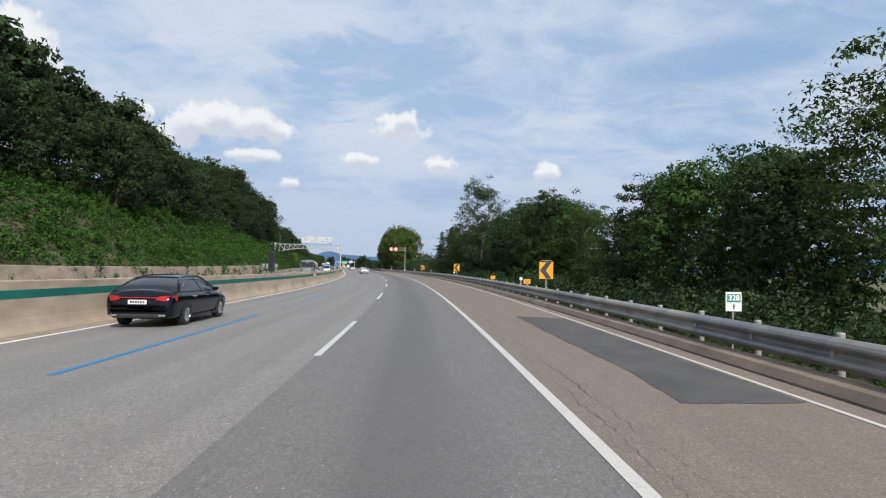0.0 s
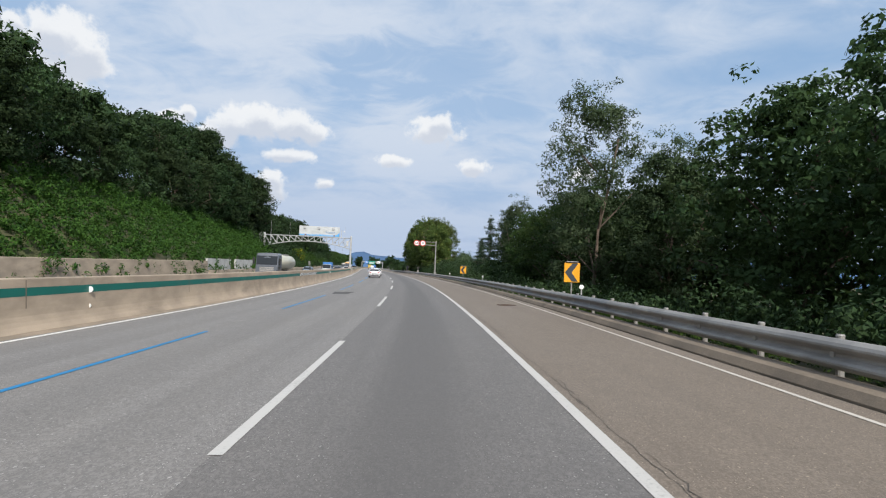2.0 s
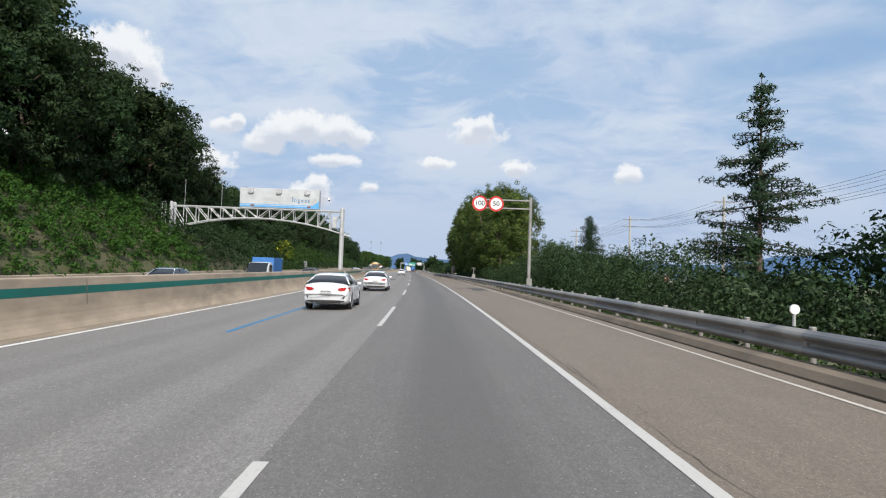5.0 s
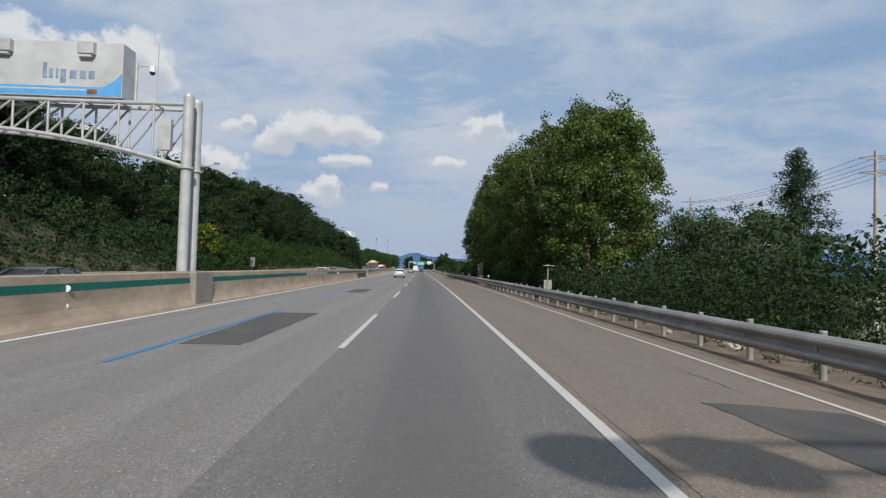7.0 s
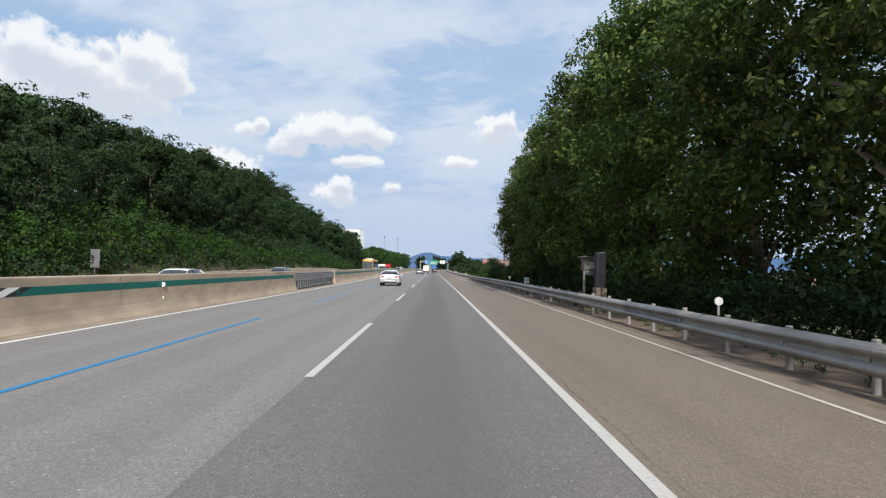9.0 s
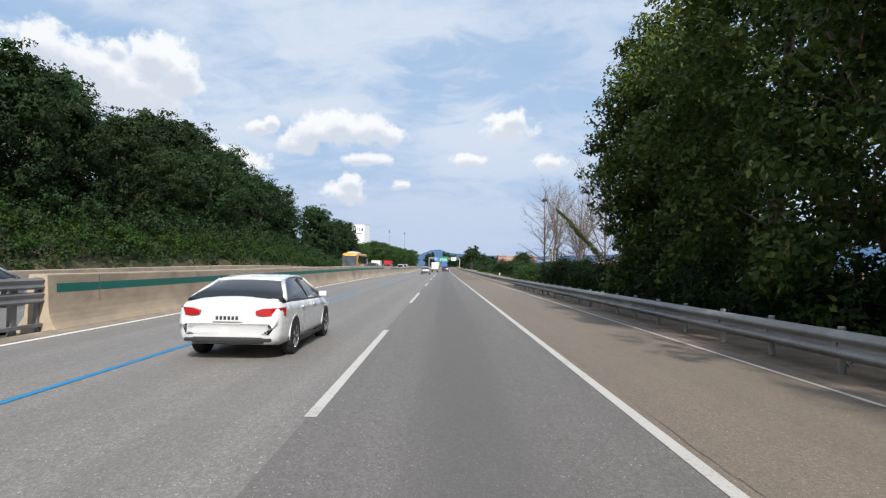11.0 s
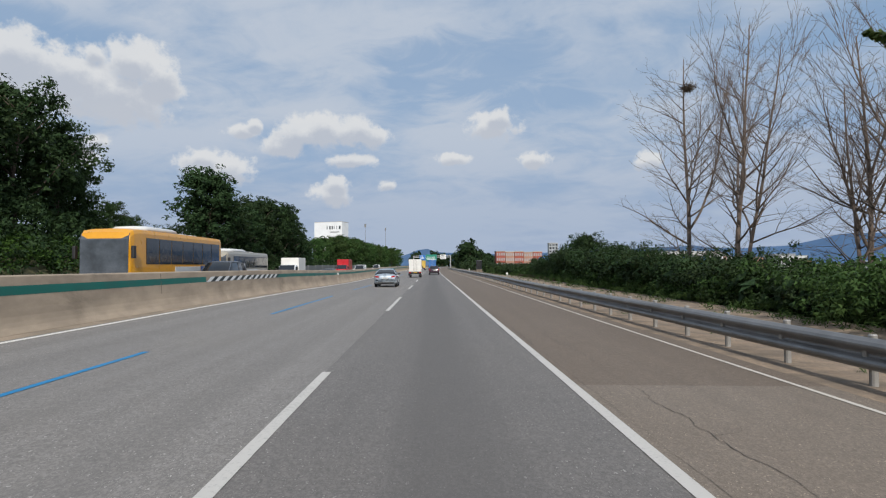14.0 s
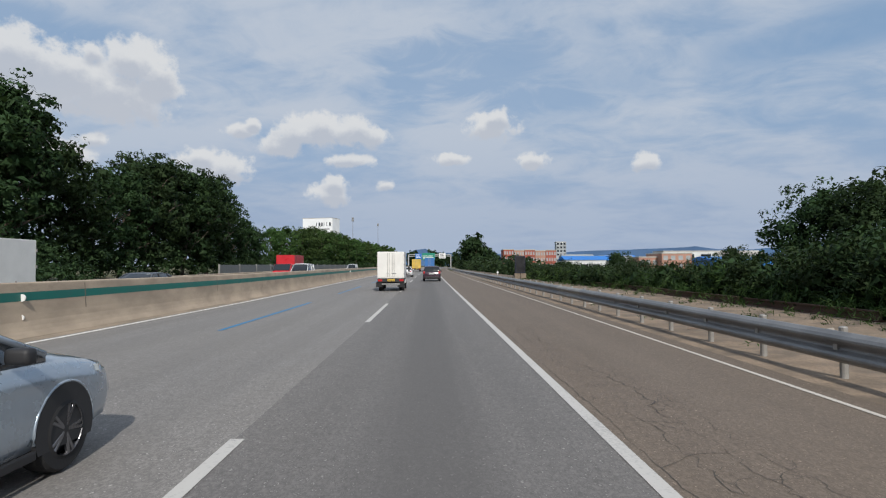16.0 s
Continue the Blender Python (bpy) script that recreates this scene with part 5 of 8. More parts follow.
# ---- gantry over the oncoming lanes ----
def text_mesh(words, size, mat, name="lettering", bold=0.0):
    cu = bpy.data.curves.new(name, "FONT")
    cu.body, cu.size, cu.align_x, cu.align_y, cu.extrude, cu.offset = words, size, "CENTER", "CENTER", 0.003, bold
    ob = bpy.data.objects.new(name, cu)
    me = bpy.data.meshes.new_from_object(ob)
    bpy.data.objects.remove(ob)
    me.materials.clear()
    me.materials.append(mat)
    return me


def gantry():
    """Toll antenna gantry: tube truss with an arched lower chord between pairs of columns. Local x to the right, origin at the right column's foot."""
    g = thing("gantry", at(183.0, -11.9), "white tubular steel gantry spanning the oncoming lanes", "gantry")
    span, top = -20.0, 8.3
    for x in (0.0, span):
        for y in (0.0, 0.9):
            bm = fresh()
            rod(bm, (x, y, -0.1), (x, y, top + 0.3), 0.21, sides=18)
            bmesh.ops.create_uvsphere(bm, u_segments=14, v_segments=8, radius=0.21, matrix=Matrix.Translation((x, y, top + 0.3)))
            rod(bm, (x, y, top - 2.7), (x, y, top - 2.62), 0.30, sides=16)
            part("column", bm, WHITE_STEEL, g, smooth=False)

    def low(x):
        w = (x - span / 2) / (span / 2)
        return top - 1.15 - 1.5 * w * w

    n = 14
    xs = [span * i / n for i in range(n + 1)]
    for y in (0.0, 0.9):
        bm = fresh()
        rod(bm, (0, y, top), (span, y, top), 0.085, sides=10)
        part("top_chord", bm, WHITE_STEEL, g)
        for a, b in zip(xs, xs[1:]):
            bm = fresh()
            rod(bm, (a, y, low(a)), (b, y, low(b)), 0.085, sides=10)
            part("bottom_chord", bm, WHITE_STEEL, g)
        for i, x in enumerate(xs):
            bm = fresh()
            rod(bm, (x, y, low(x)), (x, y, top), 0.05, sides=8)
            part("strut", bm, WHITE_STEEL, g)
            if i < n:
                bm = fresh()
                a, b = (x, y, top), (xs[i + 1], y, low(xs[i + 1]))
                if i >= n // 2:
                    a, b = (x, y, low(x)), (xs[i + 1], y, top)
                rod(bm, a, b, 0.05, sides=8)
                part("brace", bm, WHITE_STEEL, g)
    for i, x in enumerate(xs):
        for z in (top, low(x)):
            bm = fresh()
            rod(bm, (x, 0, z), (x, 0.9, z), 0.04, sides=8)
            part("cross_tie", bm, WHITE_STEEL, g)
    for x in xs[1:-1:3]:
        bm = fresh()
        rod(bm, (x, 0.2, top), (x, 0.2, top + 2.6 + (0.6 if x < -14 else 0)), 0.02, sides=6)
        part("aerial", bm, WHITE_STEEL, g)
    bm = fresh()
    rod(bm, (-2.3, 0.2, top), (-2.3, 0.2, top + 1.75), 0.06, sides=10)
    rod(bm, (-2.3, 0.2, top + 1.6), (-1.7, 0.2, top + 1.6), 0.025, sides=8)
    mast = part("camera_mast", bm, WHITE_STEEL, g)
    bm = fresh()
    rod(bm, (-1.65, 0.2, top + 1.62), (-1.65, 0.2, top + 1.36), 0.11, 0.13, sides=14)
    cam_h = part("camera_housing", bm, WHITE_PAINT, mast)
    bm = fresh()
    bmesh.ops.create_uvsphere(bm, u_segments=14, v_segments=8, radius=0.11, matrix=Matrix.Translation((-1.65, 0.2, top + 1.34)))
    part("dome", bm, DARK_PLASTIC, mast)
    # ladder at the far columns
    for x in (span - 0.55, span - 1.0):
        bm = fresh()
        rod(bm, (x, -0.2, 0.4), (x, -0.2, top + 0.2), 0.03, sides=6)
        part("ladder_rail", bm, WHITE_STEEL, g)
    for k in range(26):
        bm = fresh()
        rod(bm, (span - 1.0, -0.2, 0.7 + k * 0.32), (span - 0.55, -0.2, 0.7 + k * 0.32), 0.018, sides=6)
        part("rung", bm, WHITE_STEEL, g)
    bm = fresh()
    box(bm, (-1.05, -0.35, top - 2.0), (-0.55, -0.1, top - 0.7), 0.02)
    part("switch_box", bm, WHITE_STEEL, g)

    # equipment box with a curved blue stripe
    b = thing("sign_box", at(183.0, -11.9), "grey equipment box with blue stripes on the gantry", "sign box")
    x0, x1, y0, y1, z0, z1 = -12.1, -2.75, -0.05, 0.95, top + 0.15, top + 2.45
    bm = fresh()
    box(bm, (x0, y0, z0), (x1, y1, z1), 0.03)
    part("housing", bm, material("box_grey", (0.50, 0.52, 0.52), 0.5, var=0.12, scale=0.7, dirt=0.3), b)
    for (za, zb, mt) in ((z0 + 0.05, z0 + 0.26, BLUE_SHEET_PALE), (z0 + 0.34, z0 + 0.42, BLUE_SHEET_PALE)):
        bm = fresh()
        box(bm, (x0 + 0.02, y0 - 0.008, za), (x1 - 0.02, y0 + 0.01, zb))
        part("blue_stripe", bm, mt, b)
    V = [(x1 - 0.02, y0 - 0.012, z0 + 0.26), (x1 - 0.02, y0 - 0.012, z0 + 1.0)]
    V += [(x1 - 0.02 - 1.5 * w, y0 - 0.012, z0 + 0.26 + 0.74 * (1 - w) ** 2.2) for w in (0.15, 0.3, 0.45, 0.6, 0.8, 1.0)]
    raw("blue_corner", V, [tuple(range(len(V)))], BLUE_SHEET_PALE, b)
    # the maker's mark as plain shapes
    for k, (dx, w, h, dz) in enumerate(((-4.25, 0.16, 0.62, 0.2), (-4.0, 0.16, 0.40, 0.2), (-3.75, 0.10, 0.40, 0.2), (-3.5, 0.22, 0.55, 0.02), (-3.1, 0.26, 0.34, 0.2), (-2.7, 0.24, 0.34, 0.2), (-2.35, 0.24, 0.34, 0.2))):
        bm = fresh()
        box(bm, (x1 + dx + 1.6 - w / 2 - 0.5, y0 - 0.012, z0 + 0.55 + dz), (x1 + dx + 1.6 + w / 2 - 0.5, y0 + 0.005, z0 + 0.55 + dz + h), 0.02)
        part("mark", bm, material("faded_blue", (0.22, 0.30, 0.42), 0.6, bump=0), b)
    for x in (x0 + 1.3, x0 + 4.6, x1 - 1.4):
        bm = fresh()
        box(bm, (x - 0.35, y0 - 0.25, z1 - 0.55), (x + 0.30, y0 + 0.01, z1 - 0.05), 0.02)
        box(bm, (x - 0.3, y0 - 0.2, z1 - 0.68), (x + 0.2, y0 - 0.02, z1 - 0.54), 0.01)
        part("lamp_hood", bm, WHITE_STEEL, b)
    for x in (x0 + 1.5, x1 - 1.2):
        bm = fresh()
        box(bm, (x - 0.2, y0 - 0.016, z0 + 0.12), (x + 0.2, y0 + 0.01, z0 + 0.32))
        part("rusty_plate", bm, material("rust", (0.22, 0.09, 0.05), 0.8, var=0.3), b)
    f = thing("column_foot", at(183.0, -11.55), "grey concrete block round the gantry column's foot", "column foot")
    bm = fresh()
    box(bm, (-0.55, -0.45, -0.05), (0.43, 1.4, 1.36), 0.06)
    part("block", bm, material("foot_concrete", (0.27, 0.25, 0.22), 0.85, var=0.2, scale=1.2, grain=30), f)


BLUE_SHEET_PALE = material("pale_blue_sheet", (0.10, 0.36, 0.70), 0.5, var=0.1, bump=0.02, dirt=0.2)
gantry()


# ---- signs on the right ----
def chevron_sign(s, u, z0=1.05):
    """Yellow board with a black chevron pointing left, solar panel on its top edge."""
    t = thing("chevron_sign", at(s, u, 0.0, -4), "yellow chevron board with a black arrow and solar panel", "road sign", "chevron boards on the curve")
    bm = fresh()
    rod(bm, (0, 0.04, -0.6), (0, 0.04, z0 + 0.5), 0.035, sides=10)
    part("post", bm, GALV, t)
    bm = fresh()
    box(bm, (-0.36, -0.02, z0), (0.36, 0.02, z0 + 0.90), 0.012)
    part("board", bm, YELLOW_SHEET, t)
    a, h = 0.17, 0.90
    P = [(-0.33, h / 2), (0.0, h - 0.03), (0.28, h - 0.03), (-0.02, h / 2), (0.28, 0.03), (0.0, 0.03)]
    V = [(x, -0.025, z0 + z) for x, z in P]
    raw("chevron", V, [(0, 3, 2, 1), (0, 5, 4, 3)], BAR_INK, t)
    bm = fresh()
    box(bm, (-0.27, -0.10, z0 + 0.93), (0.27, 0.16, z0 + 0.97), 0.01, Matrix.Translation((0, 0, 0)))
    part("solar_panel", bm, GALV_DARK, t)
    bm = fresh()
    rod(bm, (0, 0.03, z0 + 0.8), (0, 0.03, z0 + 0.94), 0.02, sides=6)
    part("bracket", bm, GALV, t)
    return t


first = chevron_sign(29.4, 5.25)
for s in (72.0, 117.2):
    copy_thing(first, at(s, 5.3, 0.06, -4))


def plate_post(s, u, z, w, h, mat, label, bars=(), name="marker_sign", group="", lettering=()):
    t = thing(name, at(s, u), label, "road sign", group)
    bm = fresh()
    rod(bm, (0, 0.03, -0.5), (0, 0.03, z + h * 0.8), 0.025, sides=8)
    part("post", bm, GALV, t)
    bm = fresh()
    box(bm, (-w / 2, -0.012, z), (w / 2, 0.012, z + h), 0.008)
    part("plate", bm, mat, t)
    for words, bz, size, mt in lettering:
        part("number", text_mesh(words, size, mt, bold=0.004), None, t).matrix_basis = pose(0, -0.021, z + bz, 90, 0, 0)
    for bx, bz, bw, bh, bmat in bars:
        bm = fresh()
        box(bm, (bx - bw / 2, -0.018, z + bz - bh / 2), (bx + bw / 2, -0.012, z + bz + bh / 2))
        part("bar", bm, bmat, t)
    return t


km_bars = [(0, 0.29, 0.30, 0.18, GREEN_SHEET), (-0.08, 0.29, 0.05, 0.10, WHITE_PAINT), (0.0, 0.29, 0.05, 0.10, WHITE_PAINT), (0.08, 0.29, 0.05, 0.10, WHITE_PAINT), (0, 0.10, 0.04, 0.11, BAR_INK)]
plate_post(12.2, 5.25, 0.74, 0.36, 0.42, WHITE_PAINT, "small green and white distance marker plate", km_bars[:1], group="distance markers", lettering=(("328", 0.29, 0.17, WHITE_PAINT), ("1", 0.10, 0.15, BAR_INK)))
plate_post(243.5, 5.05, 0.66, 0.36, 0.42, WHITE_PAINT, "small green and white distance marker plate", km_bars, group="distance markers")
for s, w in ((33.1, 0.40), (45.4, 0.38)):
    plate_post(s, 5.05, 0.68, w, 0.27, YELLOW_SHEET, "small yellow marker plate behind the guard rail", [(0, 0.18, w * 0.6, 0.03, BAR_INK), (0, 0.09, w * 0.5, 0.03, BAR_INK)], group="yellow marker plates")


def speed_signs():
    t = thing("speed_sign", at(155.6, 5.4), "cantilever pole with two round speed limit signs", "road sign")
    bm = fresh()
    rod(bm, (0, 0, -1.0), (0, 0, 7.0), 0.13, 0.10, sides=14)
    part("pole", bm, GALV, t)
    for z in (6.75, 6.15):
        bm = fresh()
        rod(bm, (0, 0, z), (-4.2, 0, z), 0.055, sides=10)
        part("arm", bm, GALV, t)
    for x, words in ((-3.75, "100"), (-2.55, "50")):
        bm = fresh()
        disc(bm, (x, -0.10, 6.45), (0, 1, 0), 0.56, 0.03, 32)
        plate = part("sign_plate", bm, RED_SHEET, t, "round white speed limit plate with a red rim")
        bm = fresh()
        disc(bm, (x, -0.118, 6.45), (0, 1, 0), 0.42, 0.012, 32)
        part("face", bm, WHITE_PAINT, plate)
        num = part("number", text_mesh(words, 0.50, BAR_INK, bold=0.008), None, plate)
        num.matrix_basis = pose(x, -0.128, 6.45, 90, 0, 0)
    bm = fresh()
    box(bm, (-0.2, -0.28, 0.6), (0.2, -0.1, 1.1), 0.02)
    part("control_box", bm, GALV, t)


speed_signs()


def pole_cabinet(s, u, high, label):
    t = thing("roadside_cabinet", at(s, u, 0, 8), label, "cabinet")
    bm = fresh()
    rod(bm, (-0.28, 0, -0.8), (-0.28, 0, high - 0.3), 0.045, sides=10)
    part("post", bm, GALV, t)
    bm = fresh()
    box(bm, (-0.34, -0.1, high - 0.58), (0.30, 0.18, high - 0.16), 0.02)
    part("cabinet_body", bm, material("cabinet_grey", (0.17, 0.16, 0.145), 0.6, var=0.2, dirt=0.4), t)
    bm = fresh()
    box(bm, (-0.48, -0.28, high - 0.06), (0.36, 0.28, high - 0.02), 0.01)
    part("solar_panel", bm, GALV_DARK, t)
    bm = fresh()
    box(bm, (-0.44, -0.05, high - 0.16), (0.32, 0.03, high - 0.06), 0.01)
    part("panel_frame", bm, GALV, t)
    bm = fresh()
    box(bm, (-0.26, -0.09, high - 0.82), (0.1, 0.12, high - 0.62), 0.02)
    part("lower_box", bm, GALV_DARK, t)


pole_cabinet(226.0, 4.85, 2.25, "grey roadside cabinet on a post with a solar panel")


def message_board(s, u, z0, w, h, label, facing=0.0, base=True, foot=-1.2):
    t = thing("message_board", at(s, u, 0, facing), label, "message board")
    bm = fresh()
    box(bm, (-w / 2, -0.16, z0), (w / 2, 0.16, z0 + h), 0.03)
    part("housing", bm, material("navy_housing", (0.016, 0.018, 0.035), 0.5, var=0.2), t)
    bm = fresh()
    box(bm, (-w / 2 + 0.05, -0.175, z0 + 0.08), (w / 2 - 0.05, -0.16, z0 + h - 0.08))
    part("display", bm, material("unlit_display", (0.012, 0.012, 0.014), 0.35, var=0.3, grain=90), t)
    bm = fresh()
    rod(bm, (0, 0.05, foot), (0, 0.05, z0 + 0.2), 0.08, sides=12)
    part("post", bm, GALV_DARK, t)
    if base:
        for x in (-0.27 * w - 0.02, 0.27 * w + 0.02):
            bm = fresh()
            box(bm, (x - 0.26 * w - 0.015, -0.2, z0 - 0.40), (x + 0.26 * w + 0.015, 0.2, z0 - 0.02), 0.03)
            part("ballast_block", bm, KERB, t)
    return t


message_board(224.3, 4.75, 1.0, 0.34, 1.36, "tall dark navy message board on concrete blocks", 5)
message_board(399.0, 5.6, 1.0, 0.8, 1.4, "dark message board back beside the guard rail", 3)
message_board(41.7, -11.6, 1.5, 0.40, 1.42, "tall narrow dark sign box on the median barrier", 0, False, 1.30)

t = thing("solar_marker", at(190.6, 4.95), "slim post with a solar panel and two grey plates", "road marker")
bm = fresh()
rod(bm, (0, 0, -0.8), (0, 0, 2.0), 0.04, sides=10)
part("post", bm, GALV, t)
bm = fresh()
box(bm, (-0.30, -0.25, 1.90), (0.32, 0.2, 1.94), 0.01)
part("solar_panel", bm, GALV, t)
bm = fresh()
box(bm, (0.05, -0.08, 1.66), (0.30, 0.06, 1.88), 0.02)
part("battery_box", bm, DARK_PLASTIC, t)
bm = fresh()
box(bm, (-0.20, 0.03, 0.62), (0.24, 0.06, 1.12), 0.01)
part("back_plate", bm, material("cabinet_beige", (0.33, 0.31, 0.28), 0.6), t)
# sign back beyond the oncoming lanes
plate_post(246.0, -27.5, 1.4, 0.7, 1.4, GALV_DARK, "grey back of a tall sign beyond the oncoming lanes", [(0, 1.2, 0.6, 0.05, GALV_DARK), (0, 0.5, 0.6, 0.05, GALV_DARK)], "tall_sign")


# ---- steel fence in the barrier's opening ----
def opening_fence():
    f = thing("median_fence", Matrix(), "low steel fence closing a gap in the median barrier", "fence", kind="structure")
    a, b = OPENING[0] - 0.1, OPENING[1] + 0.1
    for z in (1.12, 0.80):
        prof = [(-11.48, z - 0.13), (-11.42, z - 0.08), (-11.46, z), (-11.42, z + 0.08), (-11.48, z + 0.13), (-11.52, z + 0.1), (-11.5, z), (-11.52, z - 0.1)]
        sweep("beam", prof, a, b, GALV_DARK, step=2, parent=f, closed=True)
    sweep("bottom_rail", [(-11.55, 0.12), (-11.45, 0.12), (-11.45, 0.2), (-11.55, 0.2)], a, b, GALV_DARK, step=2, parent=f, closed=True)
    bm = fresh()
    box(bm, (-0.05, -0.09, -0.02), (0.05, 0.09, 1.26), 0.01)
    p = part("post", bm, GALV_DARK, f)
    p.matrix_basis = at(a + 0.1, -11.58)
    for s in np.arange(a + 0.9, b, 0.8):
        o = p.copy()
        scene.collection.objects.link(o)
        o.matrix_basis = at(s, -11.58)


opening_fence()

# ---- far edge of the oncoming lanes ----
sweep("wall", [(-27.15, -0.1), (-27.25, 1.30), (-27.3, 2.05), (-27.8, 2.1), (-27.85, -0.1)], S0, 122.0, CONCRETE, closed=True, label="long low weathered concrete retaining wall", category="retaining wall")
sweep("wall", [(-26.9, -0.05), (-26.95, 0.85), (-27.1, 0.9), (-27.2, -0.05)], 122.0, 210.0, CONCRETE, closed=True, label="low concrete edge wall", category="retaining wall")
sweep("wall", [(-26.9, -0.05), (-26.95, 0.8), (-27.1, 0.85), (-27.2, -0.05)], 210.0, 720.0, CONCRETE, closed=True, label="low concrete edge wall beside the oncoming lanes", category="retaining wall")
for i, s in enumerate((122.5, 128.2, 137.2, 143.2)):
    t = thing("concrete_panel", at(s, -27.6), "pale grey upright concrete wall panel", "wall panel", "concrete panels on the bank")
    bm = fresh()
    box(bm, (-0.12, 0.0, 0.1), (0.12, 5.8, 2.42), 0.03)
    for k in range(3):
        box(bm, (0.12, 0.1 + k * 1.95, 0.2), (0.14, 1.85 + k * 1.95, 2.3), 0.004)
    part("panel", bm, material("panel_concrete", (0.52, 0.51, 0.48), 0.8, var=0.15, scale=1.0, dirt=0.35), t)
for i in range(14):
    t = thing("noise_screen", at(430 + i * 8.0, -29.5), "grey noise screen panel between steel posts", "noise screen", "noise screens beyond the oncoming lanes")
    bm = fresh()
    box(bm, (-0.08, 0.1, 0.0), (0.08, 7.8, 1.9), 0.02)
    part("screen", bm, material("screen_grey", (0.16, 0.17, 0.17), 0.7, var=0.2), t)
    bm = fresh()
    box(bm, (-0.1, -0.1, -0.2), (0.1, 0.1, 2.0), 0.01)
    part("post", bm, GALV, t)


# ---- far gantry with direction signs ----
def portal(s):
    t = thing("sign_gantry", at(s, 0), "white steel portal with green and blue direction signs", "sign gantry")
    for x in (5.4, -16.0):
        bm = fresh()
        rod(bm, (x, 0, -0.5), (x, 0, 7.2), 0.26, sides=14)
        part("column", bm, WHITE_STEEL, t)
    for z in (7.1, 6.3):
        bm = fresh()
        rod(bm, (5.4, 0, z), (-16.0, 0, z), 0.16, sides=12)
        part("beam", bm, WHITE_STEEL, t)
    for x0, x1, z0, z1, mt, lab in ((-12.6, -9.4, 5.0, 7.6, BLUE_SHEET, "blue sign board"), (-9.0, -2.6, 4.4, 7.9, GREEN_SHEET, "green direction sign board"), (-0.6, 2.8, 5.2, 7.8, WHITE_PAINT, "white message board")):
        bm = fresh()
        box(bm, (x0, -0.35, z0), (x1, -0.25, z1), 0.03)
        board = part("sign_board", bm, mt, t, lab)
        for k in range(3):
            bm = fresh()
            box(bm, (x0 + 0.4, -0.37, z0 + 0.5 + k * 0.7), (x1 - 0.5 - 0.3 * k, -0.35, z0 + 0.75 + k * 0.7))
            part("bar", bm, BAR_INK if mt is WHITE_PAINT else WHITE_PAINT, board)


portal(642.0)


# ---- buildings and distance ----
def building(s, u, w, d, h, mat, label, floors=0, bays=0, roof=None, base=None, name="building", roof_h=0.0, turn=0.0, win=None):
    z = float(land(s, u)) if base is None else base
    t = thing(name, at(s, u, z - 0.5, turn), label, "building")
    bm = fresh()
    box(bm, (-w / 2, 0, 0), (w / 2, d, h + 0.5), 0.05)
    part("wall", bm, mat, t)
    bm = fresh()
    if roof_h:
        V = [bm.verts.new(v) for v in ((-w / 2 - 0.3, -0.3, h + 0.5), (w / 2 + 0.3, -0.3, h + 0.5), (w / 2 + 0.3, d + 0.3, h + 0.5), (-w / 2 - 0.3, d + 0.3, h + 0.5), (-w / 2 - 0.3, d / 2, h + 0.5 + roof_h), (w / 2 + 0.3, d / 2, h + 0.5 + roof_h))]
        for f in ((0, 1, 5, 4), (2, 3, 4, 5), (0, 4, 3), (1, 2, 5), (0, 3, 2, 1)):
            bm.faces.new([V[i] for i in f])
    else:
        box(bm, (-w / 2 - 0.15, -0.15, h + 0.5), (w / 2 + 0.15, d + 0.15, h + 0.9), 0.04)
    part("roof", bm, roof or CONCRETE_PALE, t)
    if floors and bays:
        fh, bw = h / floors, w / bays
        first = None
        for i in range(floors):
            for j in range(bays):
                x, zz = -w / 2 + (j + 0.5) * bw, 0.5 + (i + 0.5) * fh
                if first is None:
                    bm = fresh()
                    box(bm, (-bw * 0.3, -0.06, -fh * 0.27), (bw * 0.3, 0.02, fh * 0.27), 0.03)
                    first = part("window", bm, win or GLASS, t)
                    first.location = (x, 0, zz)
                else:
                    o = first.copy()
                    scene.collection.objects.link(o)
                    o.location = (x, 0, zz)
    return t


BRICK_RED = material("red_brick", (0.36, 0.10, 0.07), 0.85, var=0.2, scale=0.4, grain=12)
BRICK_TAN = material("tan_render", (0.42, 0.23, 0.17), 0.85, var=0.15, scale=0.3, grain=10)
RENDER_WHITE = material("white_render", (0.62, 0.63, 0.63), 0.8, var=0.1, scale=0.2, grain=8)
RENDER_GREY = material("grey_render", (0.34, 0.36, 0.37), 0.8, var=0.15, scale=0.2, grain=8)
ROOF_BLUE = material("blue_roof_sheet", (0.02, 0.20, 0.62), 0.5, var=0.15, scale=0.6, grain=10, stretch=(4, 0.3, 1))
ROOF_YELLOW = material("ochre_sheet", (0.5, 0.30, 0.05), 0.6, var=0.15)
TOWER_WHITE = material("white_cladding", (0.80, 0.81, 0.82), 0.7, var=0.05, scale=0.2, grain=8)
# white works tower behind the trees, its lettering as plain bars
tw = building(893, -124.0, 31, 16, 47.0, TOWER_WHITE, "tall white windowless factory tower with dark lettering", base=0, turn=-12.5)
for k, w in enumerate((0.5, 1.0, 0.9, 0.3, 0.3, 1.1)):
    bm = fresh()
    box(bm, (-1.5 + k * 2.7, -0.12, 40.0), (-1.5 + k * 2.7 + w * 1.7, -0.02, 43.4), 0.02)
    part("bar", bm, BAR_INK, tw)
bm = fresh()
box(bm, (2.0, -0.12, 36.6), (12.5, -0.02, 37.6), 0.02)
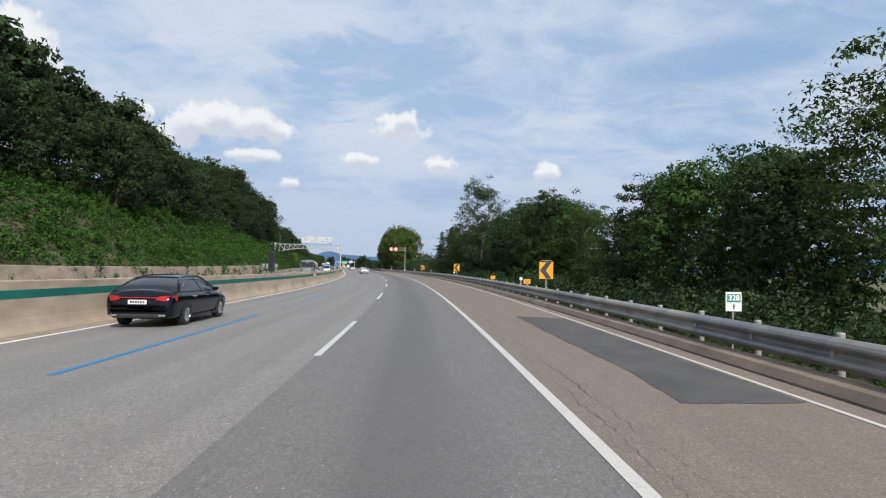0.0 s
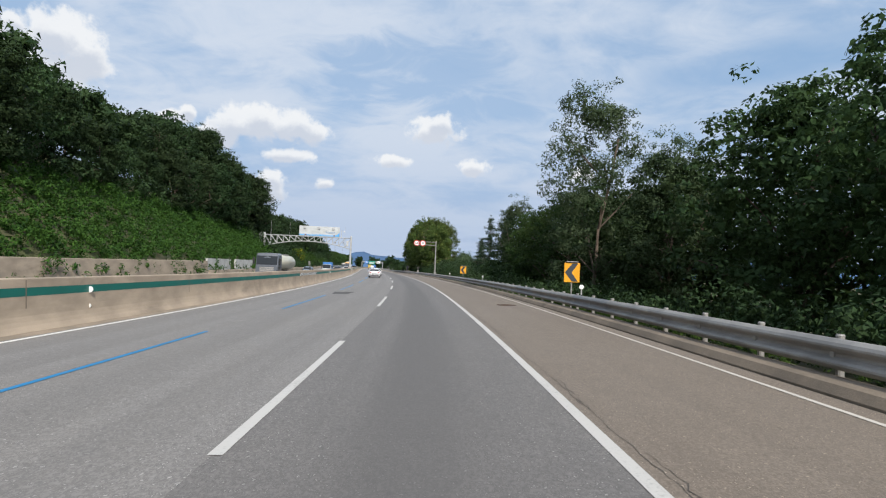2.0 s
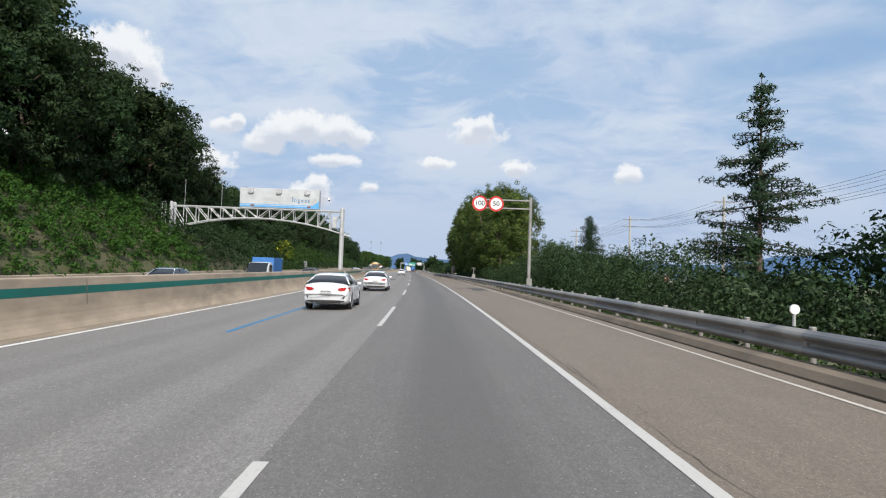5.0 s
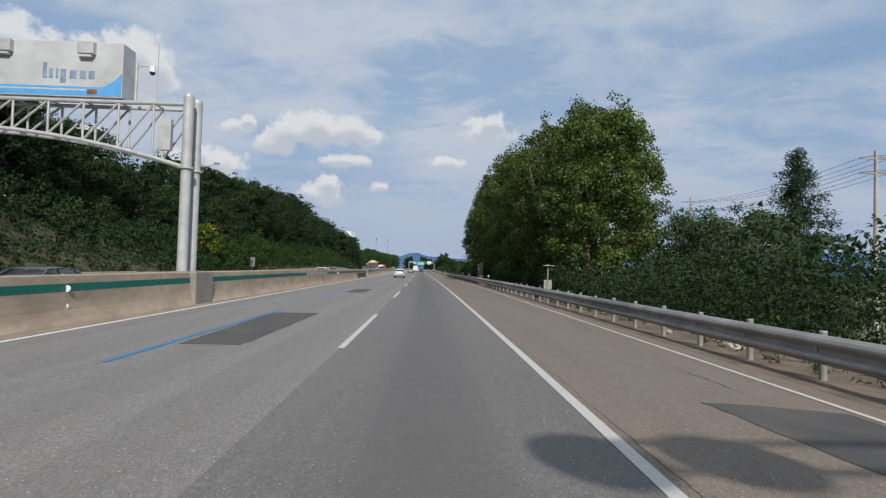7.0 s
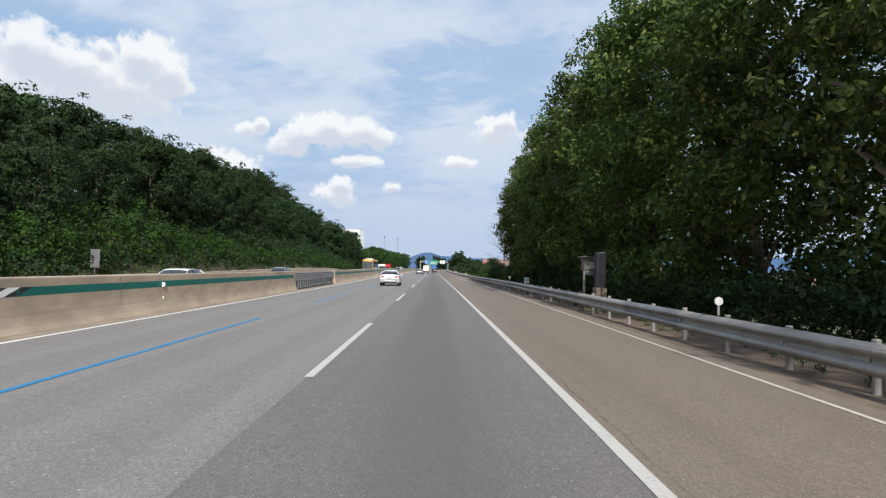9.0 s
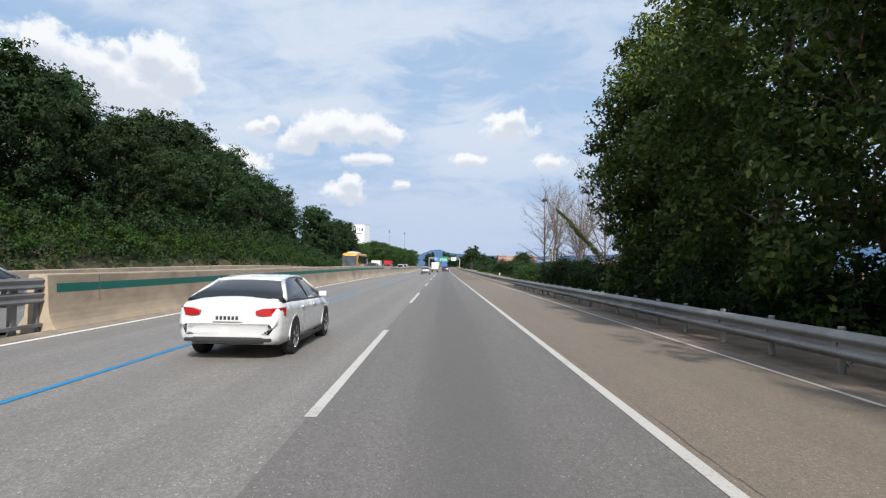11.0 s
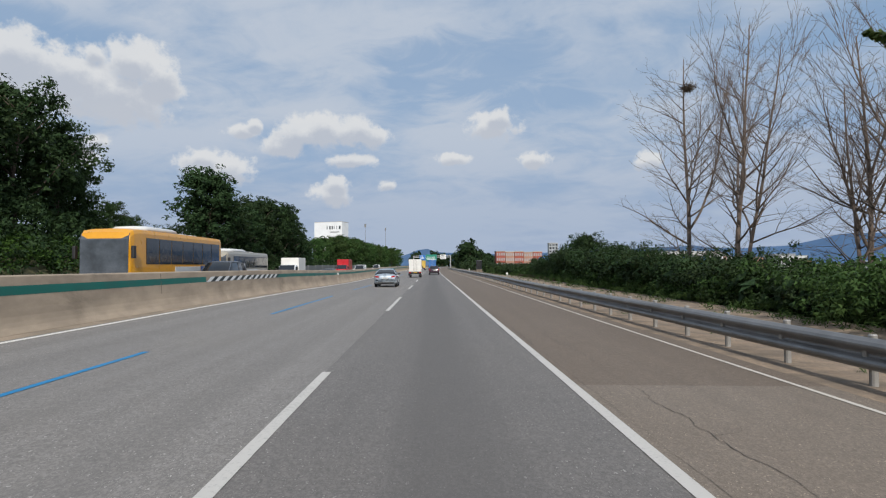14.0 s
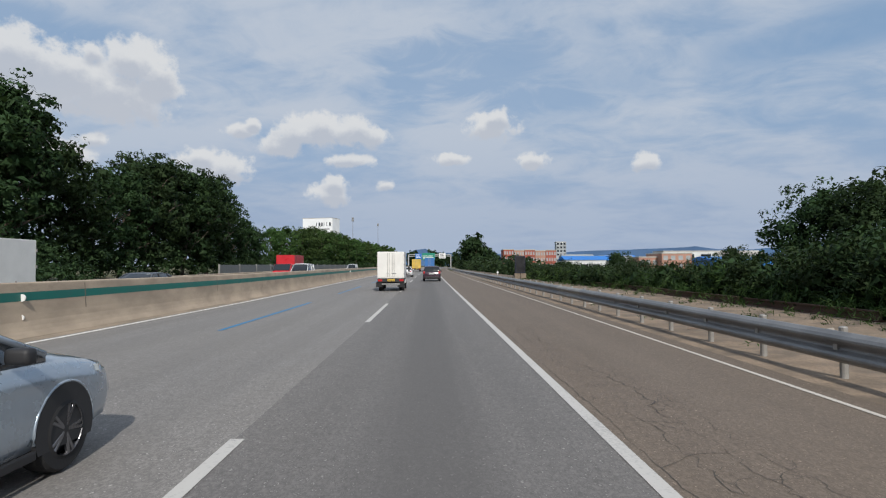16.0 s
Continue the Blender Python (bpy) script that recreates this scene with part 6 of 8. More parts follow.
part("bar", bm, material("grey_ink", (0.25, 0.25, 0.25), 0.6, bump=0), tw)
for i in range(5):
    building(645, 35 + i * 5.4, 5.2, 14, 12.2 - 0.5 * (i % 2), (BRICK_RED, BRICK_TAN)[i % 2], "brick apartment block with rows of pale windows", 4, 4, name="apartment_block", win=RENDER_GREY)
R = random.Random(9)
for i in range(26):
    w, h = R.uniform(10, 26), R.uniform(7, 12)
    mt = R.choice((RENDER_WHITE, RENDER_WHITE, RENDER_GREY, BRICK_TAN, RENDER_GREY))
    building(R.uniform(620, 900), 75 + i * 9 + R.uniform(-6, 6), w, 14, h, mt, "low pale town building with dark windows", 2, R.randint(3, 6), R.choice((CONCRETE_PALE, ROOF_BLUE, CONCRETE_PALE, RENDER_GREY)), name="town_building", roof_h=R.choice((0, 0, 2.0)))
building(562, 87.5, 11, 16, 8.8, BRICK_TAN, "flat-roofed tan brick works building", 3, 4, name="works_building", win=RENDER_GREY)
building(566, 78.5, 7, 12, 7.4, BRICK_TAN, "lower tan brick annexe of the works", 2, 3, name="works_building", win=RENDER_GREY)
for u in (105.5, 116.6):
    building(560, u, 10.6, 24, 6.6, ROOF_BLUE, "tall shed with bright blue sheet walls and roof", 1, 3, ROOF_BLUE, name="blue_shed", roof_h=1.4, win=RENDER_WHITE)
building(540, 50, 16, 12, 6.0, RENDER_WHITE, "low white shed with a blue roof", 1, 4, ROOF_BLUE, name="blue_shed", roof_h=1.4)
building(880, 105, 9, 9, 26, RENDER_GREY, "slender grey tower block in the distance", 8, 3, name="tower_block")


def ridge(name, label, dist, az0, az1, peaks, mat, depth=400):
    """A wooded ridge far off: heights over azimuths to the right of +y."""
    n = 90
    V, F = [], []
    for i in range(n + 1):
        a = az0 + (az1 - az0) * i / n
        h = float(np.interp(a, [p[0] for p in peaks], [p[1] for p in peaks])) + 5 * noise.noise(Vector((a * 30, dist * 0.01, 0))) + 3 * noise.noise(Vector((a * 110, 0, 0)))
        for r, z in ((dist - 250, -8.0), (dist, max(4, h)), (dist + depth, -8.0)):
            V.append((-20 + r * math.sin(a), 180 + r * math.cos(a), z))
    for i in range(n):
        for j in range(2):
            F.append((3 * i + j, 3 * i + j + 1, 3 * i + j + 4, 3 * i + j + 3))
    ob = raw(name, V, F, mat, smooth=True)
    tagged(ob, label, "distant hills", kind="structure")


# the blue of distance haze is put into the ridge's colour
HILL_HAZE = material("far_woods_haze", (0.058, 0.128, 0.245), 0.95, var=0.2, scale=0.006, grain=0.05, bump=0.0)
HILL_NEAR = material("near_woods", (0.045, 0.075, 0.055), 0.95, var=0.3, scale=0.01, grain=0.08, bump=0.0)
ridge("backdrop", "distant wooded ridge, haze blue in its colour", 2600, -0.5, 0.9, [(-0.5, 15), (-0.20, 40), (-0.165, 78), (-0.14, 55), (0.0, 45), (0.045, 52), (0.12, 61), (0.22, 66), (0.264, 74), (0.29, 60), (0.34, 56), (0.40, 70), (0.455, 103), (0.53, 103), (0.62, 95), (0.9, 60)], HILL_HAZE)
far_kind = tree("distant_tree", 401, 11, 5.0, 0.3, LEAF_DARK, "dark round tree in the far distance", 100, 9, 1.0, 1.2, group="far trees", levels=1, core=0.3)
R = random.Random(3)
far = [(354 + d, -2 + d * R.uniform(0.056, 0.098), R.uniform(0.75, 1.15), R.uniform(0, 360)) for d in [R.uniform(190, 480) for _ in range(16)]]
far += [(905 + R.uniform(0, 60), R.uniform(-40, 40), R.uniform(0.9, 1.5), R.uniform(0, 360)) for _ in range(12)]
far += [(R.uniform(520, 900), R.uniform(60, 330), R.uniform(0.4, 0.75), R.uniform(0, 360)) for _ in range(26)]
plant_out(far_kind, far)
scrub("far_bushes", "green bushes running on along the hard shoulder", (415, 720), (8, 20), 2600, 0.8, 20, 0.45, LEAF_DARK, lambda s, u: np.interp(s, [415, 520, 720], [2.3, 2.3, 2.6]) * bumpy(s, u, 0.2), 31)
for s, h in ((640, 26), (735, 30)):
    t = thing("mast", at(s, -44), "thin steel mast in the distance", "mast")
    bm = fresh()
    rod(bm, (0, 0, -0.5), (0, 0, h), 0.16, 0.08, sides=8)
    part("pole", bm, GALV_DARK, t)
    bm = fresh()
    box(bm, (-0.5, -0.3, h - 2), (0.5, 0.3, h), 0.05)
    part("head", bm, GALV_DARK, t)
# utility poles with wires
poles = []
for s, u in ((150, 31), (173, 29.5), (196.5, 28.5), (222, 28)):
    t = thing("utility_pole", at(s, u, float(land(s, u))), "grey concrete utility pole with crossarms", "utility pole", "utility poles")
    bm = fresh()
    rod(bm, (0, 0, -0.5), (0, 0, 13), 0.19, 0.12, sides=10)
    part("pole", bm, CONCRETE_PALE, t)
    for z in (12.4, 11.4):
        bm = fresh()
        box(bm, (-1.1, -0.05, z), (1.1, 0.05, z + 0.1))
        part("crossarm", bm, GALV, t)
for z in (12.5, 11.5):
    for dx in (-1.0, 0.0, 1.0):
        for (sa, ua), (sb, ub) in (((150, 31), (173, 29.5)), ((173, 29.5), (196.5, 28.5)), ((196.5, 28.5), (222, 28))):
            pts = []
            for k in range(13):
                w = k / 12
                s, u = sa + (sb - sa) * w, ua + (ub - ua) * w
                zz = float(land(sa, ua)) * (1 - w) + float(land(sb, ub)) * w + z - 0.7 * 4 * w * (1 - w)
                pts.append(spot(s, u + dx, zz))
            part_me = tube_path(pts, 0.014, 4)
            tagged(part("cable", part_me, DARK_PLASTIC), "thin dark overhead cable between the poles", "cable")


# ---- vehicles: local +y is forward, the origin on the ground below the middle ----
def rings(bm, loops, cap=True):
    """Skins a row of loops of equal length."""
    rows = [[bm.verts.new(p) for p in lp] for lp in loops]
    n = len(rows[0])
    for a, b in zip(rows, rows[1:]):
        for i in range(n):
            j = (i + 1) % n
            bm.faces.new((a[i], a[j], b[j], b[i]))
    if cap:
        bm.faces.new(rows[0][::-1])
        bm.faces.new(rows[-1])
    bmesh.ops.recalc_face_normals(bm, faces=bm.faces[:])


def shell(half_rows):
    """Loops from half sections [(x, z) from the bottom outwards and up to the middle] at each y."""
    out = []
    for y, half in half_rows:
        out.append([(x, y, z) for x, z in half] + [(-x, y, z) for x, z in half[::-1] if x > 1e-4])
    return out


def soften(ob, width, seg=2):
    """Rounds the mesh's sharper edges in place."""
    bm = fresh()
    bm.from_mesh(ob.data)
    es = [e for e in bm.edges if len(e.link_faces) == 2 and e.calc_face_angle(0) > 0.6]
    bmesh.ops.bevel(bm, geom=es, offset=width, segments=seg, affect="EDGES", profile=0.6, clamp_overlap=True)
    bm.to_mesh(ob.data)
    bm.free()


WHEELS = {}


def wheel(parent, x, y, r, w, spokes=5, rim_mat=None):
    """A wheel: tyre, and under it rim and hub. x is the outer face's side."""
    side = 1 if x > 0 else -1
    key = (round(r, 3), round(w, 3), side, spokes, (rim_mat or ALLOY).name)
    if key not in WHEELS:
        prof = [(0.62, 0.0), (0.70, 0.012), (0.93, 0.012), (0.985, 0.035), (1.0, 0.07), (1.0, w - 0.07), (0.985, w - 0.035), (0.93, w), (0.62, w)]
        n = 28
        V = [(-side * t, k * r * math.cos(6.28319 * i / n), k * r * math.sin(6.28319 * i / n)) for i in range(n) for k, t in prof]
        m = len(prof)
        F = [(i * m + j, i * m + j + 1, ((i + 1) % n) * m + j + 1, ((i + 1) % n) * m + j) for i in range(n) for j in range(m - 1)]
        tyre = bpy.data.meshes.new("tyre")
        tyre.from_pydata(V, [], F)
        tyre.materials.append(RUBBER)
        bm = fresh()
        disc(bm, (-side * 0.10, 0, 0), (1, 0, 0), r * 0.64, 0.02, 28)
        back = bpy.data.meshes.new("drum")
        bm.to_mesh(back)
        bm.free()
        back.materials.append(DARK_PLASTIC)
        bm = fresh()
        for k in range(spokes):
            an = 6.28319 * k / spokes
            for da in (-0.13, 0.13):
                a = (-side * 0.035, r * 0.1 * math.cos(an), r * 0.1 * math.sin(an))
                b = (-side * 0.02, r * 0.62 * math.cos(an + da), r * 0.62 * math.sin(an + da))
                rod(bm, a, b, 0.028, 0.02, sides=6)
        for i in range(n):
            a0, a1 = 6.28319 * i / n, 6.28319 * (i + 1) / n
            q = [(-side * tx, kr * r * math.cos(a), kr * r * math.sin(a)) for a in (a0, a1) for tx, kr in ((0.004, 0.63), (0.05, 0.58))]
            vs = [bm.verts.new(v) for v in q]
            bm.faces.new((vs[0], vs[2], vs[3], vs[1]))
        disc(bm, (-side * 0.03, 0, 0), (1, 0, 0), r * 0.13, 0.03, 14)
        rim = bpy.data.meshes.new("rim")
        bm.to_mesh(rim)
        bm.free()
        rim.materials.append(rim_mat or ALLOY)
        WHEELS[key] = (tyre, back, rim)
    tyre, back, rim = WHEELS[key]
    wh = part("wheel", tyre, None, parent, "black rubber tyre on its rim")
    wh.location = (x, y, r)
    part("drum", back, None, wh)
    part("rim", rim, None, wh, "metal rim")
    return wh


def bars_plate(parent, x, y, z, w, h, mat, count=6, turn=0.0):
    bm = fresh()
    box(bm, (x - w / 2, y - 0.012, z - h / 2), (x + w / 2, y + 0.012, z + h / 2), 0.006)
    pl = part("number_plate", bm, mat, parent, "number plate with plain bars")
    for k in range(count):
        bm = fresh()
        cx = x - w * 0.40 + w * 0.8 * (k + 0.5) / count
        sgn = -1 if y < 0 else 1
        box(bm, (cx - w * 0.045, y + sgn * 0.012 - 0.003, z - h * 0.26), (cx + w * 0.045, y + sgn * 0.012 + 0.003, z + h * 0.26))
        part("bar", bm, BAR_INK, pl)


def sedan(name, m, paint, label, L=4.75, W=1.84, H=1.46, rim=None, spokes=5, chrome=True, light=None, tail_bar=False):
    car = thing(name, m, label, "car")
    hw = W / 2
    # y share, width share, underside, belt, top of the lower body
    rows = [(-0.500, 0.78, 0.46, 0.62, 0.66), (-0.494, 0.88, 0.36, 0.80, 0.84), (-0.480, 0.95, 0.30, 0.93, 0.99), (-0.455, 0.975, 0.27, 0.985, 1.055), (-0.40, 0.995, 0.23, 1.0, 1.085), (-0.33, 1.0, 0.21, 0.995, 1.07),
            (-0.2, 1.0, 0.20, 0.975, 1.03), (0.0, 1.0, 0.20, 0.955, 1.0), (0.18, 1.0, 0.20, 0.935, 0.99), (0.255, 1.0, 0.20, 0.92, 1.0), (0.32, 0.995, 0.21, 0.88, 0.965), (0.39, 0.985, 0.22, 0.83, 0.905),
            (0.44, 0.955, 0.23, 0.77, 0.83), (0.475, 0.88, 0.25, 0.69, 0.745), (0.492, 0.76, 0.29, 0.60, 0.65), (0.50, 0.62, 0.36, 0.52, 0.55)]
    half = []
    for f, k, zb, zt, top in rows:
        w = hw * k
        half.append((f * L, [(w * 0.80, zb), (w * 0.955, zb + 0.07), (w * 0.985, zb + 0.18), (w, (zb + zt) / 2 + 0.02), (w * 0.992, zt - 0.16), (w * 0.965, zt - 0.05), (w * 0.90, zt + 0.005), (w * 0.62, top - 0.02), (w * 0.3, top + 0.005), (0.0, top + 0.012)]))
    bm = fresh()
    rings(bm, shell(half))
    body = part("body", bm, paint, car, smooth=True)
    # greenhouse of dark glass
    roofline = [(-0.425, 1.055), (-0.345, 1.20), (-0.265, H - 0.10), (-0.175, H - 0.03), (-0.06, H - 0.012), (0.03, H - 0.03), (0.085, H - 0.085), (0.16, 1.22), (0.262, 1.0)]
    half = []
    for f, z in roofline:
        belt = float(np.interp(f, [-0.4, 0.26], [1.02, 0.955]))
        k = max(0.02, z - belt) / (H - 1.0)
        xt = hw * (0.905 - 0.265 * min(1, k))
        half.append((f * L, [(hw * 0.93, belt - 0.05), (hw * 0.925, belt), (hw * 0.925 + (xt - hw * 0.925) * 0.92, belt + (z - belt) * 0.9), (xt * 0.9, z), (xt * 0.5, z + 0.015), (0.0, z + 0.02)]))
    bm = fresh()
    rings(bm, shell(half))
    part("glasshouse", bm, GLASS, car, "dark tinted windows", smooth=True)
    # roof skin and pillars
    half = []
    for f, z in [(-0.262, H - 0.092), (-0.235, H - 0.06), (-0.17, H - 0.021), (-0.06, H - 0.008), (0.03, H - 0.024), (0.078, H - 0.068)]:
        k = (z - 1.0) / (H - 1.0)
        xt = hw * (0.915 - 0.265 * k)
        half.append((f * L, [(xt * 0.985, z - 0.035), (xt * 1.0, z - 0.02), (xt * 0.92, z + 0.006), (xt * 0.5, z + 0.022), (0.0, z + 0.027)]))
    bm = fresh()
    rings(bm, shell(half))
    part("roof", bm, paint, car, smooth=True)
    for sx in (-1, 1):
        xr, xb = hw * 0.665, hw * 0.905
        for name_p, a, b, r in (("front_pillar", (sx * xb, 0.262 * L, 0.96), (sx * xr, 0.075 * L, H - 0.09), 0.035), ("rear_pillar", (sx * xb * 0.985, -0.39 * L, 1.03), (sx * xr, -0.25 * L, H - 0.10), 0.06), ("middle_pillar", (sx * xb * 1.0, -0.03 * L, 0.97), (sx * (xr + 0.01), -0.05 * L, H - 0.06), 0.03)):
            bm = fresh()
            rod(bm, a, b, r, r * 0.8, sides=8)
            part(name_p, bm, paint if name_p != "middle_pillar" else DARK_PLASTIC, car, smooth=True)
        # dark discs for the shade in the wheel wells, wheels, mirror, handles
        for wy in (-0.288 * L, 0.298 * L):
            bm = fresh()
            disc(bm, (sx * (hw - 0.019), wy, 0.345), (1, 0, 0), 0.362, 0.04, 36)
            bmesh.ops.bisect_plane(bm, geom=bm.verts[:] + bm.edges[:] + bm.faces[:], plane_co=(0, 0, 0.215), plane_no=(0, 0, 1), clear_inner=True)
            part("wheel_arch", bm, DARK_PLASTIC, car)
            wheel(car, sx * (hw + 0.012), wy, 0.33, 0.22, spokes, rim)
            lip = [Vector((sx * (hw - 0.008), wy + 0.374 * math.cos(a), 0.345 + 0.374 * math.sin(a))) for a in np.linspace(-0.1, math.pi + 0.1, 22)]
            part("arch_lip", tube_path(lip, 0.013, 6), paint, car, smooth=True)
        bm = fresh()
        box(bm, (sx * (hw + 0.05) - 0.09, 0.165 * L - 0.05, 0.955), (sx * (hw + 0.05) + 0.09, 0.165 * L + 0.06, 1.075), 0.035)
        part("mirror", bm, DARK_PLASTIC if paint is SILVER_CAR else paint, car, smooth=True)
        for hy in (-0.16 * L, 0.04 * L):
            bm = fresh()
            box(bm, (sx * (hw + 0.005) - 0.015, hy - 0.1, 0.83), (sx * (hw + 0.005) + 0.015, hy + 0.1, 0.86), 0.01)
            part("door_handle", bm, ALLOY if chrome else paint, car)
        bm = fresh()
        box(bm, (sx * hw * 0.985 - 0.02, -0.22 * L, 0.20), (sx * hw * 0.985 + 0.02, 0.22 * L, 0.27), 0.012)
        part("sill", bm, DARK_PLASTIC, car)
        if chrome:
            bm = fresh()
            for a, b in (((-0.30, 1.13), (-0.20, H - 0.12)), ((-0.20, H - 0.12), (0.03, H - 0.11)), ((0.03, H - 0.11), (0.19, 1.03))):
                def edge(f, z):
                    k = (z - 1.0) / (H - 1.0)
                    return (sx * hw * (0.925 - 0.265 * k), f * L, z)
                rod(bm, edge(*a), edge(*b), 0.010, sides=5)
            part("window_trim", bm, ALLOY, car)
        # tail lamp wraps round the corner
        half = []
        bm = fresh()
        pts = [(0.52, -0.503), (0.66, -0.500), (0.80, -0.492), (0.925, -0.468), (0.985, -0.425)]
        loops = []
        for kx, fy in pts:
            x, y = sx * hw * kx * 1.012, fy * L - 0.012
            zc, hh = (0.835, 0.03) if kx < 0.6 else (0.84, 0.045 + 0.03 * kx)
            loops.append([(x, y, zc - hh), (x, y, zc + hh), (x * 0.96, y + 0.10, zc + hh), (x * 0.96, y + 0.10, zc - hh)])
        rings(bm, loops)
        part("tail_light", bm, RED_LAMP, car, "red tail light")
        bm = fresh()
        loops = []
        for kx, fy in [(0.50, 0.488), (0.70, 0.474), (0.87, 0.448), (0.965, 0.405)]:
            x, y = sx * hw * kx * 1.01, fy * L + 0.015
            zc = float(np.interp(fy, [0.405, 0.49], [0.75, 0.63]))
            hh = 0.03 + 0.035 * (kx < 0.9)
            loops.append([(x * 0.995, y - 0.012, zc - hh), (x * 0.99, y - 0.02, zc + hh), (x * 0.93, y - 0.12, zc + hh), (x * 0.93, y - 0.12, zc - hh)])
        rings(bm, loops)
        part("headlight", bm, light or material("lamp_glass", (0.5, 0.55, 0.58), 0.08, var=0.2, bump=0, coat=1.0), car, "clear headlight")
        bm = fresh()
        box(bm, (sx * 0.62 - 0.11, -0.502 * L, 0.34), (sx * 0.62 + 0.11, -0.47 * L, 0.40), 0.02)
        part("exhaust", bm, ALLOY if chrome else DARK_PLASTIC, car)
    bm = fresh()
    box(bm, (-0.60, -0.502 * L, 0.30), (0.60, -0.46 * L, 0.42), 0.04)
    part("rear_bumper_insert", bm, DARK_PLASTIC, car)
    bm = fresh()
    box(bm, (-0.55, 0.47 * L, 0.30), (0.55, 0.503 * L, 0.50), 0.04)
    part("grille", bm, DARK_PLASTIC, car)
    if tail_bar:
        bm = fresh()
        box(bm, (-0.5, -0.508 * L, 0.845), (0.5, -0.49 * L, 0.868), 0.008)
        part("tail_bar", bm, RED_LAMP, car, "red light bar across the boot lid")
    bars_plate(car, 0, -0.506 * L, 0.74, 0.5, 0.12, PLATE)
    return car


sedan("sedan", at(16.1 + 2.45, -9.3), BLACK_CAR, "black shiny saloon car with red tail lights", L=4.9, W=1.86, H=1.47, tail_bar=True, spokes=10)
sedan("sedan", at(136.6 + 2.3, -6.1), WHITE_CAR, "white saloon car seen from behind", L=4.57, W=1.80, H=1.44, chrome=False)
sedan("sedan", at(254.3 + 2.3, -5.75), WHITE_CAR, "white saloon car in the middle lane", L=4.6, W=1.80, H=1.44, chrome=False)
sedan("sedan", at(155.8 + 2.3, -5.75), WHITE_CAR, "white saloon car further ahead in the middle lane", L=4.6, W=1.8, H=1.45, chrome=False)
sedan("sedan", at(357.1, -5.56), SILVER_CAR, "pale blue silver saloon car with alloy wheels", L=4.6, W=1.80, H=1.46, chrome=False, spokes=5, rim=material("dark_alloy", (0.20, 0.20, 0.21), 0.3, metal=0.9, bump=0))
sedan("sedan", at(437.0, -4.9), WHITE_CAR, "white saloon car far ahead", L=4.6, W=1.80, H=1.44, chrome=False)
for s, u, p, lab in ((178.0, -14.5, GREY_CAR, "dark saloon car in the oncoming lanes"), (231.0, -14.5, WHITE_CAR, "white saloon car in the oncoming lanes"), (263.0, -18.0, SILVER_CAR, "silver saloon car in the oncoming lanes"), (379.5, -14.5, GREY_CAR, "dark blue-grey saloon car in the oncoming lanes"), (150.0, -18.0, SILVER_CAR, "silver saloon car in the oncoming lanes"), (560.0, -18.0, WHITE_CAR, "white saloon car far off in the oncoming lanes")):
    sedan("sedan", at(s, u, 0, 180), p, lab, L=4.6, W=1.80, H=1.50, chrome=False)


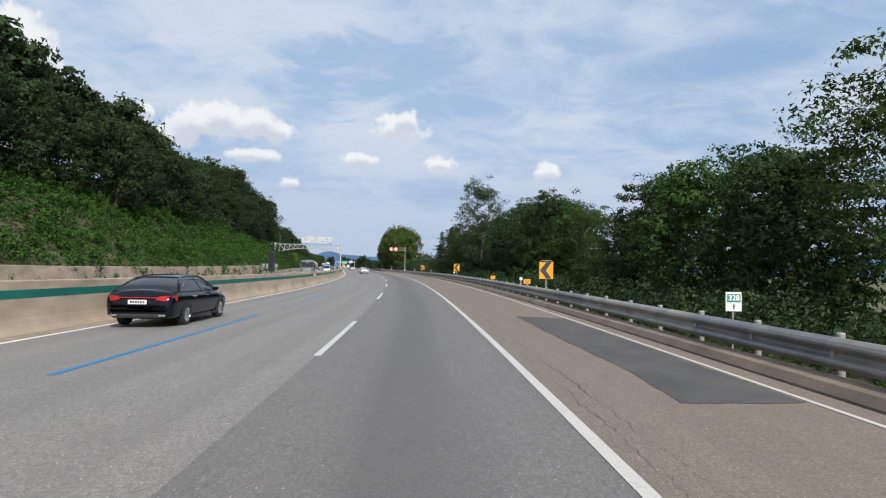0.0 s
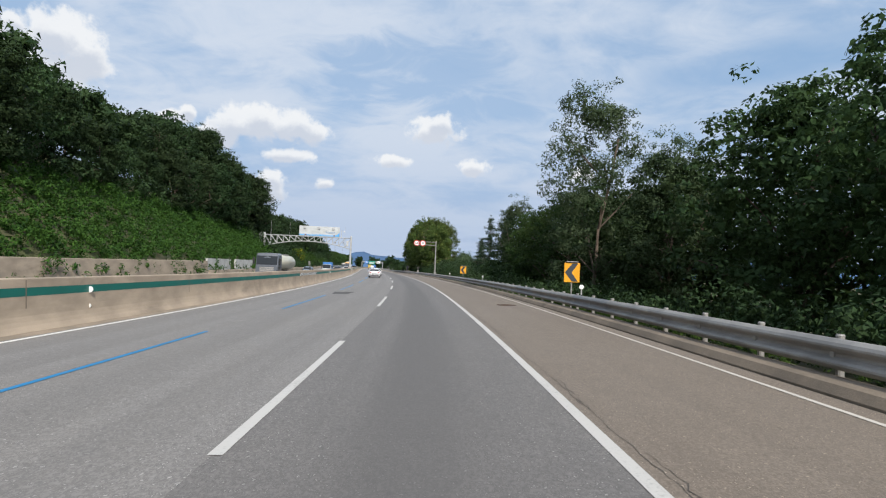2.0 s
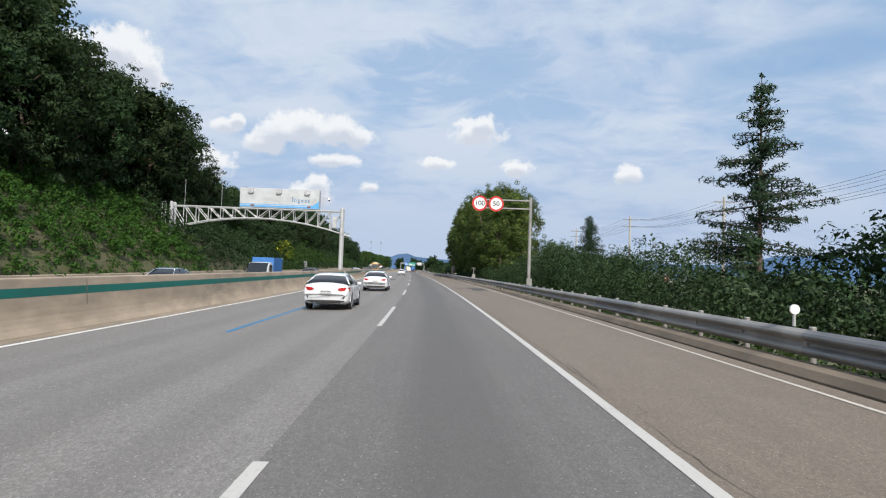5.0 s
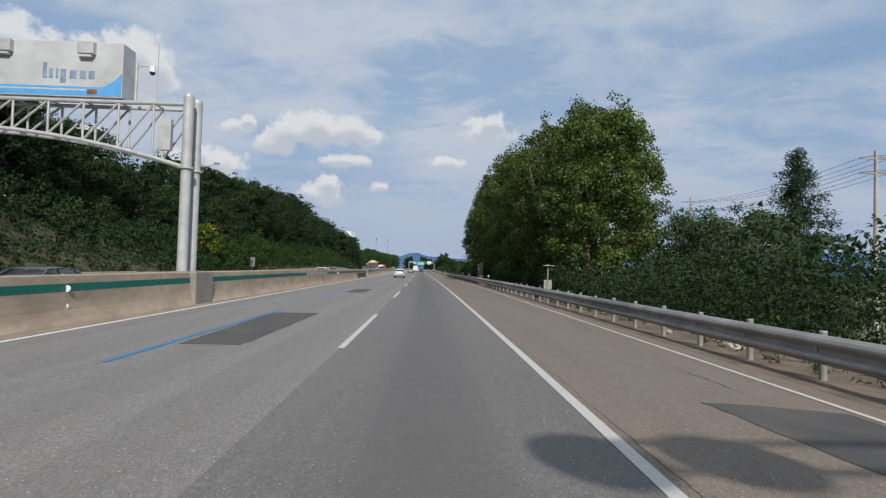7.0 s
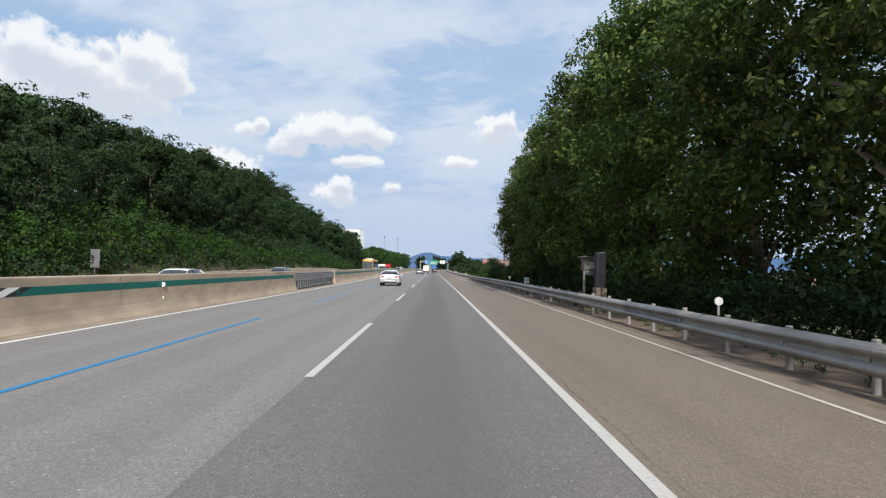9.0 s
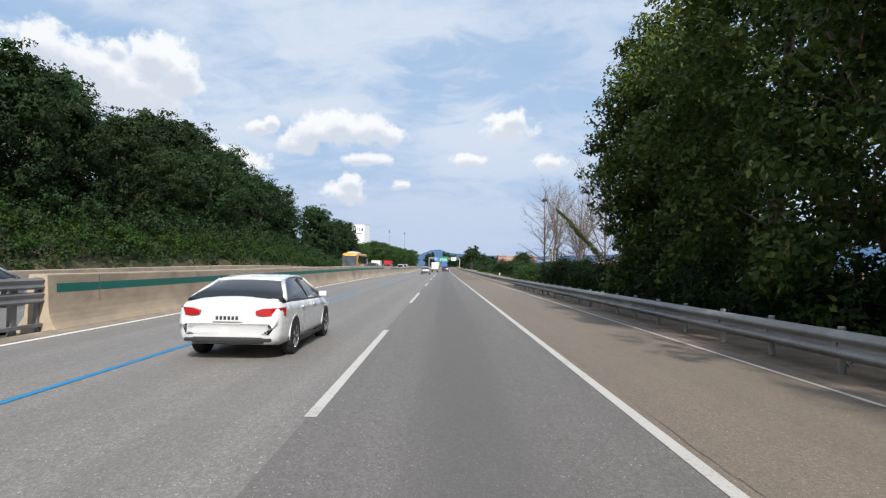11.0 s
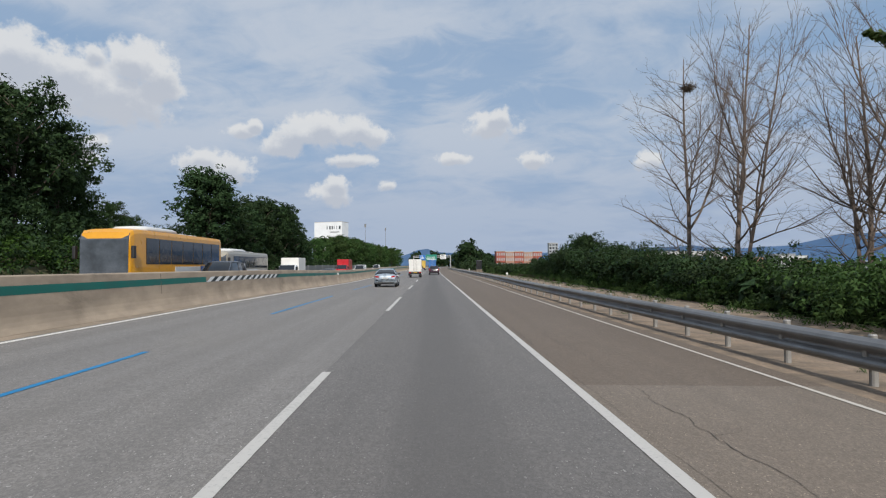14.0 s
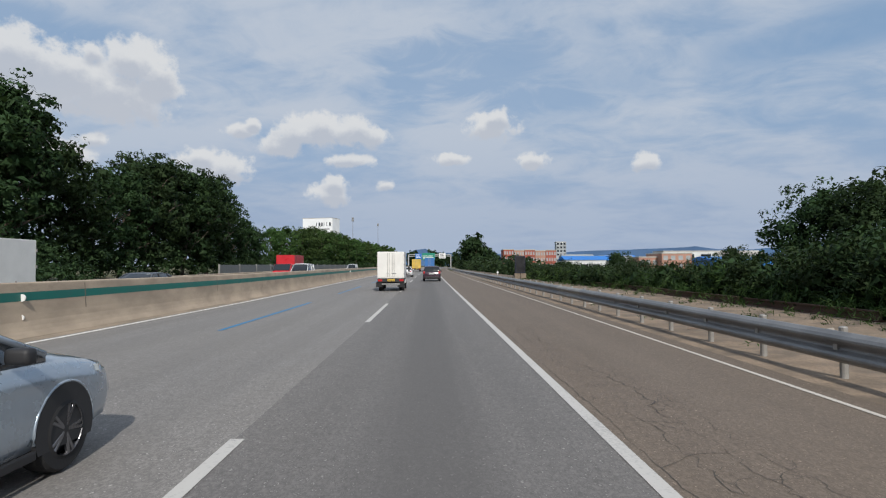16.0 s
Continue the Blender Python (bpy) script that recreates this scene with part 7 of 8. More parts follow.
def box_car(name, m, paint, label, L=4.7, W=1.85, H=1.75, tail=True):
    """A tall estate or van: upright rear, windows all round."""
    car = thing(name, m, label, "car")
    hw = W / 2
    rows = [(-0.5, 0.86, 0.42, 0.95), (-0.488, 0.95, 0.32, 1.0), (-0.46, 0.985, 0.26, 1.02), (-0.3, 1, 0.24, 1.02), (0.1, 1, 0.24, 1.0), (0.25, 1.0, 0.24, 1.02), (0.36, 0.985, 0.25, 0.98), (0.45, 0.94, 0.27, 0.90), (0.485, 0.82, 0.32, 0.78), (0.5, 0.66, 0.40, 0.64)]
    bm = fresh()
    rings(bm, shell([(f * L, [(hw * k * 0.82, zb), (hw * k * 0.97, zb + 0.08), (hw * k, (zb + zt) / 2), (hw * k * 0.985, zt - 0.08), (hw * k * 0.91, zt), (hw * k * 0.5, zt + 0.015), (0.0, zt + 0.02)]) for f, k, zb, zt in rows]))
    part("body", bm, paint, car, smooth=True)
    bm = fresh()
    half = []
    for f, z in [(-0.485, 1.02), (-0.46, H - 0.22), (-0.425, H - 0.06), (-0.25, H - 0.012), (0.0, H - 0.012), (0.07, H - 0.07), (0.15, 1.42), (0.275, 1.02)]:
        k = (z - 1.0) / (H - 1.0)
        half.append((f * L, [(hw * 0.925, 0.95), (hw * 0.92, 1.0), (hw * (0.92 - 0.16 * k), 1.0 + (z - 1.0) * 0.93), (hw * (0.82 - 0.16 * k), z), (0.0, z + 0.02)]))
    rings(bm, shell(half))
    part("glasshouse", bm, GLASS, car, "dark windows", smooth=True)
    bm = fresh()
    rings(bm, shell([(f * L, [(hw * 0.775, z - 0.05), (hw * 0.77, z - 0.015), (hw * 0.6, z + 0.012), (0.0, z + 0.03)]) for f, z in [(-0.43, H - 0.065), (-0.25, H - 0.008), (0.0, H - 0.008), (0.065, H - 0.06)]]))
    part("roof", bm, paint, car, smooth=True)
    for sx in (-1, 1):
        for a, b, r in (((sx * hw * 0.92, -0.478 * L, 1.0), (sx * hw * 0.77, -0.43 * L, H - 0.09), 0.06), ((sx * hw * 0.92, 0.27 * L, 1.0), (sx * hw * 0.765, 0.065 * L, H - 0.09), 0.035), ((sx * hw * 0.925, -0.2 * L, 1.0), (sx * hw * 0.775, -0.2 * L, H - 0.06), 0.035)):
            bm = fresh()
            rod(bm, a, b, r, r * 0.8, sides=8)
            part("pillar", bm, paint, car, smooth=True)
        for wy in (-0.29 * L, 0.30 * L):
            # a dark disc stands in for the shaded hollow round the wheel
            bm = fresh()
            disc(bm, (sx * (hw - 0.016), wy, 0.35), (1, 0, 0), 0.385, 0.04, 32)
            part("wheel_arch", bm, DARK_PLASTIC, car)
            wheel(car, sx * (hw + 0.022), wy, 0.34, 0.22)
        bm = fresh()
        box(bm, (sx * hw * 0.86 - 0.11, -0.5 * L - 0.006, 0.82), (sx * hw * 0.86 + 0.09, -0.47 * L, 1.06), 0.03)
        part("tail_light", bm, RED_LAMP, car, "red tail light")
        bm = fresh()
        box(bm, (sx * hw * 0.70 - 0.16, 0.455 * L, 0.64), (sx * hw * 0.70 + 0.16, 0.492 * L, 0.78), 0.03)
        part("headlight", bm, material("lamp_glass", (0.5, 0.55, 0.58), 0.08, var=0.2, bump=0, coat=1.0), car, "clear headlight")
        bm = fresh()
        box(bm, (sx * (hw + 0.08) - 0.1, 0.19 * L - 0.05, 0.98), (sx * (hw + 0.08) + 0.1, 0.19 * L + 0.06, 1.14), 0.035)
        part("mirror", bm, paint, car)
    bm = fresh()
    box(bm, (-0.7, -0.505 * L, 0.36), (0.7, -0.47 * L, 0.5), 0.04)
    part("rear_bumper", bm, DARK_PLASTIC, car)
    bars_plate(car, 0, -0.506 * L, 0.80, 0.5, 0.12, PLATE)
    return car


box_car("estate_car", at(413.0 + 2.35, -1.35), PLUM_CAR, "dark plum estate car seen from behind", H=1.58)
box_car("estate_car", at(344.5, -14.6, 0, 180), GREY_CAR, "dark blue-grey estate car in the oncoming lanes", H=1.85)
box_car("van", at(412.0, -14.6, 0, 180), WHITE_CAR, "white van in the oncoming lanes", L=5.1, H=1.95)
box_car("van", at(470.0, -17.5, 0, 180), WHITE_CAR, "small white van far off in the oncoming lanes", L=5.0, H=1.95)


def box_truck(name, m, label, cab, body, L=5.1, W=1.78, H=2.62, box_l=3.1, lamps=True, rear_frame=True, stuff_color=None):
    """A small lorry with a closed box: chassis, cab, box with two rear doors."""
    t = thing(name, m, label, "truck")
    hw = W / 2
    y0 = -L / 2
    bm = fresh()
    box(bm, (-hw, y0, 0.86), (hw, y0 + box_l, H), 0.025)
    bx = part("cargo_box", bm, body, t)
    for sx in (-1, 1):
        bm = fresh()
        box(bm, (sx * hw * 0.505 - hw * 0.475, y0 - 0.022, 0.93), (sx * hw * 0.505 + hw * 0.475, y0 + 0.01, H - 0.06), 0.012)
        door = part("rear_door", bm, body, bx)
        for dx in (0.10, 0.22):
            bm = fresh()
            rod(bm, (sx * dx, y0 - 0.035, 0.95), (sx * dx, y0 - 0.035, H - 0.08), 0.014, sides=6)
            part("lock_rod", bm, GALV, door)
            bm = fresh()
            box(bm, (sx * dx - 0.04, y0 - 0.06, 1.16), (sx * dx + 0.10 * sx + 0.04, y0 - 0.03, 1.20), 0.008)
            part("lock_handle", bm, GALV_DARK, door)
        for z in (1.1, 1.7, 2.3):
            bm = fresh()
            box(bm, (sx * hw - 0.03, y0 - 0.03, z), (sx * hw + 0.012, y0 + 0.04, z + 0.12), 0.006)
            part("hinge", bm, GALV, door)
    bm = fresh()
    box(bm, (-hw * 0.55, y0 + 0.1, 0.52), (hw * 0.55, L / 2 - 0.6, 0.70))
    box(bm, (-hw * 0.95, y0 + 0.05, 0.72), (hw * 0.95, y0 + box_l, 0.86))
    part("chassis", bm, DARK_PLASTIC, t)
    bm = fresh()
    box(bm, (-hw * 0.98, y0 - 0.03, 0.62), (hw * 0.98, y0 + 0.08, 0.84), 0.01)
    part("rear_panel", bm, DARK_PLASTIC, t)
    for sx in (-1, 1):
        bm = fresh()
        box(bm, (sx * hw * 0.80 - 0.14, y0 - 0.055, 0.66), (sx * hw * 0.80 + 0.14, y0 - 0.025, 0.80), 0.015)
        part("tail_light", bm, RED_LAMP, t, "red tail light")
        bm = fresh()
        box(bm, (sx * hw * 0.80 - 0.27, y0 + 0.02, 0.28), (sx * hw * 0.80 + 0.15, y0 + 0.04, 0.62), 0.006)
        part("mud_flap", bm, RUBBER, t)
        wheel(t, sx * (hw - 0.03), y0 + 0.95, 0.31, 0.34, 6, GALV_DARK)
        wheel(t, sx * (hw - 0.03), L / 2 - 0.55, 0.31, 0.2, 6, GALV_DARK)
    bm = fresh()
    box(bm, (-0.6, y0 - 0.04, 0.42), (0.6, y0 + 0.02, 0.52), 0.02)
    part("under_bar", bm, GALV_DARK, t)
    bars_plate(t, 0.02, y0 - 0.05, 0.74, 0.46, 0.14, material("plate_yellow", (0.75, 0.48, 0.04), 0.5, bump=0))
    # cab, forward control
    c0 = y0 + box_l + 0.10
    rows = [(c0, 1.0, 1.95), (c0 + 0.3, 1.0, 2.0), (c0 + 0.95, 1.0, 1.96), (c0 + 1.35, 0.97, 1.55), (L / 2 - 0.18, 0.95, 1.12), (L / 2, 0.9, 0.85)]
    bm = fresh()
    rings(bm, shell([(y, [(hw * k * 0.9, 0.42), (hw * k * 0.97, 0.5), (hw * k * 0.98, 0.9), (hw * k * 0.96, min(1.15, z - 0.06)), (hw * k * 0.90, z - 0.08), (hw * k * 0.80, z), (0.0, z + 0.02)]) for y, k, z in rows]))
    cb = part("cab", bm, cab, t, smooth=False)
    bm = fresh()
    rows2 = [(c0 + 1.0, 1.86, 1.99), (L / 2 - 0.14, 1.16, 1.2)]
    V = [(-hw * 0.82, c0 + 0.985, 1.93), (hw * 0.82, c0 + 0.985, 1.93), (hw * 0.86, L / 2 - 0.17, 1.16), (-hw * 0.86, L / 2 - 0.17, 1.16)]
    vs = [bm.verts.new((x, y + 0.02, z + 0.02)) for x, y, z in V] + [bm.verts.new((x, y - 0.1, z - 0.1)) for x, y, z in V]
    for f in ((0, 1, 2, 3), (4, 7, 6, 5), (0, 4, 5, 1), (1, 5, 6, 2), (2, 6, 7, 3), (3, 7, 4, 0)):
        bm.faces.new([vs[i] for i in f])
    bmesh.ops.recalc_face_normals(bm, faces=bm.faces[:])
    part("windscreen", bm, GLASS, cb)
    for sx in (-1, 1):
        bm = fresh()
        box(bm, (sx * hw * 0.94 - 0.02, c0 + 0.25, 1.18), (sx * hw * 0.955 + 0.02, c0 + 1.05, 1.78), 0.02)
        part("side_window", bm, GLASS, cb)
        bm = fresh()
        box(bm, (sx * (hw + 0.16) - 0.07, c0 + 1.2, 1.25), (sx * (hw + 0.16) + 0.07, c0 + 1.28, 1.62), 0.02)
        rod(bm, (sx * hw * 0.95, c0 + 1.15, 1.5), (sx * (hw + 0.16), c0 + 1.22, 1.5), 0.015, sides=6)
        part("mirror", bm, DARK_PLASTIC, cb)
        bm = fresh()
        box(bm, (sx * hw * 0.7 - 0.14, L / 2 - 0.05, 0.62), (sx * hw * 0.7 + 0.14, L / 2 + 0.012, 0.78), 0.02)
        part("headlight", bm, material("lamp_glass", (0.5, 0.55, 0.58), 0.08, var=0.2, bump=0, coat=1.0), cb)
    return t


BOX_WHITE = material("box_white", (0.74, 0.73, 0.69), 0.5, var=0.06, scale=1.2, grain=20, bump=0.02, dirt=0.12)
BOX_YELLOW = material("box_yellow", (0.62, 0.42, 0.08), 0.5, var=0.15, scale=1.5, dirt=0.15)
BOX_BLUE = material("box_blue", (0.04, 0.16, 0.42), 0.5, var=0.15, scale=1.5, dirt=0.15)
CAB_WHITE = material("cab_white", (0.7, 0.71, 0.71), 0.3, var=0.05, bump=0.0, coat=0.5)
CAB_BLUE = material("cab_blue", (0.03, 0.10, 0.3), 0.3, var=0.05, bump=0.0, coat=0.5)
CAB_GREY = material("cab_grey", (0.10, 0.11, 0.13), 0.35, var=0.08, bump=0.0, coat=0.5)
CAB_RED = material("cab_red", (0.5, 0.02, 0.03), 0.35, var=0.08, bump=0.0, coat=0.5)
box_truck("box_truck", at(391.5 + 2.55, -4.2), "small white box truck with double rear doors", CAB_WHITE, BOX_WHITE)
box_truck("box_truck", at(490.0, -1.9), "lorry with a blue box body ahead", CAB_BLUE, BOX_BLUE, L=7.2, W=2.3, H=3.4, box_l=5.0)
box_truck("box_truck", at(508.0, -5.6), "lorry with a yellow box body far ahead", CAB_WHITE, BOX_YELLOW, L=7.2, W=2.3, H=3.3, box_l=5.0)
box_truck("box_truck", at(372.5, -17.2, 0, 180), "small white box truck in the oncoming lanes", CAB_WHITE, BOX_WHITE, L=5.4, W=1.9, H=2.75, box_l=3.3)
box_truck("box_truck", at(163.0, -15.6, 0, 180), "small lorry with a blue load in the oncoming lanes", CAB_WHITE, BOX_BLUE, L=5.1, W=1.8, H=2.4, box_l=3.0)
box_truck("box_truck", at(428.0, -19.9, 0, 180), "red lorry in the oncoming lanes", CAB_RED, CAB_RED, L=7.5, W=2.3, H=3.1, box_l=5.2)


def coach(name, m, label, paint, second, L=11.6, W=2.5, H=3.35, roof_unit=True, trim_mat=None):
    t = thing(name, m, label, "bus")
    hw = W / 2
    rows = [(-0.5, 0.94, H - 0.10), (-0.493, 0.985, H - 0.03), (-0.47, 1.0, H), (0.42, 1.0, H), (0.47, 0.99, H - 0.05), (0.492, 0.95, H - 0.22), (0.5, 0.90, H - 0.5)]
    bm = fresh()
    rings(bm, shell([(f * L, [(hw * k * 0.95, 0.32), (hw * k, 0.42), (hw * k, 1.5), (hw * k * 0.985, z - 0.22), (hw * k * 0.93, z - 0.05), (hw * k * 0.6, z + 0.02), (0.0, z + 0.035)]) for f, k, z in rows]))
    body = part("body", bm, paint, t)
    bays = 7
    for sx in (-1, 1):
        for i in range(bays):
            a = -0.46 * L + i * (0.84 * L / bays)
            b = a + 0.84 * L / bays - 0.05
            bm = fresh()
            box(bm, (sx * hw * 0.992 - 0.02, a, 1.62), (sx * hw * 0.998 + 0.02, b, H - 0.42), 0.015)
            part("side_window", bm, GLASS, t, "dark side window")
        bm = fresh()
        box(bm, (sx * hw - 0.015, -0.46 * L, 0.62), (sx * hw + 0.012, -0.20 * L, 1.52), 0.005)
        part("side_panel", bm, second, t, "contrasting painted side panel")
        bm = fresh()
        box(bm, (sx * hw - 0.015, -0.19 * L, 0.75), (sx * hw + 0.010, 0.10 * L, 1.50), 0.005)
        part("side_panel", bm, RENDER_WHITE, t, "pale advertising panel")
        for wy in (-0.26 * L, 0.27 * L):
            wheel(t, sx * (hw + 0.015), wy, 0.5, 0.3, 8, GALV)
        bm = fresh()
        box(bm, (sx * (hw + 0.12) - 0.08, 0.49 * L, 1.9), (sx * (hw + 0.12) + 0.08, 0.5 * L + 0.1, 2.5), 0.04)
        part("mirror", bm, DARK_PLASTIC, t)
        bm = fresh()
        box(bm, (sx * 0.85 - 0.2, 0.488 * L, 0.6), (sx * 0.85 + 0.2, 0.503 * L, 0.8), 0.03)
        part("headlight", bm, material("lamp_glass", (0.5, 0.55, 0.58), 0.08, var=0.2, bump=0, coat=1.0), t)
    bm = fresh()
    rings(bm, [[(x * k, y, z) for x in (-1, 1)] + [(x * k, y - 0.15, z) for x in (1, -1)] for k, y, z in ((hw * 0.90, 0.5 * L + 0.02, 1.0), (hw * 0.90, 0.5 * L + 0.02, H - 0.55), (hw * 0.90, 0.488 * L + 0.03, H - 0.25))])
    # pale mottled base colour imitates reflections in the windscreen
    part("windscreen", bm, material("windscreen_reflection", (0.09, 0.105, 0.125), 0.08, var=0.4, scale=1.2, bump=0.0, spec=0.8), t, "large windscreen with pale reflections in its colour")
    if roof_unit:
        bm = fresh()
        rings(bm, shell([(y * L, [(hw * 0.72 * k, H - 0.02), (hw * 0.70 * k, H + 0.14 * k), (hw * 0.5 * k, H + 0.24 * k), (0.0, H + 0.26 * k)]) for y, k in ((-0.02, 0.8), (0.02, 1.0), (0.28, 1.0), (0.34, 0.75))]))
        part("roof_unit", bm, RENDER_WHITE, t, "white air conditioning unit on the roof", smooth=True)
    for y in (-0.16, -0.28):
        bm = fresh()
        box(bm, (-0.4, y * L - 0.4, H + 0.01), (0.4, y * L + 0.4, H + 0.10), 0.04)
        part("roof_hatch", bm, RENDER_WHITE, t)
    return t


BUS_ORANGE = material("bus_orange", (0.72, 0.33, 0.015), 0.35, var=0.05, bump=0.0, coat=0.5)
BUS_BEIGE = material("bus_beige", (0.34, 0.31, 0.25), 0.35, var=0.12, scale=0.5, bump=0.0, coat=0.5)
BUS_BLUE = material("bus_blue", (0.03, 0.10, 0.32), 0.4, var=0.05, bump=0.0)
coach("coach", at(342.8, -17.3, 0, 180), "orange coach with a blue rear in the oncoming lanes", BUS_ORANGE, BUS_BLUE)
coach("coach", at(362.6, -19.8, 0, 180), "beige coach with white swirls in the oncoming lanes", BUS_BEIGE, material("bus_swirl", (0.5, 0.46, 0.42), 0.4, var=0.35, scale=1.0, bump=0.0), H=3.05)


def tanker(m):
    t = thing("tanker_truck", m, "grey cab lorry pulling a cream tank", "truck")
    hw, L = 1.22, 12.0
    f = L / 2
    rows = [(f - 2.2, 1.0, 2.95), (f - 2.0, 1.0, 3.05), (f - 0.35, 1.0, 3.0), (f - 0.12, 0.98, 2.5), (f, 0.96, 1.6)]
    bm = fresh()
    rings(bm, shell([(y, [(hw * k * 0.95, 0.45), (hw * k, 0.6), (hw * k, 1.6), (hw * k * 0.97, z - 0.2), (hw * k * 0.88, z), (0.0, z + 0.04)]) for y, k, z in rows]))
    cab = part("cab", bm, CAB_GREY, t)
    bm = fresh()
    rings(bm, [[(x * hw * 0.90, y, z) for x in (-1, 1)] + [(x * hw * 0.90, y - 0.12, z) for x in (1, -1)] for y, z in ((f + 0.0, 1.75), (f - 0.09, 2.45), (f - 0.2, 2.72))])
    part("windscreen", bm, GLASS, cab)
    for k in range(4):
        bm = fresh()
        box(bm, (-0.75, f - 0.02, 0.85 + k * 0.17), (0.75, f + 0.02, 0.97 + k * 0.17), 0.02)
        part("grille_bar", bm, GALV, cab)
    bm = fresh()
    box(bm, (-hw, f - 0.15, 0.40), (hw, f + 0.06, 0.78), 0.05)
    part("bumper", bm, WHITE_PAINT, cab)
    for sx in (-1, 1):
        bm = fresh()
        box(bm, (sx * hw - 0.02, f - 1.5, 1.75), (sx * hw + 0.014, f - 0.55, 2.5), 0.02)
        part("side_window", bm, GLASS, cab)
        bm = fresh()
        box(bm, (sx * (hw + 0.2) - 0.1, f - 0.2, 1.8), (sx * (hw + 0.2) + 0.1, f - 0.08, 2.5), 0.03)
        part("mirror", bm, DARK_PLASTIC, cab)
        for wy in (f - 1.1, f - 4.0, -f + 1.4, -f + 2.6, -f + 3.8):
            wheel(t, sx * (hw - 0.0), wy, 0.5, 0.3, 8, GALV)
        bm = fresh()
        box(bm, (sx * hw * 0.9 - 0.04, -f + 4.6, 0.5), (sx * hw * 0.9 + 0.04, f - 4.8, 0.95), 0.02)
        part("side_guard", bm, GALV, t)
    bm = fresh()
    n = 24
    loops = []
    for y, k in ((-f, 0.72), (-f + 0.12, 0.92), (-f + 0.3, 1.0), (f - 2.75, 1.0), (f - 2.6, 0.93), (f - 2.5, 0.75)):
        loops.append([(1.2 * k * math.cos(6.28319 * i / n), y, 2.08 + 0.92 * k * math.sin(6.28319 * i / n)) for i in range(n)])
    rings(bm, loops)
    part("tank", bm, material("cream_tank", (0.56, 0.53, 0.42), 0.4, var=0.06, bump=0.0, dirt=0.15), t, "cream oval tank", smooth=True)
    bm = fresh()
    box(bm, (-0.45, -f + 0.3, 0.85), (0.45, f - 2.4, 1.15))
    part("chassis", bm, DARK_PLASTIC, t)
    bm = fresh()
    box(bm, (-0.4, -f + 1, 2.98), (0.4, f - 3.2, 3.08), 0.02)
    part("walkway", bm, GALV, t)


tanker(at(115.5, -17.3, 0, 180))


# ---- small things on the verge and the shoulder ----
STONE = material("pale_stone", (0.42, 0.37, 0.31), 0.9, var=0.3, scale=4.0, grain=30, bump=0.4, random=0.3)
WHITE_STONE = material("white_stone", (0.62, 0.58, 0.52), 0.85, var=0.2, scale=4.0, grain=30, bump=0.4)
RUSTY = material("rusty_steel", (0.10, 0.058, 0.040), 0.85, var=0.35, scale=2.0, grain=30, bump=0.35, stretch=(1, 1, 3))


def stone(s, u, size, seed, mat=None, label="pale broken stone on the sandy verge"):
    rng = random.Random(seed)
    t = thing("stone", at(s, u, float(max(land(s, u), -0.02)) + size * 0.18, rng.uniform(0, 360)), label, "stone", "stones on the verge")
    bm = fresh()
    bmesh.ops.create_icosphere(bm, subdivisions=2, radius=size / 2)
    for v in bm.verts:
        k = 1 + 0.35 * noise.noise(v.co * 3.0 / size + Vector((seed, 0, 0)))
        v.co = Vector((v.co.x * k * 1.25, v.co.y * k, v.co.z * k * 0.7))
    part("rock", bm, mat or STONE, t)


stone(171.8, 5.1, 0.46, 1, WHITE_STONE, "white broken stone under the guard rail")
R = random.Random(12)
for k in range(9):
    stone(R.uniform(163, 176), R.uniform(4.8, 6.0), R.uniform(0.10, 0.22), 3 + k)
for k in range(22):
    stone(R.uniform(352, 392), R.uniform(4.9, 8.6), R.uniform(0.10, 0.30), 30 + k)

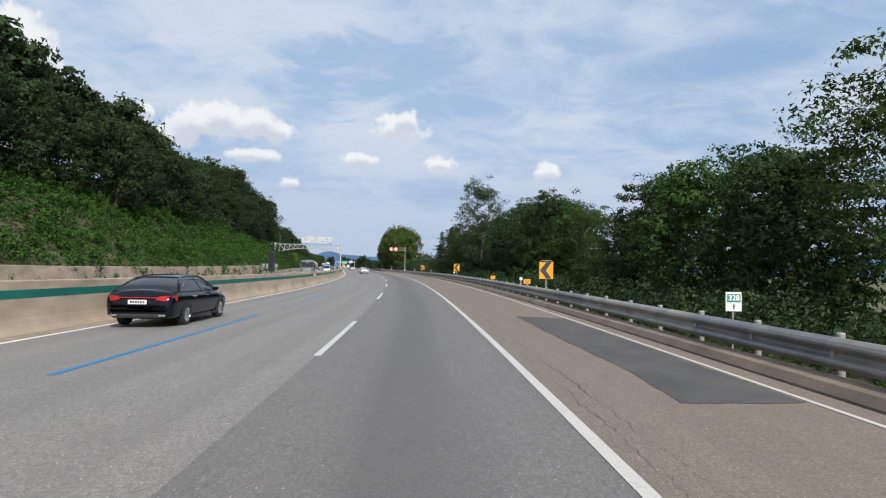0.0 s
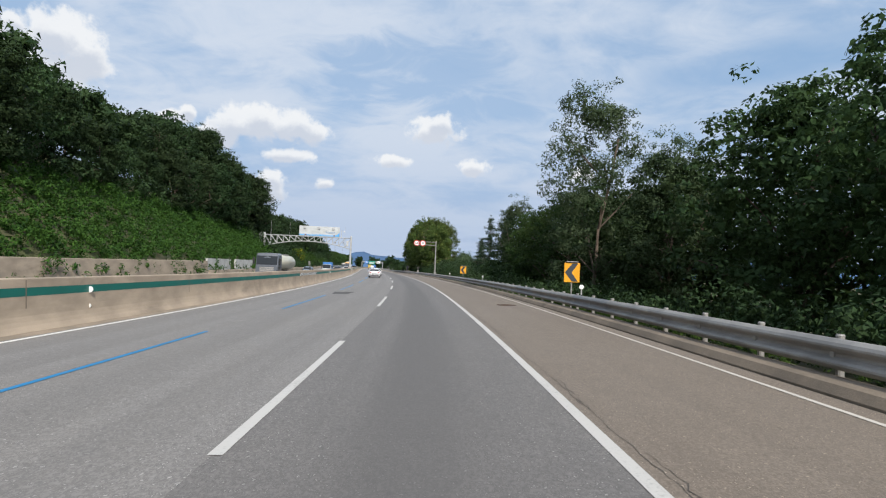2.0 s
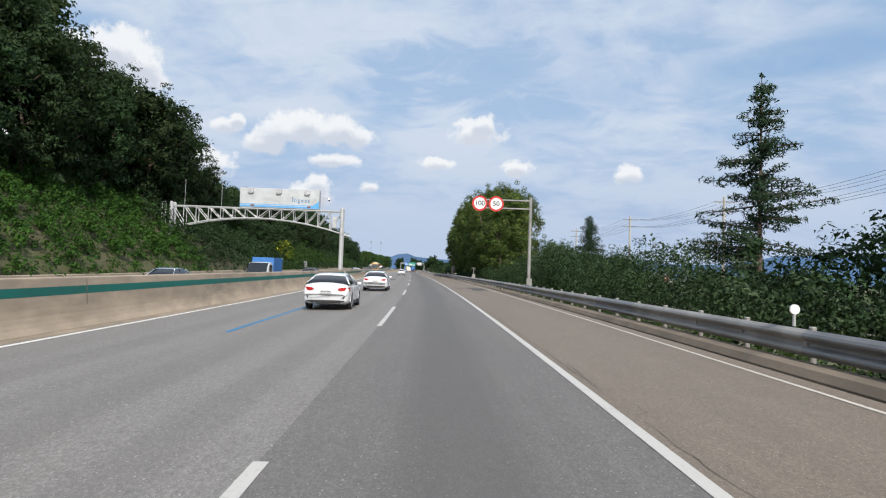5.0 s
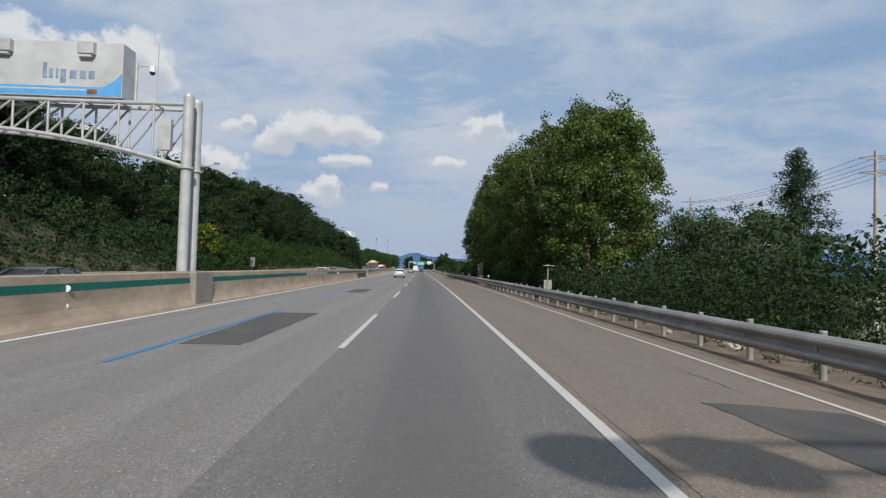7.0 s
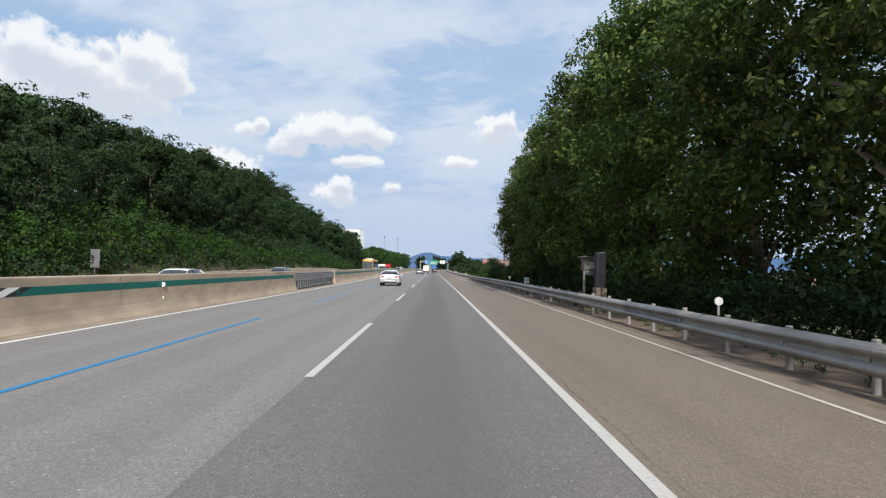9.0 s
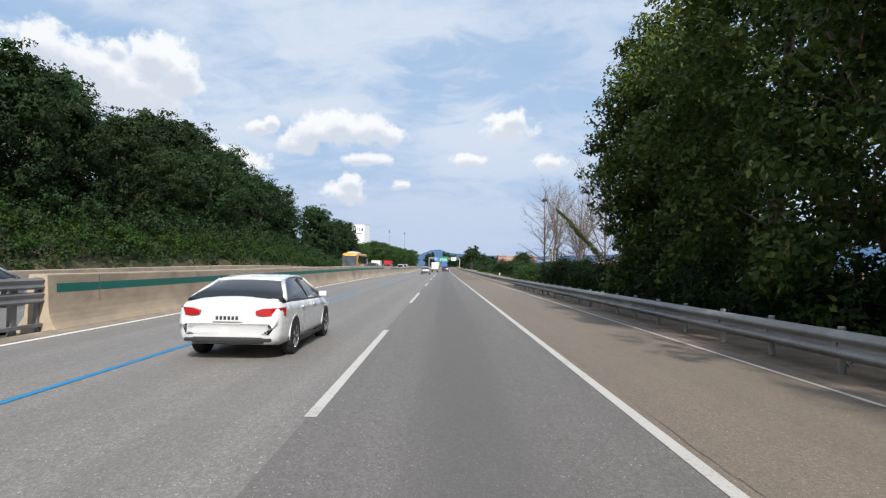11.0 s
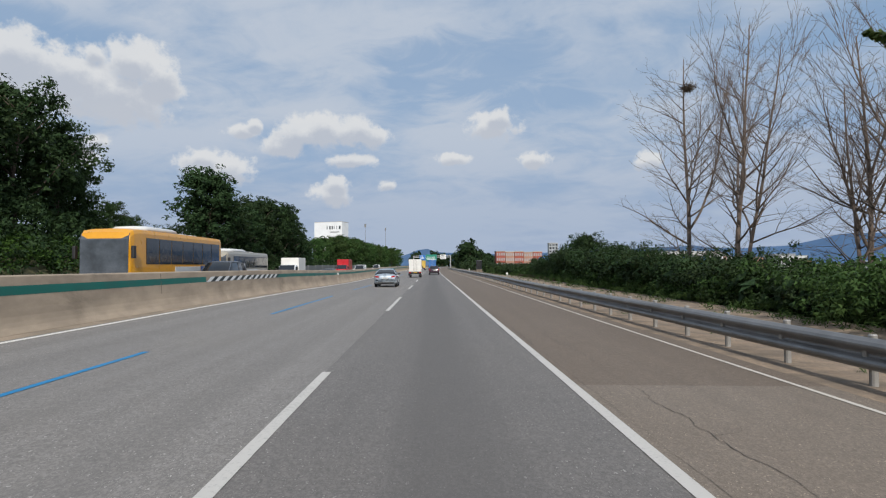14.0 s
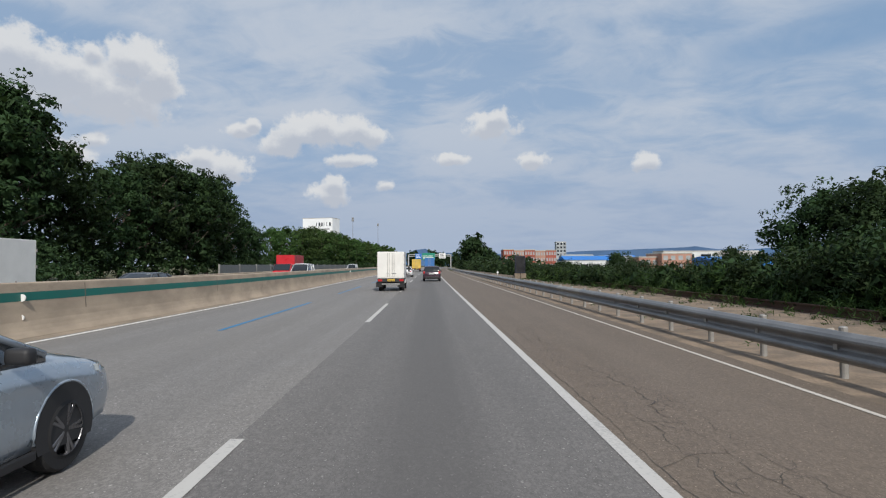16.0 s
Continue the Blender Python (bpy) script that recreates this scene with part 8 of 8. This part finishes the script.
# rusty steel edging at the back of the wide verge
for k in range(5):
    t = thing("steel_beam", at(361.0 + k * 6.2, 9.15 + 0.06 * (k % 2), 0.20, 0.8 * (k % 3) - 0.8), "rusty steel beam lying along the verge", "steel beam", "rusty beams along the verge")
    bm = fresh()
    box(bm, (-0.09, 0.0, 0.20), (0.09, 5.9, 0.24), 0.008)
    box(bm, (-0.02, 0.0, 0.0), (0.02, 5.9, 0.21), 0.004)
    box(bm, (-0.11, 0.0, -0.03), (0.11, 5.9, 0.01), 0.008)
    bmesh.ops.translate(bm, verts=bm.verts, vec=(0, 0, 0.08))
    part("beam", bm, RUSTY, t)


def drain_cover(s, u):
    t = thing("drain_cover", at(s, u, 0.0), "round iron drain cover set in the hard shoulder", "drain cover")
    bm = fresh()
    disc(bm, (0, 0, 0.004), (0, 0, 1), 0.50, 0.012, 36)
    part("ring", bm, RUSTY, t)
    bm = fresh()
    disc(bm, (0, 0, 0.009), (0, 0, 1), 0.40, 0.012, 36)
    lid = part("lid", bm, material("cast_iron", (0.07, 0.062, 0.055), 0.7, metal=0.4, var=0.3, scale=6), t)
    for i in range(-3, 4):
        w = math.sqrt(0.36 ** 2 - (i * 0.1) ** 2)
        bm = fresh()
        box(bm, (-w, i * 0.1 - 0.015, 0.012), (w, i * 0.1 + 0.015, 0.021), 0.003)
        part("rib", bm, RUSTY, lid)


drain_cover(72.3, 2.4)

# sparse litter of dry sticks on the verge
for k in range(16):
    s, u = (R.uniform(163, 176), R.uniform(4.7, 6.0)) if k < 6 else (R.uniform(352, 380), R.uniform(4.7, 6.2))
    t = thing("dry_stick", at(s, u, float(max(0.0, land(s, u))) + 0.07, R.uniform(0, 360)), "dry grey stick lying on the sandy verge", "stick", "sticks on the verge")
    part("wood", tubes([(Vector((0, 0, 0)), Vector((0.02, 0.3, 0.03)), 0.012, 0.01), (Vector((0.02, 0.3, 0.03)), Vector((-0.05, R.uniform(0.5, 0.9), 0.01)), 0.01, 0.005)], 5), BARK_PALE, t)
